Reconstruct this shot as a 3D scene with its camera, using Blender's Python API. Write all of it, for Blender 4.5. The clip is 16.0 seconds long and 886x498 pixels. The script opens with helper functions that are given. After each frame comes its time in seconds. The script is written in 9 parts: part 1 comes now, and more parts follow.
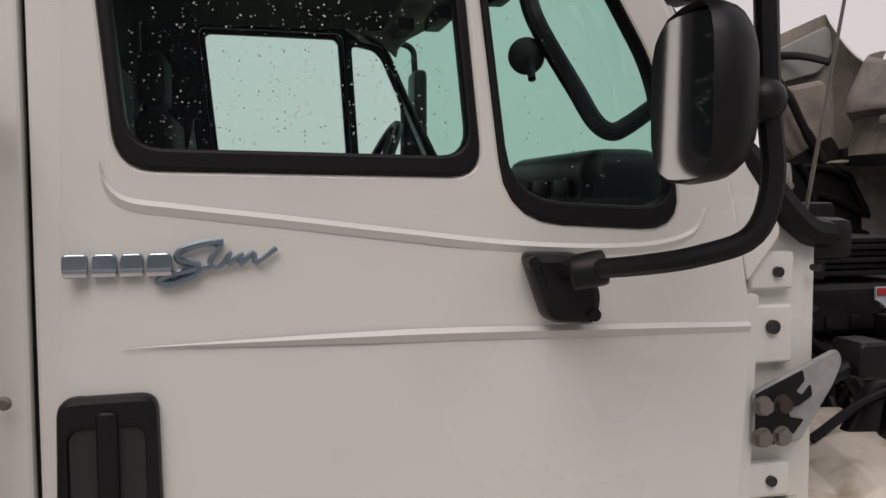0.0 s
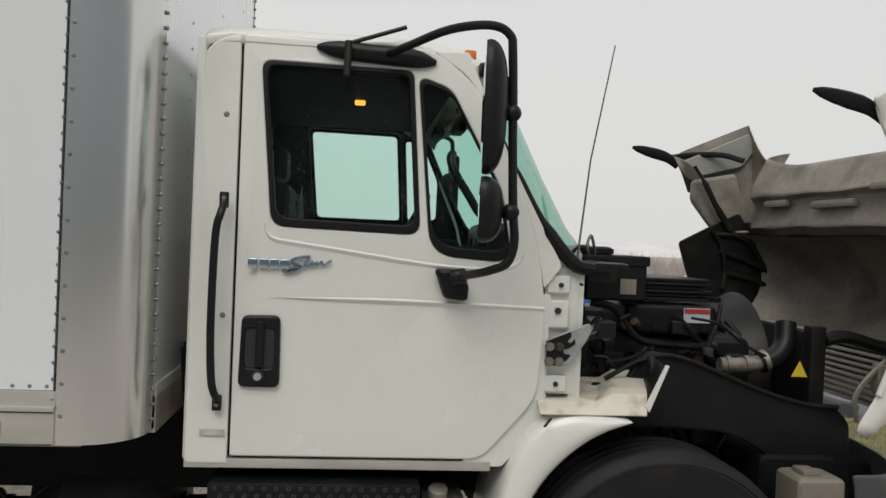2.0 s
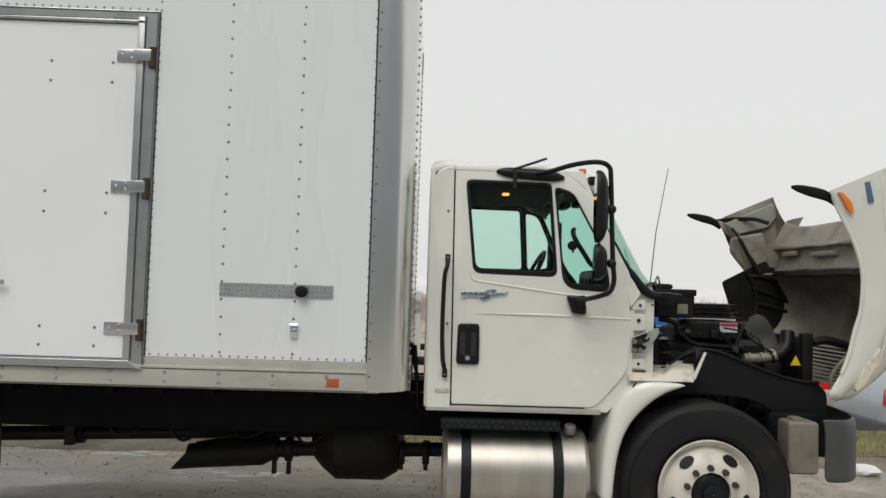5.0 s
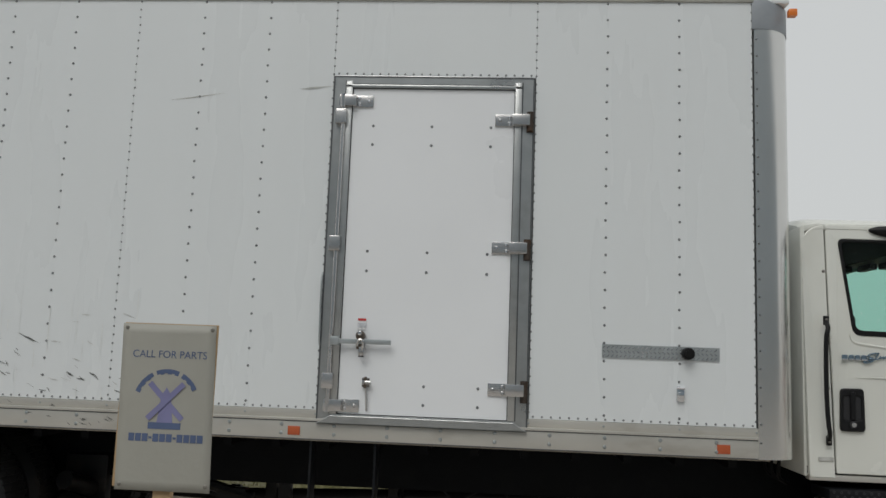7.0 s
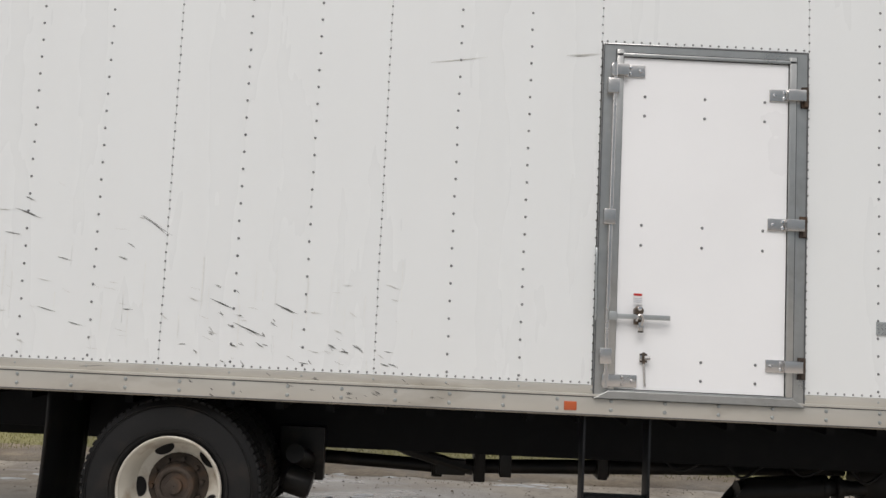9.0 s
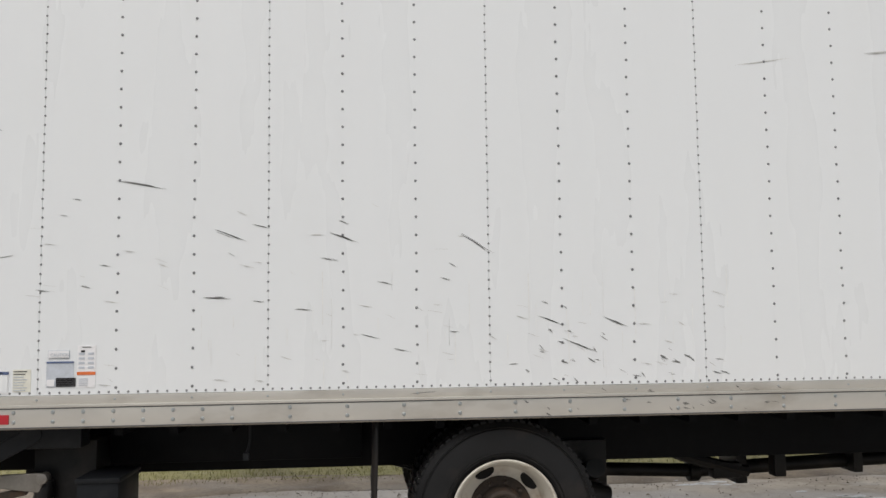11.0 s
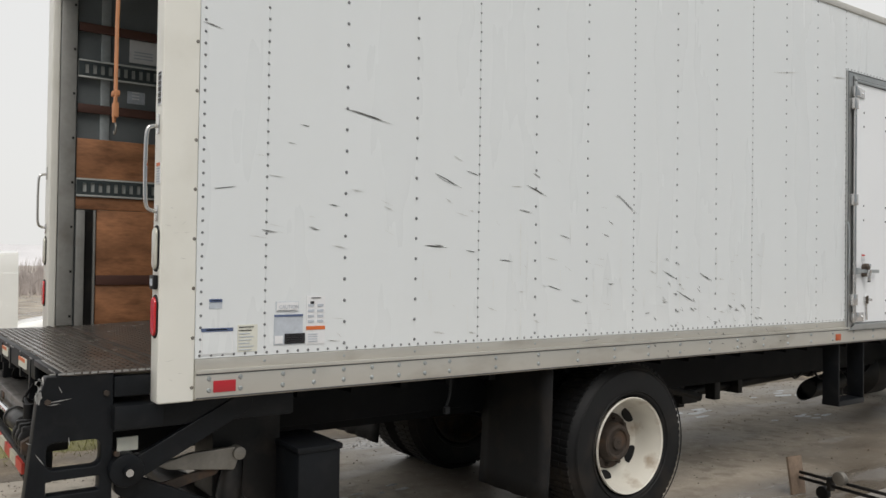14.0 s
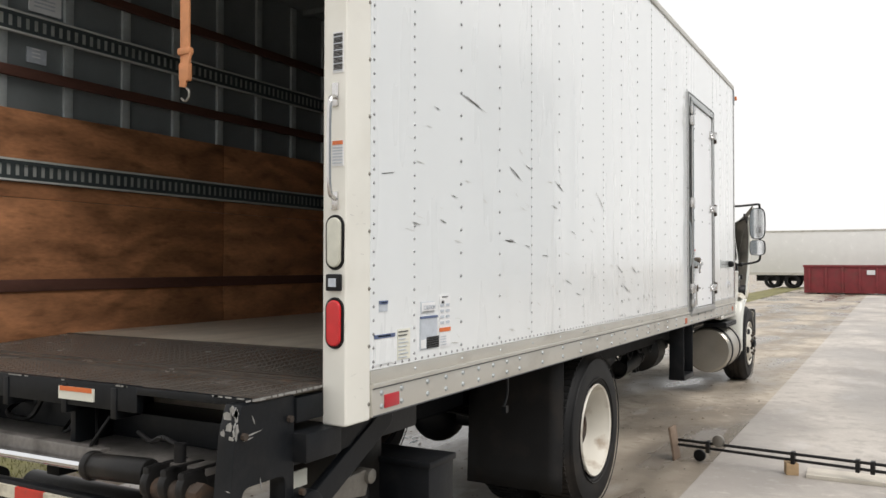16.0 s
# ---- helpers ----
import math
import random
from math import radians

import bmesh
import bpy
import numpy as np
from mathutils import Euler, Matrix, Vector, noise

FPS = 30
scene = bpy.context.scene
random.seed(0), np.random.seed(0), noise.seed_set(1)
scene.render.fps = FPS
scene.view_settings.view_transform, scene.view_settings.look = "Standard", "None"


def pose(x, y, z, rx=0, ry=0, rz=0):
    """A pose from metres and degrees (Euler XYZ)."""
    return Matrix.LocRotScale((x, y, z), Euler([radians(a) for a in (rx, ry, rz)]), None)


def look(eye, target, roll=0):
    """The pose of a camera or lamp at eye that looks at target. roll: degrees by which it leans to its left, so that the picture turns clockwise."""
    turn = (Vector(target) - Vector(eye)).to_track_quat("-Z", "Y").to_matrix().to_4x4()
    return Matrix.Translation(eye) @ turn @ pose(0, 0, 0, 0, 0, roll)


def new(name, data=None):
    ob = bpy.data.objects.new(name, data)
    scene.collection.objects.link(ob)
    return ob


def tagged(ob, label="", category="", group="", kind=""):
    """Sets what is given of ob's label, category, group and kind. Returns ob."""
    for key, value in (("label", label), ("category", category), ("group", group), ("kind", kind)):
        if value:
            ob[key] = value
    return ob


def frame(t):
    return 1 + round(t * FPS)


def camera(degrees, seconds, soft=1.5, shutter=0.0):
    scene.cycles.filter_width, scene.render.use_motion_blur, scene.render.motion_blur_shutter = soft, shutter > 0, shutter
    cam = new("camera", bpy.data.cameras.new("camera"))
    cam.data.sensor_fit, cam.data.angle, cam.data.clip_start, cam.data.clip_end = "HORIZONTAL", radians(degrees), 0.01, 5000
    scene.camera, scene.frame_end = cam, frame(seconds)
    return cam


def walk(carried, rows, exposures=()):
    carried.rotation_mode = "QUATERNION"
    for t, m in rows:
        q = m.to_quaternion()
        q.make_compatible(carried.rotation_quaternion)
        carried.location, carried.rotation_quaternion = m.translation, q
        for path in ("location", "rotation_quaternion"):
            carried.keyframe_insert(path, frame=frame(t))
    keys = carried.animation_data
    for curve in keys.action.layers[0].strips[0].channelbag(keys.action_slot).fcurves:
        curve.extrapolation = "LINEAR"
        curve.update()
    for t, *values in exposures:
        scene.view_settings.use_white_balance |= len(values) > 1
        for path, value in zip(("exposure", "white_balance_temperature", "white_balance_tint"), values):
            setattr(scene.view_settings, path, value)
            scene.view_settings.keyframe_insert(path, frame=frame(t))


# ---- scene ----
cam = camera(57.1, 16.0)
PATH = [
    (0, (0.004, -0.014, 1.782), (0.451, 1.931, 1.655), -0.3),
    (0.5, (0.034, -0.437, 1.784), (0.367, 1.532, 1.674), 0.6),
    (1, (0.095, -0.853, 1.791), (0.306, 1.135, 1.742), -0.2),
    (1.5, (0.152, -1.233, 1.789), (0.301, 0.761, 1.773), -0.4),
    (2, (0.115, -1.673, 1.801), (0.327, 0.315, 1.777), 2.5),
    (2.5, (0.104, -2.129, 1.788), (0.306, -0.139, 1.739), 3.0),
    (3, (0.084, -2.551, 1.805), (0.272, -0.561, 1.733), 2.7),
    (3.2, (0.038, -2.712, 1.799), (0.238, -0.723, 1.718), 2.9),
    (5.3, (-0.653, -3.812, 1.7), (-0.687, -1.817, 1.824), 1.7),
    (5.5, (-0.803, -3.793, 1.677), (-0.891, -1.8, 1.822), 1.6),
    (6, (-1.247, -3.788, 1.675), (-1.38, -1.805, 1.9), 1.2),
    (6.5, (-1.725, -3.795, 1.672), (-1.873, -1.817, 1.928), 1.5),
    (7, (-2.229, -3.779, 1.64), (-2.378, -1.8, 1.89), 2.1),
    (7.5, (-2.687, -3.798, 1.61), (-2.828, -1.816, 1.834), 2.2),
    (8, (-3.141, -3.834, 1.637), (-3.214, -1.841, 1.783), 2.4),
    (8.5, (-3.645, -3.782, 1.632), (-3.661, -1.788, 1.779), 2.7),
    (9, (-4.195, -3.75, 1.656), (-4.187, -1.756, 1.81), 2.7),
    (9.5, (-4.733, -3.683, 1.659), (-4.716, -1.689, 1.802), 1.1),
    (10, (-5.221, -3.654, 1.688), (-5.215, -1.661, 1.85), 0.6),
    (10.2, (-5.428, -3.671, 1.666), (-5.4, -1.68, 1.847), 0.5),
    (12.3, (-7.992, -3.238, 1.708), (-7.543, -1.291, 1.796), -0.6),
    (12.5, (-8.188, -3.203, 1.712), (-7.673, -1.271, 1.785), 0.1),
    (13, (-8.695, -3.052, 1.754), (-7.904, -1.215, 1.742), 1.1),
    (13.5, (-9.191, -2.773, 1.704), (-8.303, -0.981, 1.714), 1.9),
    (14, (-9.665, -2.47, 1.706), (-8.505, -0.841, 1.738), 0.8),
    (14.5, (-10.05, -2.105, 1.658), (-8.74, -0.593, 1.652), 0.5),
    (15, (-10.424, -1.677, 1.658), (-9.004, -0.269, 1.684), 0.1),
    (15.5, (-10.781, -1.218, 1.65), (-9.218, 0.029, 1.693), -0.1),
    (16, (-10.989, -0.723, 1.669), (-9.24, 0.247, 1.707), 0.1),
]
EXPOSURES = [(0, -0.23, 6850, 24), (0.6, 0.06, 6750, 18), (1.2, 0.11, 6700, 13), (2, -0.04, 6620, 11), (2.5, -0.05, 6600, 10), (3, 0.09, 6550, 10), (5.5, 0.06, 6600, 10), (6, -0.03, 6500, 9), (6.5, -0.26, 6450, 9),
             (7, -0.31, 6450, 9), (8, -0.01, 6550, 11), (9, 0.33, 6700, 14), (10, 0.49, 6650, 14), (12.5, 0.01, 6600, 12), (13.5, 0.11, 6600, 11), (14, 0.14, 6620, 11), (14.5, 0.41, 6650, 11), (15, 0.58, 6700, 12), (16, 0.51, 6650, 12)]
walk(cam, [(t, look(eye, target, roll)) for t, eye, target, roll in PATH], EXPOSURES)

# ---- world and sun: bright overcast winter sky ----
world = bpy.data.worlds.new("overcast_sky")
scene.world = world
world.use_nodes = True
wn, wl = world.node_tree.nodes, world.node_tree.links
bg = wn["Background"]
sky = wn.new("ShaderNodeTexSky")
sky.sky_type = "NISHITA"
sky.sun_disc = False
sky.sun_elevation, sky.sun_rotation = radians(48), radians(200)
sky.air_density, sky.dust_density, sky.ozone_density = 1.0, 6.0, 1.0
lift = wn.new("ShaderNodeMix")
lift.data_type = "RGBA"
lift.inputs["Factor"].default_value = 0.9
lift.inputs["B"].default_value = (7.85, 7.95, 7.85, 1)
wl.new(sky.outputs[0], lift.inputs["A"])
wl.new(lift.outputs["Result"], bg.inputs["Color"])
bg.inputs["Strength"].default_value = 0.1

sun = new("sun", bpy.data.lights.new("sun", "SUN"))
sun.data.energy, sun.data.angle, sun.data.color = 1.5, radians(40), (1.0, 0.98, 0.95)
sun.matrix_world = look((-10, -30, 40), (0, 0, 0))


# ---- materials ----
def material(name, colour, rough=0.5, metal=0.0, vary=0.12, scale=6.0, fine=60.0, bump=0.05, stretch=(1, 1, 1),
             dirt=None, dirt_amount=0.0, dirt_scale=2.0, coat=0.0, island=0.0, transmit=0.0, glow=0.0, spec=0.5):
    """A node material: base colour with coarse and fine variation, optional stains, bump from the fine noise."""
    m = bpy.data.materials.new(name)
    m.use_nodes = True
    n, l = m.node_tree.nodes, m.node_tree.links
    b = n["Principled BSDF"]
    tc = n.new("ShaderNodeTexCoord")
    mp = n.new("ShaderNodeMapping")
    mp.inputs["Scale"].default_value = stretch
    l.new(tc.outputs["Object"], mp.inputs["Vector"])

    def tex(sc, detail):
        t = n.new("ShaderNodeTexNoise")
        t.inputs["Scale"].default_value, t.inputs["Detail"].default_value = sc, detail
        l.new(mp.outputs[0], t.inputs["Vector"])
        return t.outputs["Fac"]

    def mix(fac, a, bb, blend="MIX"):
        x = n.new("ShaderNodeMix")
        x.data_type, x.blend_type = "RGBA", blend
        if isinstance(fac, float):
            x.inputs["Factor"].default_value = fac
        else:
            l.new(fac, x.inputs["Factor"])
        for k, v in (("A", a), ("B", bb)):
            if isinstance(v, tuple):
                x.inputs[k].default_value = (*v[:3], 1)
            else:
                l.new(v, x.inputs[k])
        return x.outputs["Result"]

    def ramp(v, lo, hi):
        r = n.new("ShaderNodeMapRange")
        r.inputs["From Min"].default_value, r.inputs["From Max"].default_value = lo, hi
        l.new(v, r.inputs["Value"])
        return r.outputs["Result"]

    coarse, grain = tex(scale, 4), tex(fine, 3)
    lo = tuple(c * (1 - vary) for c in colour)
    hi = tuple(min(1, c * (1 + vary)) for c in colour)
    col = mix(ramp(coarse, 0.3, 0.7), lo, hi)
    col = mix(0.35 * min(1.0, vary * 4), col, mix(ramp(grain, 0.3, 0.7), lo, hi))
    if island:
        g = n.new("ShaderNodeNewGeometry")
        o = n.new("ShaderNodeObjectInfo")
        add = n.new("ShaderNodeMath")
        add.operation = "ADD"
        l.new(g.outputs["Random Per Island"], add.inputs[0])
        l.new(o.outputs["Random"], add.inputs[1])
        fr = n.new("ShaderNodeMath")
        fr.operation = "FRACT"
        l.new(add.outputs[0], fr.inputs[0])
        col = mix(fr.outputs[0], col, mix(1.0, col, (1 - island,) * 3, "MULTIPLY"))
    if dirt:
        d = ramp(tex(dirt_scale, 6), 0.52, 0.75)
        mul = n.new("ShaderNodeMath")
        mul.operation = "MULTIPLY"
        mul.inputs[1].default_value = dirt_amount
        l.new(d, mul.inputs[0])
        col = mix(mul.outputs[0], col, dirt)
    l.new(col, b.inputs["Base Color"])
    rr = n.new("ShaderNodeMapRange")
    rr.inputs["To Min"].default_value, rr.inputs["To Max"].default_value = max(0.02, rough - 0.08), min(1, rough + 0.08)
    l.new(coarse, rr.inputs["Value"])
    l.new(rr.outputs["Result"], b.inputs["Roughness"])
    b.inputs["Metallic"].default_value = metal
    b.inputs["Specular IOR Level"].default_value = spec
    b.inputs["Coat Weight"].default_value = coat
    b.inputs["Coat Roughness"].default_value = 0.12
    b.inputs["Transmission Weight"].default_value = transmit
    if glow:
        b.inputs["Emission Color"].default_value = (*colour, 1)
        b.inputs["Emission Strength"].default_value = glow
    if bump:
        bp = n.new("ShaderNodeBump")
        bp.inputs["Strength"].default_value, bp.inputs["Distance"].default_value = bump, 0.004
        l.new(grain, bp.inputs["Height"])
        l.new(bp.outputs[0], b.inputs["Normal"])
    return m


def glass_material(name, tint, opacity=0.25, rough=0.02):
    """Thin tinted glass: see-through with a sharp reflection."""
    m = bpy.data.materials.new(name)
    m.use_nodes = True
    n, l = m.node_tree.nodes, m.node_tree.links
    n.remove(n["Principled BSDF"])
    t = n.new("ShaderNodeBsdfTransparent")
    t.inputs["Color"].default_value = (*tint, 1)
    g = n.new("ShaderNodeBsdfGlossy")
    g.inputs["Roughness"].default_value = rough
    f = n.new("ShaderNodeLayerWeight")
    f.inputs["Blend"].default_value = 0.5
    p = n.new("ShaderNodeMath")
    p.operation = "POWER"
    p.inputs[1].default_value = 5.0
    l.new(f.outputs["Facing"], p.inputs[0])
    q = n.new("ShaderNodeMath")
    q.operation = "MULTIPLY_ADD"
    q.inputs[1].default_value, q.inputs[2].default_value = 0.6, 0.013
    l.new(p.outputs[0], q.inputs[0])
    x = n.new("ShaderNodeMixShader")
    l.new(q.outputs[0], x.inputs[0])
    l.new(t.outputs[0], x.inputs[1])
    l.new(g.outputs[0], x.inputs[2])
    l.new(x.outputs[0], n["Material Output"].inputs["Surface"])
    return m


M = {}
M["box_white"] = material("box_white_paint", (0.725, 0.755, 0.765), 0.28, coat=0.9, vary=0.010, scale=1.2, fine=25, bump=0.03,
                          dirt=(0.62, 0.62, 0.59), dirt_amount=0.04, dirt_scale=1.4, stretch=(2.5, 2.5, 0.4))
# shallow dishing of the sheets between their ribs
_n, _l = M["box_white"].node_tree.nodes, M["box_white"].node_tree.links
_tc, _mp, _ns, _bp = _n.new("ShaderNodeTexCoord"), _n.new("ShaderNodeMapping"), _n.new("ShaderNodeTexNoise"), _n.new("ShaderNodeBump")
_mp.inputs["Scale"].default_value = (2.3, 1.0, 0.45)
_ns.inputs["Scale"].default_value, _ns.inputs["Detail"].default_value = 1.0, 1.0
_bp.inputs["Strength"].default_value, _bp.inputs["Distance"].default_value = 1.0, 0.005
_old = _n["Principled BSDF"].inputs["Normal"].links[0].from_node
_l.new(_tc.outputs["Object"], _mp.inputs["Vector"])
_l.new(_mp.outputs[0], _ns.inputs["Vector"])
_l.new(_ns.outputs["Fac"], _bp.inputs["Height"])
_l.new(_bp.outputs[0], _old.inputs["Normal"])
_l.new(_bp.outputs[0], _n["Principled BSDF"].inputs["Coat Normal"])
M["door_white"] = material("door_white_paint", (0.78, 0.8, 0.82), 0.3, vary=0.02, scale=1.5, fine=30, bump=0.02)
M["cab_white"] = material("cab_white_paint", (0.705, 0.715, 0.665), 0.26, vary=0.025, scale=2, fine=120, bump=0.012, coat=0.5,
                          dirt=(0.42, 0.37, 0.29), dirt_amount=0.12, dirt_scale=3)
M["post_white"] = material("post_white_paint", (0.74, 0.735, 0.68), 0.35, vary=0.03, scale=3, fine=80, bump=0.03,
                           dirt=(0.4, 0.36, 0.28), dirt_amount=0.2, dirt_scale=4)
M["aluminium"] = material("mill_aluminium", (0.56, 0.545, 0.50), 0.4, 0.55, vary=0.06, scale=3, fine=50, bump=0.04,
                          dirt=(0.25, 0.215, 0.165), dirt_amount=0.6, dirt_scale=2.6, stretch=(0.8, 1, 2))
M["corner"] = material("polished_corner_sheet", (0.68, 0.675, 0.655), 0.22, 0.9, vary=0.05, scale=1.0, fine=40, bump=0.03,
                       dirt=(0.45, 0.42, 0.36), dirt_amount=0.3, dirt_scale=1.5, stretch=(1, 1, 0.4))
M["cap"] = material("corner_cap_grey", (0.25, 0.27, 0.29), 0.45, 0.3)
M["galv"] = material("galvanised_steel", (0.42, 0.45, 0.46), 0.42, 0.75, vary=0.1, scale=8, fine=60, bump=0.05)
M["steel"] = material("stainless_steel", (0.62, 0.61, 0.6), 0.25, 0.95, vary=0.06, scale=6, fine=90, bump=0.03)
M["tank"] = material("brushed_tank_aluminium", (0.46, 0.44, 0.395), 0.36, 0.8, vary=0.12, scale=4, fine=50, bump=0.04,
                     dirt=(0.4, 0.35, 0.27), dirt_amount=0.5, dirt_scale=3, stretch=(3, 1, 1))
M["chrome"] = material("chrome", (0.75, 0.76, 0.78), 0.08, 1.0, vary=0.02, bump=0)
M["black_steel"] = material("black_painted_steel", (0.0058, 0.0070, 0.0088), 0.45, vary=0.35, scale=6, fine=50, bump=0.14, spec=0.24,
                            dirt=(0.040, 0.038, 0.036), dirt_amount=0.22, dirt_scale=9)
# darker, duller copy of black_steel, with the underbody's shade in its colour
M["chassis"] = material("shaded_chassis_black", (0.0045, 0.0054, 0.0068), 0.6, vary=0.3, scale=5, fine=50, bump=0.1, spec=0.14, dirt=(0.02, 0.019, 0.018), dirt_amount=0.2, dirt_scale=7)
M["black_plastic"] = material("black_plastic", (0.008, 0.008, 0.009), 0.42, spec=0.26, vary=0.15, scale=8, fine=150, bump=0.05)
M["gasket"] = material("window_rubber", (0.006, 0.006, 0.0065), 0.5, spec=0.22, vary=0.1, bump=0.03)
M["rubber"] = material("tyre_rubber", (0.0105, 0.0108, 0.0115), 0.58, vary=0.2, scale=6, fine=60, bump=0.08, spec=0.24,
                       dirt=(0.080, 0.062, 0.046), dirt_amount=0.32, dirt_scale=3.2)
M["rim"] = material("white_wheel_paint", (0.64, 0.615, 0.545), 0.4, vary=0.05, scale=6, fine=60, bump=0.04,
                    dirt=(0.24, 0.155, 0.085), dirt_amount=0.8, dirt_scale=7)
M["rust"] = material("rusty_hub_steel", (0.05, 0.038, 0.03), 0.75, 0.2, vary=0.4, scale=14, fine=70, bump=0.25,
                     dirt=(0.13, 0.065, 0.03), dirt_amount=0.6, dirt_scale=12)
M["plywood"] = material("stained_plywood", (0.375, 0.172, 0.082), 0.40, vary=0.4, scale=3.2, fine=30, bump=0.08, stretch=(0.7, 1, 2.2),
                        dirt=(0.11, 0.048, 0.022), dirt_amount=0.7, dirt_scale=9)
# swirling figure on the plywood
_n, _l = M["plywood"].node_tree.nodes, M["plywood"].node_tree.links
_b = _n["Principled BSDF"]
_src = _b.inputs["Base Color"].links[0].from_socket
_tc, _mp, _wv = _n.new("ShaderNodeTexCoord"), _n.new("ShaderNodeMapping"), _n.new("ShaderNodeTexWave")
_mp.inputs["Scale"].default_value = (0.7, 1.0, 1.0)
_wv.inputs["Scale"].default_value, _wv.inputs["Distortion"].default_value = 1.4, 17.0
_wv.inputs["Detail"].default_value, _wv.inputs["Detail Scale"].default_value = 3.0, 0.9
_wv.bands_direction = "Z"
_mr, _mx = _n.new("ShaderNodeMapRange"), _n.new("ShaderNodeMix")
_mr.inputs["To Min"].default_value, _mr.inputs["To Max"].default_value = 0.76, 1.16
_mx.data_type, _mx.blend_type = "RGBA", "MULTIPLY"
_mx.inputs["Factor"].default_value = 1.0
_l.new(_tc.outputs["Object"], _mp.inputs["Vector"])
_l.new(_mp.outputs[0], _wv.inputs["Vector"])
_l.new(_wv.outputs["Fac"], _mr.inputs["Value"])
_l.new(_src, _mx.inputs["A"])
_l.new(_mr.outputs["Result"], _mx.inputs["B"])
_l.new(_mx.outputs["Result"], _b.inputs["Base Color"])
M["dark_wood"] = material("dark_wood_slat", (0.075, 0.03, 0.02), 0.55, vary=0.3, scale=4, fine=50, bump=0.1, stretch=(0.4, 1, 2))
M["floor_wood"] = material("worn_hardwood_floor", (0.36, 0.32, 0.265), 0.35, vary=0.35, scale=3, fine=40, bump=0.1, stretch=(0.5, 4, 1))
M["inner_grey"] = material("inner_sheet_grey", (0.20, 0.222, 0.23), 0.40, 0.2, vary=0.12, scale=3, fine=40, bump=0.03)
M["plate"] = material("worn_tread_plate", (0.155, 0.138, 0.122), 0.25, 0.55, vary=0.3, scale=4, fine=60, bump=0.1,
                      dirt=(0.105, 0.078, 0.056), dirt_amount=0.6, dirt_scale=5, stretch=(1.4, 1, 1))
M["platform"] = material("scraped_platform_steel", (0.17, 0.16, 0.15), 0.42, 0.4, vary=0.4, scale=5, fine=50, bump=0.1, dirt=(0.03, 0.025, 0.02), dirt_amount=0.7, dirt_scale=7)
M["tape_red"] = material("dirty_red_tape", (0.52, 0.045, 0.03), 0.4, vary=0.2, scale=12, bump=0.03, dirt=(0.12, 0.08, 0.06), dirt_amount=0.45, dirt_scale=22)
M["tape_white"] = material("dirty_white_tape", (0.56, 0.53, 0.43), 0.4, vary=0.15, scale=12, bump=0.03, dirt=(0.16, 0.13, 0.10), dirt_amount=0.55, dirt_scale=22)
M["droplet"] = material("water_droplet", (0.75, 0.78, 0.78), 0.08, 0.0, vary=0.05, scale=30, bump=0.0)
M["glass"] = glass_material("green_tinted_glass", (0.885, 0.972, 0.945))
M["screen_glass"] = glass_material("green_windscreen_glass", (0.52, 0.80, 0.71))
M["mirror"] = material("mirror_glass", (0.85, 0.86, 0.87), 0.03, 1.0, vary=0.01, bump=0)
M["red_lens"] = material("red_lens", (0.55, 0.015, 0.02), 0.2, vary=0.1, scale=20, bump=0.02, coat=0.6)
M["clear_lens"] = material("clear_lens", (0.55, 0.55, 0.47), 0.15, 0.1, vary=0.1, scale=20, bump=0.02, coat=0.6)
M["amber_lens"] = material("amber_lens", (0.75, 0.20, 0.03), 0.25, vary=0.1, scale=20, bump=0.02, coat=0.4)
M["red_mark"] = material("red_reflector", (0.42, 0.02, 0.03), 0.35, vary=0.08)
M["amber_mark"] = material("amber_reflector", (0.42, 0.09, 0.03), 0.4, vary=0.08)
M["white_paper"] = material("printed_paper", (0.72, 0.73, 0.74), 0.55, vary=0.04, scale=20, bump=0.02)
M["cream_paper"] = material("cream_sticker", (0.66, 0.66, 0.58), 0.55, vary=0.05, scale=20, bump=0.02)
M["grey_print"] = material("faded_grey_print", (0.46, 0.50, 0.55), 0.55, vary=0.1, scale=30, bump=0.02)
M["navy_print"] = material("navy_print", (0.09, 0.125, 0.23), 0.5, vary=0.1, scale=30, bump=0.0)
M["black_print"] = material("black_print", (0.02, 0.02, 0.022), 0.5, vary=0.1, bump=0.0)
M["orange_print"] = material("orange_print", (0.62, 0.15, 0.04), 0.5, vary=0.1, bump=0.0)
M["red_print"] = material("red_print", (0.45, 0.03, 0.03), 0.5, vary=0.1, bump=0.0)
M["rivet"] = material("weathered_rivet", (0.22, 0.228, 0.235), 0.35, 0.6, vary=0.2, scale=30, bump=0.0)
M["scuff"] = material("rubber_scuff", (0.12, 0.12, 0.115), 0.7, vary=0.4, scale=30, fine=200, bump=0.1)
M["rain"] = material("rain_drop", (0.72, 0.76, 0.76), 0.12, vary=0.05, bump=0.0, transmit=0.65)
M["rusty_plate"] = material("rusty_flat_steel", (0.20, 0.145, 0.105), 0.7, 0.2, vary=0.3, scale=10, fine=60, bump=0.15)
M["slush"] = material("dirty_slush", (0.58, 0.60, 0.61), 0.45, vary=0.2, scale=8, fine=60, bump=0.2, dirt=(0.30, 0.26, 0.21), dirt_amount=0.7, dirt_scale=6)
M["drip"] = material("faint_dirt_run", (0.69, 0.705, 0.69), 0.5, vary=0.1, scale=30, fine=200, bump=0.02)
M["faint"] = material("faint_scuff", (0.46, 0.46, 0.435), 0.6, vary=0.25, scale=30, fine=200, bump=0.05)
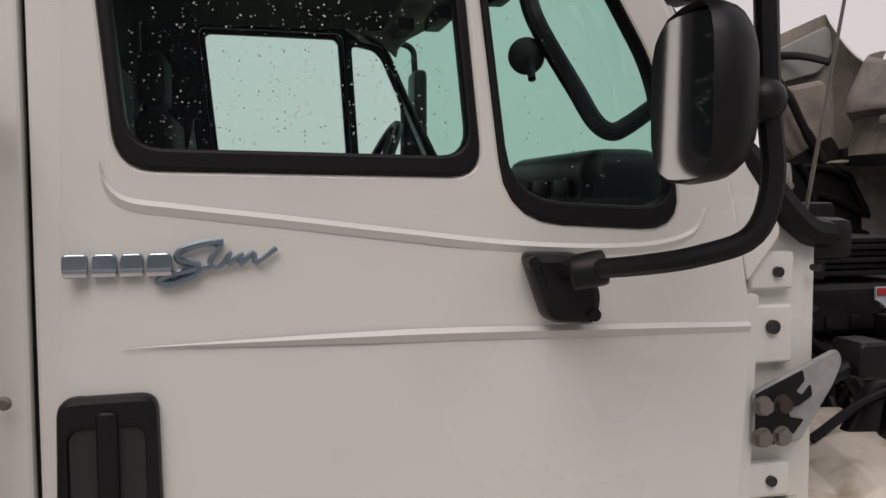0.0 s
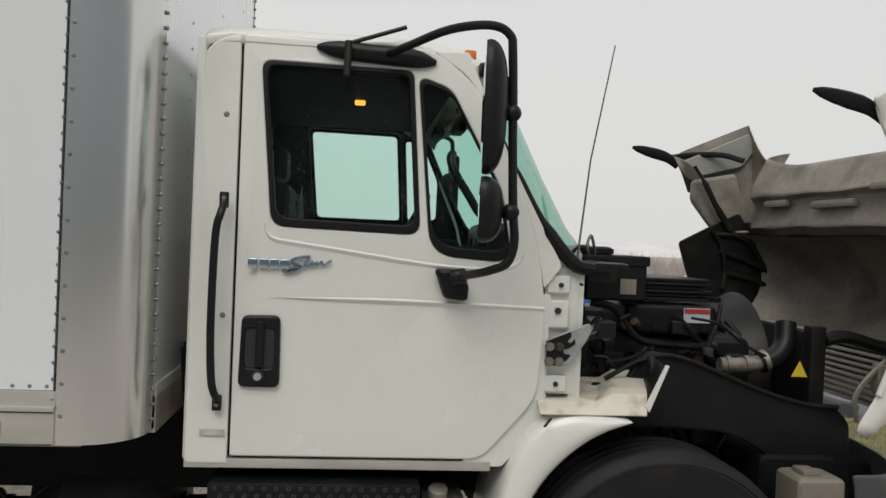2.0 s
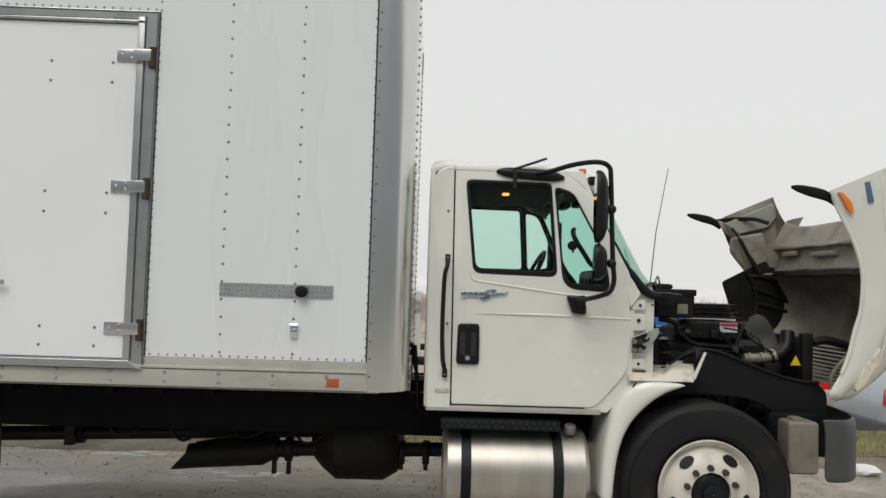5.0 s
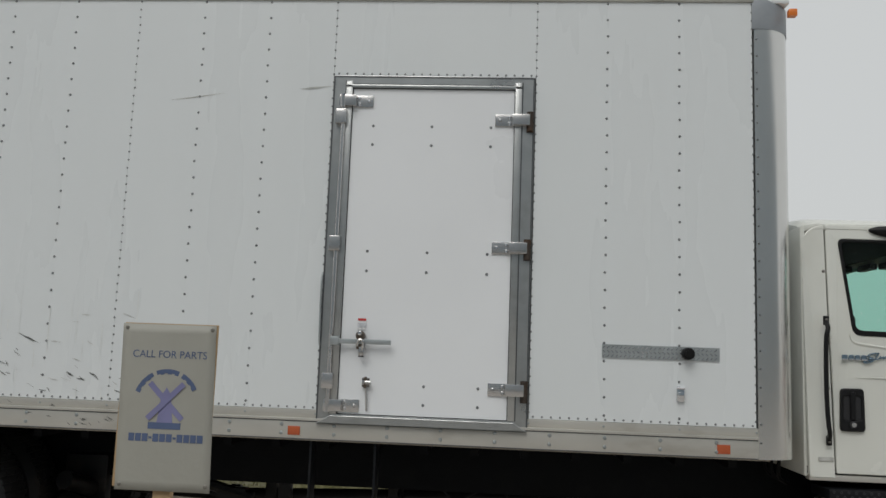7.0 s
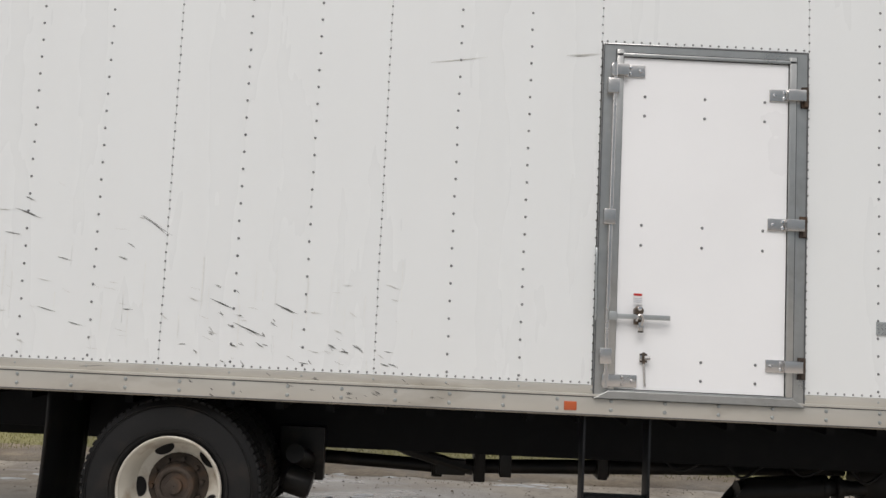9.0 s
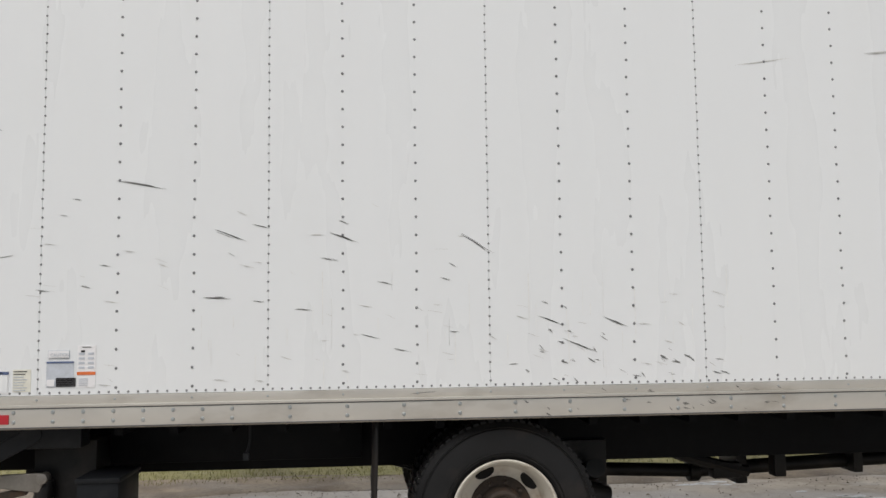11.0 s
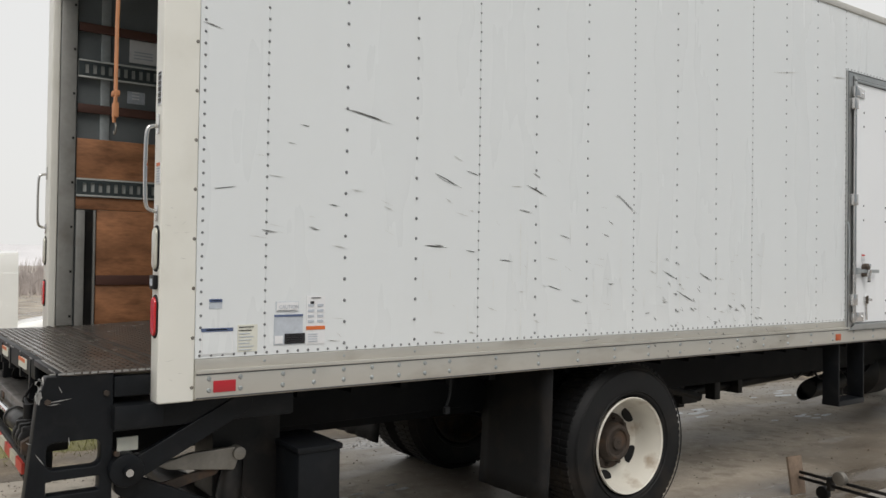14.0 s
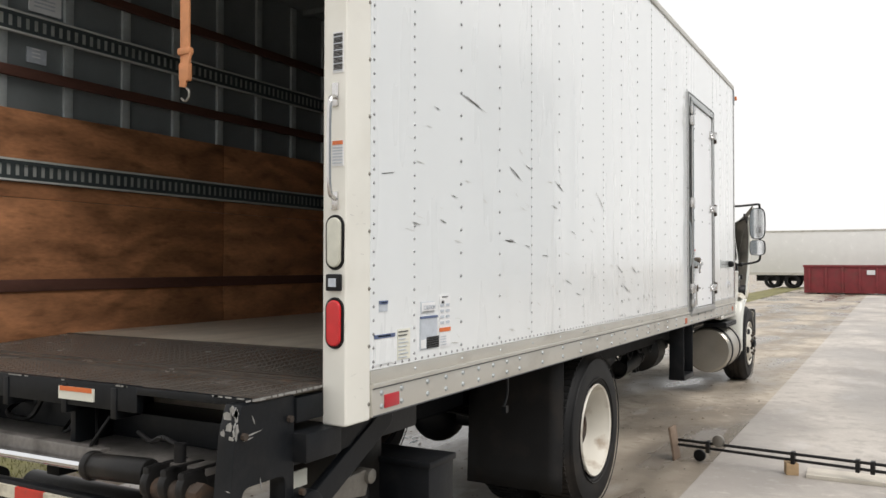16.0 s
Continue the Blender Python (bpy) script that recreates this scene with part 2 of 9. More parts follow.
M["badge"] = material("blue_grey_chrome", (0.34, 0.43, 0.50), 0.14, 0.9, vary=0.1, scale=8, bump=0.0)
M["canvas"] = material("grimy_vinyl_banner", (0.36, 0.355, 0.315), 0.55, vary=0.08, scale=4, fine=90, bump=0.12, dirt=(0.33, 0.31, 0.26), dirt_amount=0.4, dirt_scale=3)
M["raw_wood"] = material("raw_pine", (0.42, 0.29, 0.16), 0.65, vary=0.2, scale=6, fine=60, bump=0.1, stretch=(1, 1, 4))
M["white_board"] = material("weathered_white_board", (0.55, 0.51, 0.44), 0.7, vary=0.12, scale=5, fine=60, bump=0.1)
M["yellow"] = material("yellow_warning", (0.65, 0.5, 0.03), 0.5, vary=0.1)
M["alloy"] = material("cast_alloy", (0.24, 0.228, 0.205), 0.5, 0.75, vary=0.2, scale=10, bump=0.1, dirt=(0.15, 0.12, 0.09), dirt_amount=0.5, dirt_scale=6)
M["bay"] = material("greasy_engine_black", (0.009, 0.0088, 0.0088), 0.42, spec=0.26, vary=0.35, scale=8, fine=60, bump=0.15, dirt=(0.06, 0.05, 0.04), dirt_amount=0.32, dirt_scale=6)
M["beige"] = material("aged_beige_plastic", (0.22, 0.20, 0.16), 0.5, vary=0.12, scale=4, bump=0.05, dirt=(0.12, 0.09, 0.06), dirt_amount=0.5, dirt_scale=6)
M["dark_line"] = material("dark_metal_line", (0.10, 0.105, 0.11), 0.5, 0.3, vary=0.2, scale=10, bump=0.05)
M["frame_metal"] = material("dull_frame_aluminium", (0.47, 0.48, 0.475), 0.30, 0.85, vary=0.12, scale=5, fine=60, bump=0.05, dirt=(0.12, 0.11, 0.1), dirt_amount=0.4, dirt_scale=5)
M["bumper_grey"] = material("grey_moulded_plastic", (0.055, 0.057, 0.06), 0.5, vary=0.12, scale=6, fine=120, bump=0.06)
M["seat"] = material("dark_seat_cloth", (0.028, 0.03, 0.033), 0.85, vary=0.2, scale=10, fine=200, bump=0.2)
# lining coloured near-black: the cab's inner shade is in the colour
M["cab_inside"] = material("dimmed_cab_lining", (0.0075, 0.008, 0.0088), 0.8, spec=0.25, vary=0.15, scale=6, fine=100, bump=0.08)
M["lamp_amber"] = material("lit_amber_dome_lamp", (1.0, 0.42, 0.06), 0.4, vary=0.02, bump=0, glow=1.6)
M["strap"] = material("orange_webbing", (0.55, 0.24, 0.11), 0.75, vary=0.15, scale=20, fine=200, bump=0.2)
M["red_truck"] = material("red_truck_paint", (0.50, 0.015, 0.02), 0.25, vary=0.06, scale=2, bump=0.01, coat=0.5)
M["blue_truck"] = material("blue_truck_paint", (0.02, 0.12, 0.36), 0.25, vary=0.06, scale=2, bump=0.01, coat=0.5)
M["white_truck"] = material("white_truck_paint", (0.76, 0.76, 0.74), 0.25, vary=0.03, scale=2, bump=0.01, coat=0.5)
M["grey_truck"] = material("grey_truck_paint", (0.36, 0.40, 0.44), 0.3, 0.2, vary=0.05, scale=2, bump=0.01, coat=0.5)
M["green_truck"] = material("green_trailer_paint", (0.05, 0.25, 0.12), 0.3, vary=0.05, bump=0.01)
M["dark_glass"] = material("dark_vehicle_glass", (0.02, 0.03, 0.032), 0.06, vary=0.05, bump=0)
M["dumpster"] = material("dull_red_dumpster", (0.20, 0.025, 0.03), 0.6, vary=0.2, scale=3, fine=30, bump=0.1, dirt=(0.1, 0.05, 0.035), dirt_amount=0.5, dirt_scale=2)
# bark and brush are lightened, with the distance haze in their colours
M["bark"] = material("haze_paled_bark", (0.33, 0.30, 0.285), 0.9, vary=0.2, scale=3, bump=0.1)
M["brush"] = material("haze_paled_brush", (0.36, 0.32, 0.30), 0.95, vary=0.3, scale=0.6, fine=6, bump=0.3)
M["wall_blue"] = material("blue_grey_cladding", (0.36, 0.43, 0.49), 0.5, 0.1, vary=0.08, scale=1, fine=10, bump=0.03)
M["blade"] = material("dry_grass_blades", (0.22, 0.21, 0.07), 0.8, vary=0.25, scale=3, fine=20, bump=0.0, island=0.5)


def ground_material(name, base, light, dark, wet=0.5, snow=0.0, scale=1.0):
    """Wet winter ground: two scales of colour, dark damp stains that turn glossy, thin slush."""
    m = bpy.data.materials.new(name)
    m.use_nodes = True
    n, l = m.node_tree.nodes, m.node_tree.links
    b = n["Principled BSDF"]
    tc = n.new("ShaderNodeTexCoord")

    def noise_tex(sc, det=5, stretch=(1, 1, 1)):
        mp = n.new("ShaderNodeMapping")
        mp.inputs["Scale"].default_value = stretch
        l.new(tc.outputs["Object"], mp.inputs["Vector"])
        t = n.new("ShaderNodeTexNoise")
        t.inputs["Scale"].default_value, t.inputs["Detail"].default_value = sc * scale, det
        l.new(mp.outputs[0], t.inputs["Vector"])
        return t.outputs["Fac"]

    def ramp(v, lo, hi, a=0.0, c=1.0):
        r = n.new("ShaderNodeMapRange")
        for k, val in (("From Min", lo), ("From Max", hi), ("To Min", a), ("To Max", c)):
            r.inputs[k].default_value = val
        l.new(v, r.inputs["Value"])
        return r.outputs["Result"]

    def mix(fac, a, c):
        x = n.new("ShaderNodeMix")
        x.data_type = "RGBA"
        l.new(fac, x.inputs["Factor"])
        for k, v in (("A", a), ("B", c)):
            if isinstance(v, tuple):
                x.inputs[k].default_value = (*v, 1)
            else:
                l.new(v, x.inputs[k])
        return x.outputs["Result"]

    big, mid, grit = noise_tex(0.55, 6), noise_tex(1.6, 8), noise_tex(70, 2)
    damp = ramp(noise_tex(0.8, 6, (0.35, 1, 1)), 0.43, 0.60)
    col = mix(ramp(mid, 0.36, 0.66), base, light)
    col = mix(ramp(big, 0.46, 0.66), col, dark)
    col = mix(ramp(grit, 0.3, 0.7, 0, 0.35), col, dark)
    col = mix(ramp(noise_tex(7.0, 8), 0.50, 0.66, 0, 0.55), col, dark)
    col = mix(ramp(noise_tex(11.0, 6), 0.56, 0.70, 0, 0.45), col, light)
    if wet:
        w = n.new("ShaderNodeMath")
        w.operation = "MULTIPLY"
        w.inputs[1].default_value = wet
        l.new(damp, w.inputs[0])
        col = mix(w.outputs[0], col, tuple(c * 0.6 for c in dark))
        l.new(ramp(w.outputs[0], 0, 1, 0.85, 0.12), b.inputs["Roughness"])
    else:
        b.inputs["Roughness"].default_value = 0.9
    if snow:
        s = ramp(noise_tex(1.6, 8, (0.5, 1.3, 1)), 0.60, 0.66, 0, snow)
        col = mix(s, col, (0.72, 0.74, 0.77))
    l.new(col, b.inputs["Base Color"])
    bp = n.new("ShaderNodeBump")
    bp.inputs["Strength"].default_value, bp.inputs["Distance"].default_value = 0.25, 0.01
    l.new(grit, bp.inputs["Height"])
    l.new(bp.outputs[0], b.inputs["Normal"])
    return m


M["lot"] = ground_material("gravelly_wet_lot", (0.42, 0.365, 0.295), (0.56, 0.50, 0.415), (0.225, 0.19, 0.15), 0.85, 0.14)
M["apron"] = ground_material("pale_concrete_apron", (0.47, 0.435, 0.395), (0.56, 0.525, 0.48), (0.33, 0.305, 0.28), 0.5, 0.1)
M["verge"] = ground_material("winter_grass_soil", (0.17, 0.165, 0.055), (0.24, 0.22, 0.09), (0.11, 0.10, 0.045), 0.0, 0.05, 2.0)

# ---- mesh helpers ----
W = {}


def thing(name, label, category, base=(0, 0, 0), group="", kind=""):
    e = new(name)
    e.location = base
    W[e] = Matrix.Translation(base)
    return tagged(e, label, category, group, kind)


def link(name, me, mat, parent=None, label=""):
    ob = new(name, me)
    if mat:
        me.materials.clear()
        me.materials.append(M[mat] if isinstance(mat, str) else mat)
    if parent:
        ob.parent = parent
        ob.matrix_parent_inverse = W[parent].inverted()
    W[ob] = Matrix.Identity(4)
    if label:
        ob["label"] = label
    return ob


def mesh_of(bm, name="mesh", smooth=True):
    me = bpy.data.meshes.new(name)
    bmesh.ops.recalc_face_normals(bm, faces=bm.faces)
    bm.to_mesh(me)
    bm.free()
    if smooth:
        me.shade_smooth()
        me.set_sharp_from_angle(angle=radians(35))
    return me


def part(name, bm, mat, parent=None, label="", smooth=True):
    return link(name, mesh_of(bm, name, smooth), mat, parent, label)


def box(bm, x0, x1, y0, y1, z0, z1, bevel=0.0, seg=2, m=None):
    r = bmesh.ops.create_cube(bm, size=1)
    t = Matrix.Translation(((x0 + x1) / 2, (y0 + y1) / 2, (z0 + z1) / 2)) @ Matrix.Diagonal((x1 - x0, y1 - y0, z1 - z0, 1))
    vs = r["verts"]
    bmesh.ops.transform(bm, matrix=t, verts=vs)
    if bevel:
        es = list({e for v in vs for e in v.link_edges})
        o = bmesh.ops.bevel(bm, geom=es, offset=bevel, segments=seg, profile=0.6, affect="EDGES")
        vs = list({v for f in o["faces"] for v in f.verts} | {v for v in vs if v.is_valid})
    if m is not None:
        bmesh.ops.transform(bm, matrix=m, verts=vs)
    return bm


def cyl(bm, p0, p1, r, n=16, r2=None, bevel=0.0):
    p0, p1 = Vector(p0), Vector(p1)
    d = p1 - p0
    q = d.to_track_quat("Z", "Y").to_matrix().to_4x4()
    o = bmesh.ops.create_cone(bm, cap_ends=True, segments=n, radius1=r, radius2=r if r2 is None else r2, depth=d.length,
                              matrix=Matrix.Translation((p0 + p1) / 2) @ q)
    if bevel:
        es = [e for e in {e for v in o["verts"] for e in v.link_edges} if len(e.link_faces) == 2 and any(len(f.verts) > 4 for f in e.link_faces)]
        bmesh.ops.bevel(bm, geom=es, offset=bevel, segments=2, profile=0.5, affect="EDGES")
    return bm


def tube(bm, pts, r, n=10, cap=True, flat=1.0):
    """A round bar along points; flat squeezes it across the y direction."""
    pts = [Vector(p) for p in pts]
    rings = []
    up = Vector((0, 1, 0))
    for i, p in enumerate(pts):
        d = (pts[min(i + 1, len(pts) - 1)] - pts[max(i - 1, 0)]).normalized()
        a = d.cross(up)
        if a.length < 0.05:
            a = d.cross(Vector((1, 0, 0)))
        a.normalize()
        b = a.cross(d).normalized()
        rr = r[i] if isinstance(r, (list, tuple)) else r
        rings.append([bm.verts.new(p + rr * (math.cos(t) * a + flat * math.sin(t) * b)) for t in (2 * math.pi * k / n for k in range(n))])
    for u, v in zip(rings, rings[1:]):
        for k in range(n):
            bm.faces.new((u[k], u[(k + 1) % n], v[(k + 1) % n], v[k]))
    if cap:
        bm.faces.new(rings[0][::-1])
        bm.faces.new(rings[-1])
    return bm


def smooth_path(pts, steps=8):
    """A Catmull-Rom curve through points."""
    pts = [Vector(p) for p in pts]
    pts = [2 * pts[0] - pts[1], *pts, 2 * pts[-1] - pts[-2]]
    out = []
    for a, b, c, d in zip(pts, pts[1:], pts[2:], pts[3:]):
        for k in range(steps):
            t = k / steps
            out.append(0.5 * ((2 * b) + (c - a) * t + (2 * a - 5 * b + 4 * c - d) * t * t + (3 * b - a - 3 * c + d) * t ** 3))
    return [*out, pts[-2]]


def rounded(pts, r, seg=5):
    """A closed outline with its corners rounded; r is one radius or one for each corner."""
    out = []
    k = len(pts)
    for i in range(k):
        p, a, b = Vector(pts[i]), Vector(pts[i - 1]), Vector(pts[(i + 1) % k])
        rr = r[i] if isinstance(r, (list, tuple)) else r
        u, v = a - p, b - p
        rr = min(rr, u.length * 0.48, v.length * 0.48)
        s, e = p + u.normalized() * rr, p + v.normalized() * rr
        if rr < 1e-5:
            out.append(p)
            continue
        for j in range(seg + 1):
            t = j / seg
            out.append((1 - t) ** 2 * s + 2 * t * (1 - t) * p + t * t * e)
    return [(q.x, q.y) for q in out]


def rect(x0, x1, z0, z1):
    return [(x0, z0), (x1, z0), (x1, z1), (x0, z1)]


def sheet(loops, depth, bevel=0.0, res=1):
    """A flat plate with holes, in the xz plane with its front face at y = 0 and its back at y = depth."""
    cu = bpy.data.curves.new("outline", "CURVE")
    cu.dimensions, cu.fill_mode = "2D", "BOTH"
    cu.extrude, cu.bevel_depth, cu.bevel_resolution = max(depth / 2 - bevel, 0.0), bevel, res
    cu.offset = -bevel
    for lp in loops:
        sp = cu.splines.new("POLY")
        sp.points.add(len(lp) - 1)
        for q, (a, b) in zip(sp.points, lp):
            q.co = (a, b, 0, 1)
        sp.use_cyclic_u = True
    ob = bpy.data.objects.new("outline", cu)
    scene.collection.objects.link(ob)
    dg = bpy.context.evaluated_depsgraph_get()
    me = bpy.data.meshes.new_from_object(ob.evaluated_get(dg))
    bpy.data.objects.remove(ob)
    bpy.data.curves.remove(cu)
    me.transform(Matrix(((1, 0, 0, 0), (0, 0, -1, depth / 2), (0, 1, 0, 0), (0, 0, 0, 1))))
    return me


def plate(name, loops, y, depth, mat, parent=None, label="", bevel=0.0, bend=None, turn=None):
    me = sheet(loops, depth, bevel)
    me.transform(Matrix.Translation((0, y, 0)))
    if bend:
        for v in me.vertices:
            v.co = bend(v.co)
    if turn is not None:
        me.transform(turn)
    me.shade_smooth()
    me.set_sharp_from_angle(angle=radians(35))
    return link(name, me, mat, parent, label)


def lathe(bm, profile, centre, n=40, axis="y", close=False, cap=False):
    """Turn a profile of (radius, along) round the axis through centre."""
    c = Vector(centre)
    rings = []
    for r, a in profile:
        ring = []
        for k in range(n):
            t = 2 * math.pi * k / n
            p = (r * math.cos(t), a, r * math.sin(t)) if axis == "y" else (a, r * math.cos(t), r * math.sin(t)) if axis == "x" else (r * math.cos(t), r * math.sin(t), a)
            ring.append(bm.verts.new(c + Vector(p)))
        rings.append(ring)
    pairs = list(zip(rings, rings[1:])) + ([(rings[-1], rings[0])] if close else [])
    for u, v in pairs:
        for k in range(n):
            bm.faces.new((u[k], u[(k + 1) % n], v[(k + 1) % n], v[k]))
    if cap:
        for ring in (rings[0], rings[-1]):
            bm.faces.new(ring)
    return bm


def dome(bm, x, y, z, r, n=6, h=0.5):
    """A low rivet head on a wall that faces -y."""
    a = [bm.verts.new((x + r * math.cos(t), y, z + r * math.sin(t))) for t in (2 * math.pi * k / n for k in range(n))]
    b = [bm.verts.new((x + 0.6 * r * math.cos(t), y - h * r, z + 0.6 * r * math.sin(t))) for t in (2 * math.pi * k / n for k in range(n))]
    for k in range(n):
        bm.faces.new((a[k], a[(k + 1) % n], b[(k + 1) % n], b[k]))
    bm.faces.new(b)
    return bm

# ---- ground ----
G = 0.045


def ground_height(x, y):
    if y < 6.6:
        return G
    if y < 13:
        return G - 2.0 * (y - 6.6) / 6.4
    return G - 2.0 - 0.4 * min(1, (y - 13) / 19)


def grid_sheet(name, xs, ys, zoff, mat, label, category, fuzz=0.0):
    bm = bmesh.new()
    rows = [[bm.verts.new((x, y, ground_height(x, y) + zoff + (fuzz * noise.noise((x * 1.3, y * 1.3, 0)) if fuzz else 0))) for x in xs] for y in ys]
    for a, b in zip(rows, rows[1:]):
        for i in range(len(xs) - 1):
            bm.faces.new((a[i], a[i + 1], b[i + 1], b[i]))
    ob = part(name, bm, mat)
    return tagged(ob, label, category, "", "structure")


far = [-2000, -600, -200, -80, -40, -25, -15, -10, -5, 0, 5, 10, 15, 25, 40, 80, 200, 600, 2000]
grid_sheet("ground", far, [-2000, -600, -200, -80, -30, -10, 0, 3, 6.6, 8, 10, 13, 16, 20, 24, 28, 32, 50, 100, 300, 800, 2500], 0, "lot",
           "worn wet asphalt yard with slush and gravel", "ground")
grid_sheet("pavement", [-14, -8, -2, 4, 10, 16, 22, 30, 38], [-14, -8, -4, -1, 0.6], 0.004, "apron",
           "pale wet concrete apron beside the truck", "pavement")
grid_sheet("grass_verge", [-40 + 2 * k for k in range(48)], [4.9, 5.3, 5.8, 6.3, 6.6, 7.2, 8, 9, 10, 11.5], 0.012, "verge",
           "strip of short yellowed winter grass", "grass", 0.02)

# bare soil between the yard and the grass, with ragged edges
bm = bmesh.new()
rows = []
for i in range(260):
    x = -16 + 0.1 * i
    a, b = 4.28 + 0.22 * noise.noise((x * 0.9, 0.0, 1.0)) + 0.10 * noise.noise((x * 4.0, 0.0, 2.0)), 5.02 + 0.10 * noise.noise((x * 3.0, 4.0, 0.0))
    rows.append([bm.verts.new((x, a + (b - a) * k / 6, G + (0.002 if k == 0 else 0.014 + 0.012 * noise.noise((x * 5, k * 0.9, 3.0))))) for k in range(7)])
for a, b in zip(rows, rows[1:]):
    for k in range(6):
        bm.faces.new((a[k], b[k], b[k + 1], a[k + 1]))
M["soil"] = ground_material("wet_brown_soil", (0.20, 0.155, 0.105), (0.30, 0.25, 0.18), (0.11, 0.085, 0.06), 0.4, 0.0, 3.0)
tagged(part("soil_strip", bm, M["soil"]), "strip of bare wet brown soil beside the grass", "soil", "", "structure")

# ---- the box truck ----
SIDE, FAR, MID = 0.957, 3.543, 2.25
FRONT, REAR = -0.552, -8.665
SEAMS = [-8.197, -6.992, -5.775, -4.54, -3.29, -2.063, -0.80]
BELLY, RAIL_TOP, TOP = 1.11, 1.28, 3.77
truck = thing("box_truck", "white box truck with its hood tilted open", "truck", (-3.0, MID, 0))


def seam_ribs():
    """Pairs (x, dense) of the rivet lines along the near side."""
    out = [(SEAMS[0], True)]
    for a, b in zip(SEAMS, SEAMS[1:]):
        if a != -3.29:
            out += [(a + (b - a) / 3, False), (a + 2 * (b - a) / 3, False)]
        out.append((b, True))
    return out


# side sheets, one between each two seams; the door's bay is cut out
def side_sheets():
    edges = [-8.51, *SEAMS]
    for a, b in zip(edges, edges[1:]):
        loops = [rect(a + 0.0004, b - 0.0004, RAIL_TOP, TOP)]
        if a == -3.29:
            loops = [rect(a + 0.0004, b - 0.0004, 3.285, TOP)]
        plate("side_panel", loops, SIDE + 0.0008 * (edges.index(a) % 2), 0.03, "box_white", truck)
    plate("far_side_panel", [rect(-8.51, -0.7, BELLY, TOP)], FAR - 0.03, 0.03, "box_white", truck)
    plate("front_panel", [rect(SIDE + 0.2, FAR - 0.2, BELLY, TOP)], 0, 0.03, "box_white", truck,
          turn=Matrix.Translation((FRONT, 0, 0)) @ Matrix.Rotation(radians(90), 4, "Z"))
    bm = bmesh.new()
    box(bm, -8.64, FRONT - 0.02, SIDE + 0.02, FAR - 0.02, TOP, TOP + 0.03, 0.01)
    part("roof", bm, "box_white", truck)


def corner_sheet(y0, sgn, name):
    """The rounded polished sheet at a front corner of the box."""
    bm = bmesh.new()
    r, n = 0.195, 14
    prof = [(-0.79, y0)] + [(FRONT - r + r * math.sin(t), y0 + sgn * (r - r * math.cos(t))) for t in (math.pi / 2 * k / n for k in range(n + 1))]
    prof += [(FRONT + 0.003, y0 + sgn * 0.215)]
    inner = [(x - 0.01 if x > -0.7 else x, y + sgn * 0.012) for x, y in prof]
    for z0, z1 in ((BELLY, 3.6),):
        lo = [bm.verts.new((x, y - sgn * 0.004, z0)) for x, y in prof]
        hi = [bm.verts.new((x, y - sgn * 0.004, z1)) for x, y in prof]
        lo2 = [bm.verts.new((x, y, z0)) for x, y in inner]
        hi2 = [bm.verts.new((x, y, z1)) for x, y in inner]
        for k in range(len(prof) - 1):
            bm.faces.new((lo[k], lo[k + 1], hi[k + 1], hi[k]))
            bm.faces.new((lo2[k + 1], lo2[k], hi2[k], hi2[k + 1]))
            bm.faces.new((lo[k], lo2[k], lo2[k + 1], lo[k + 1]))
            bm.faces.new((hi[k], hi[k + 1], hi2[k + 1], hi2[k]))
    sheet = part(name, bm, "corner", truck, "dull polished aluminium corner sheet")
    bm = bmesh.new()
    z, k = BELLY + 0.04, 0
    while z < 3.58:
        if sgn > 0 and k % 2:
            dome(bm, -0.775, y0 - 0.004, z, 0.0075, 8)
        cyl(bm, (FRONT + 0.002, y0 + sgn * 0.205, z), (FRONT + 0.010, y0 + sgn * 0.205, z), 0.0075, 8)
        z += 0.0508
        k += 1
    rv = part("sheet_rivets", bm, "rivet", sheet, "dull rivet heads along the sheet's edges")
    rv["kind"] = "stuff"
    return sheet


def corner_cap(y0, sgn):
    bm = bmesh.new()
    r, n = 0.21, 10
    out = [(-0.8, y0 - sgn * 0.008)] + [(FRONT + 0.008 - r + r * math.sin(t), y0 - sgn * 0.008 + sgn * (r - r * math.cos(t))) for t in (math.pi / 2 * k / n for k in range(n + 1))] + [(FRONT + 0.008, y0 + sgn * 0.26), (-0.8, y0 + sgn * 0.26)]
    lo = [bm.verts.new((x, y, 3.6)) for x, y in out]
    hi = [bm.verts.new((x, y, 3.76)) for x, y in out]
    top = [bm.verts.new((x - 0.02, y + sgn * 0.02, 3.80)) for x, y in out]
    for a, b in ((lo, hi), (hi, top)):
        for k in range(len(out)):
            j = (k + 1) % len(out)
            bm.faces.new((a[k], a[j], b[j], b[k]))
    bm.faces.new(lo[::-1])
    bm.faces.new(top)
    return part("corner_cap", bm, "cap", truck, "grey cast roof corner cap")


side_sheets()
corner_sheet(SIDE, 1, "corner_sheet")
corner_sheet(FAR, -1, "corner_sheet")
cap = corner_cap(SIDE, 1)
corner_cap(FAR, -1)
bm = bmesh.new()
box(bm, -0.585, -0.535, SIDE - 0.006, SIDE + 0.04, 3.685, 3.73, 0.008)
part("marker_lamp", bm, "amber_lens", cap, "amber marker lamp")

# top rail
bm = bmesh.new()
box(bm, -8.64, -0.79, SIDE - 0.012, SIDE + 0.03, TOP - 0.005, TOP + 0.045, 0.006)
part("top_rail", bm, "aluminium", truck)

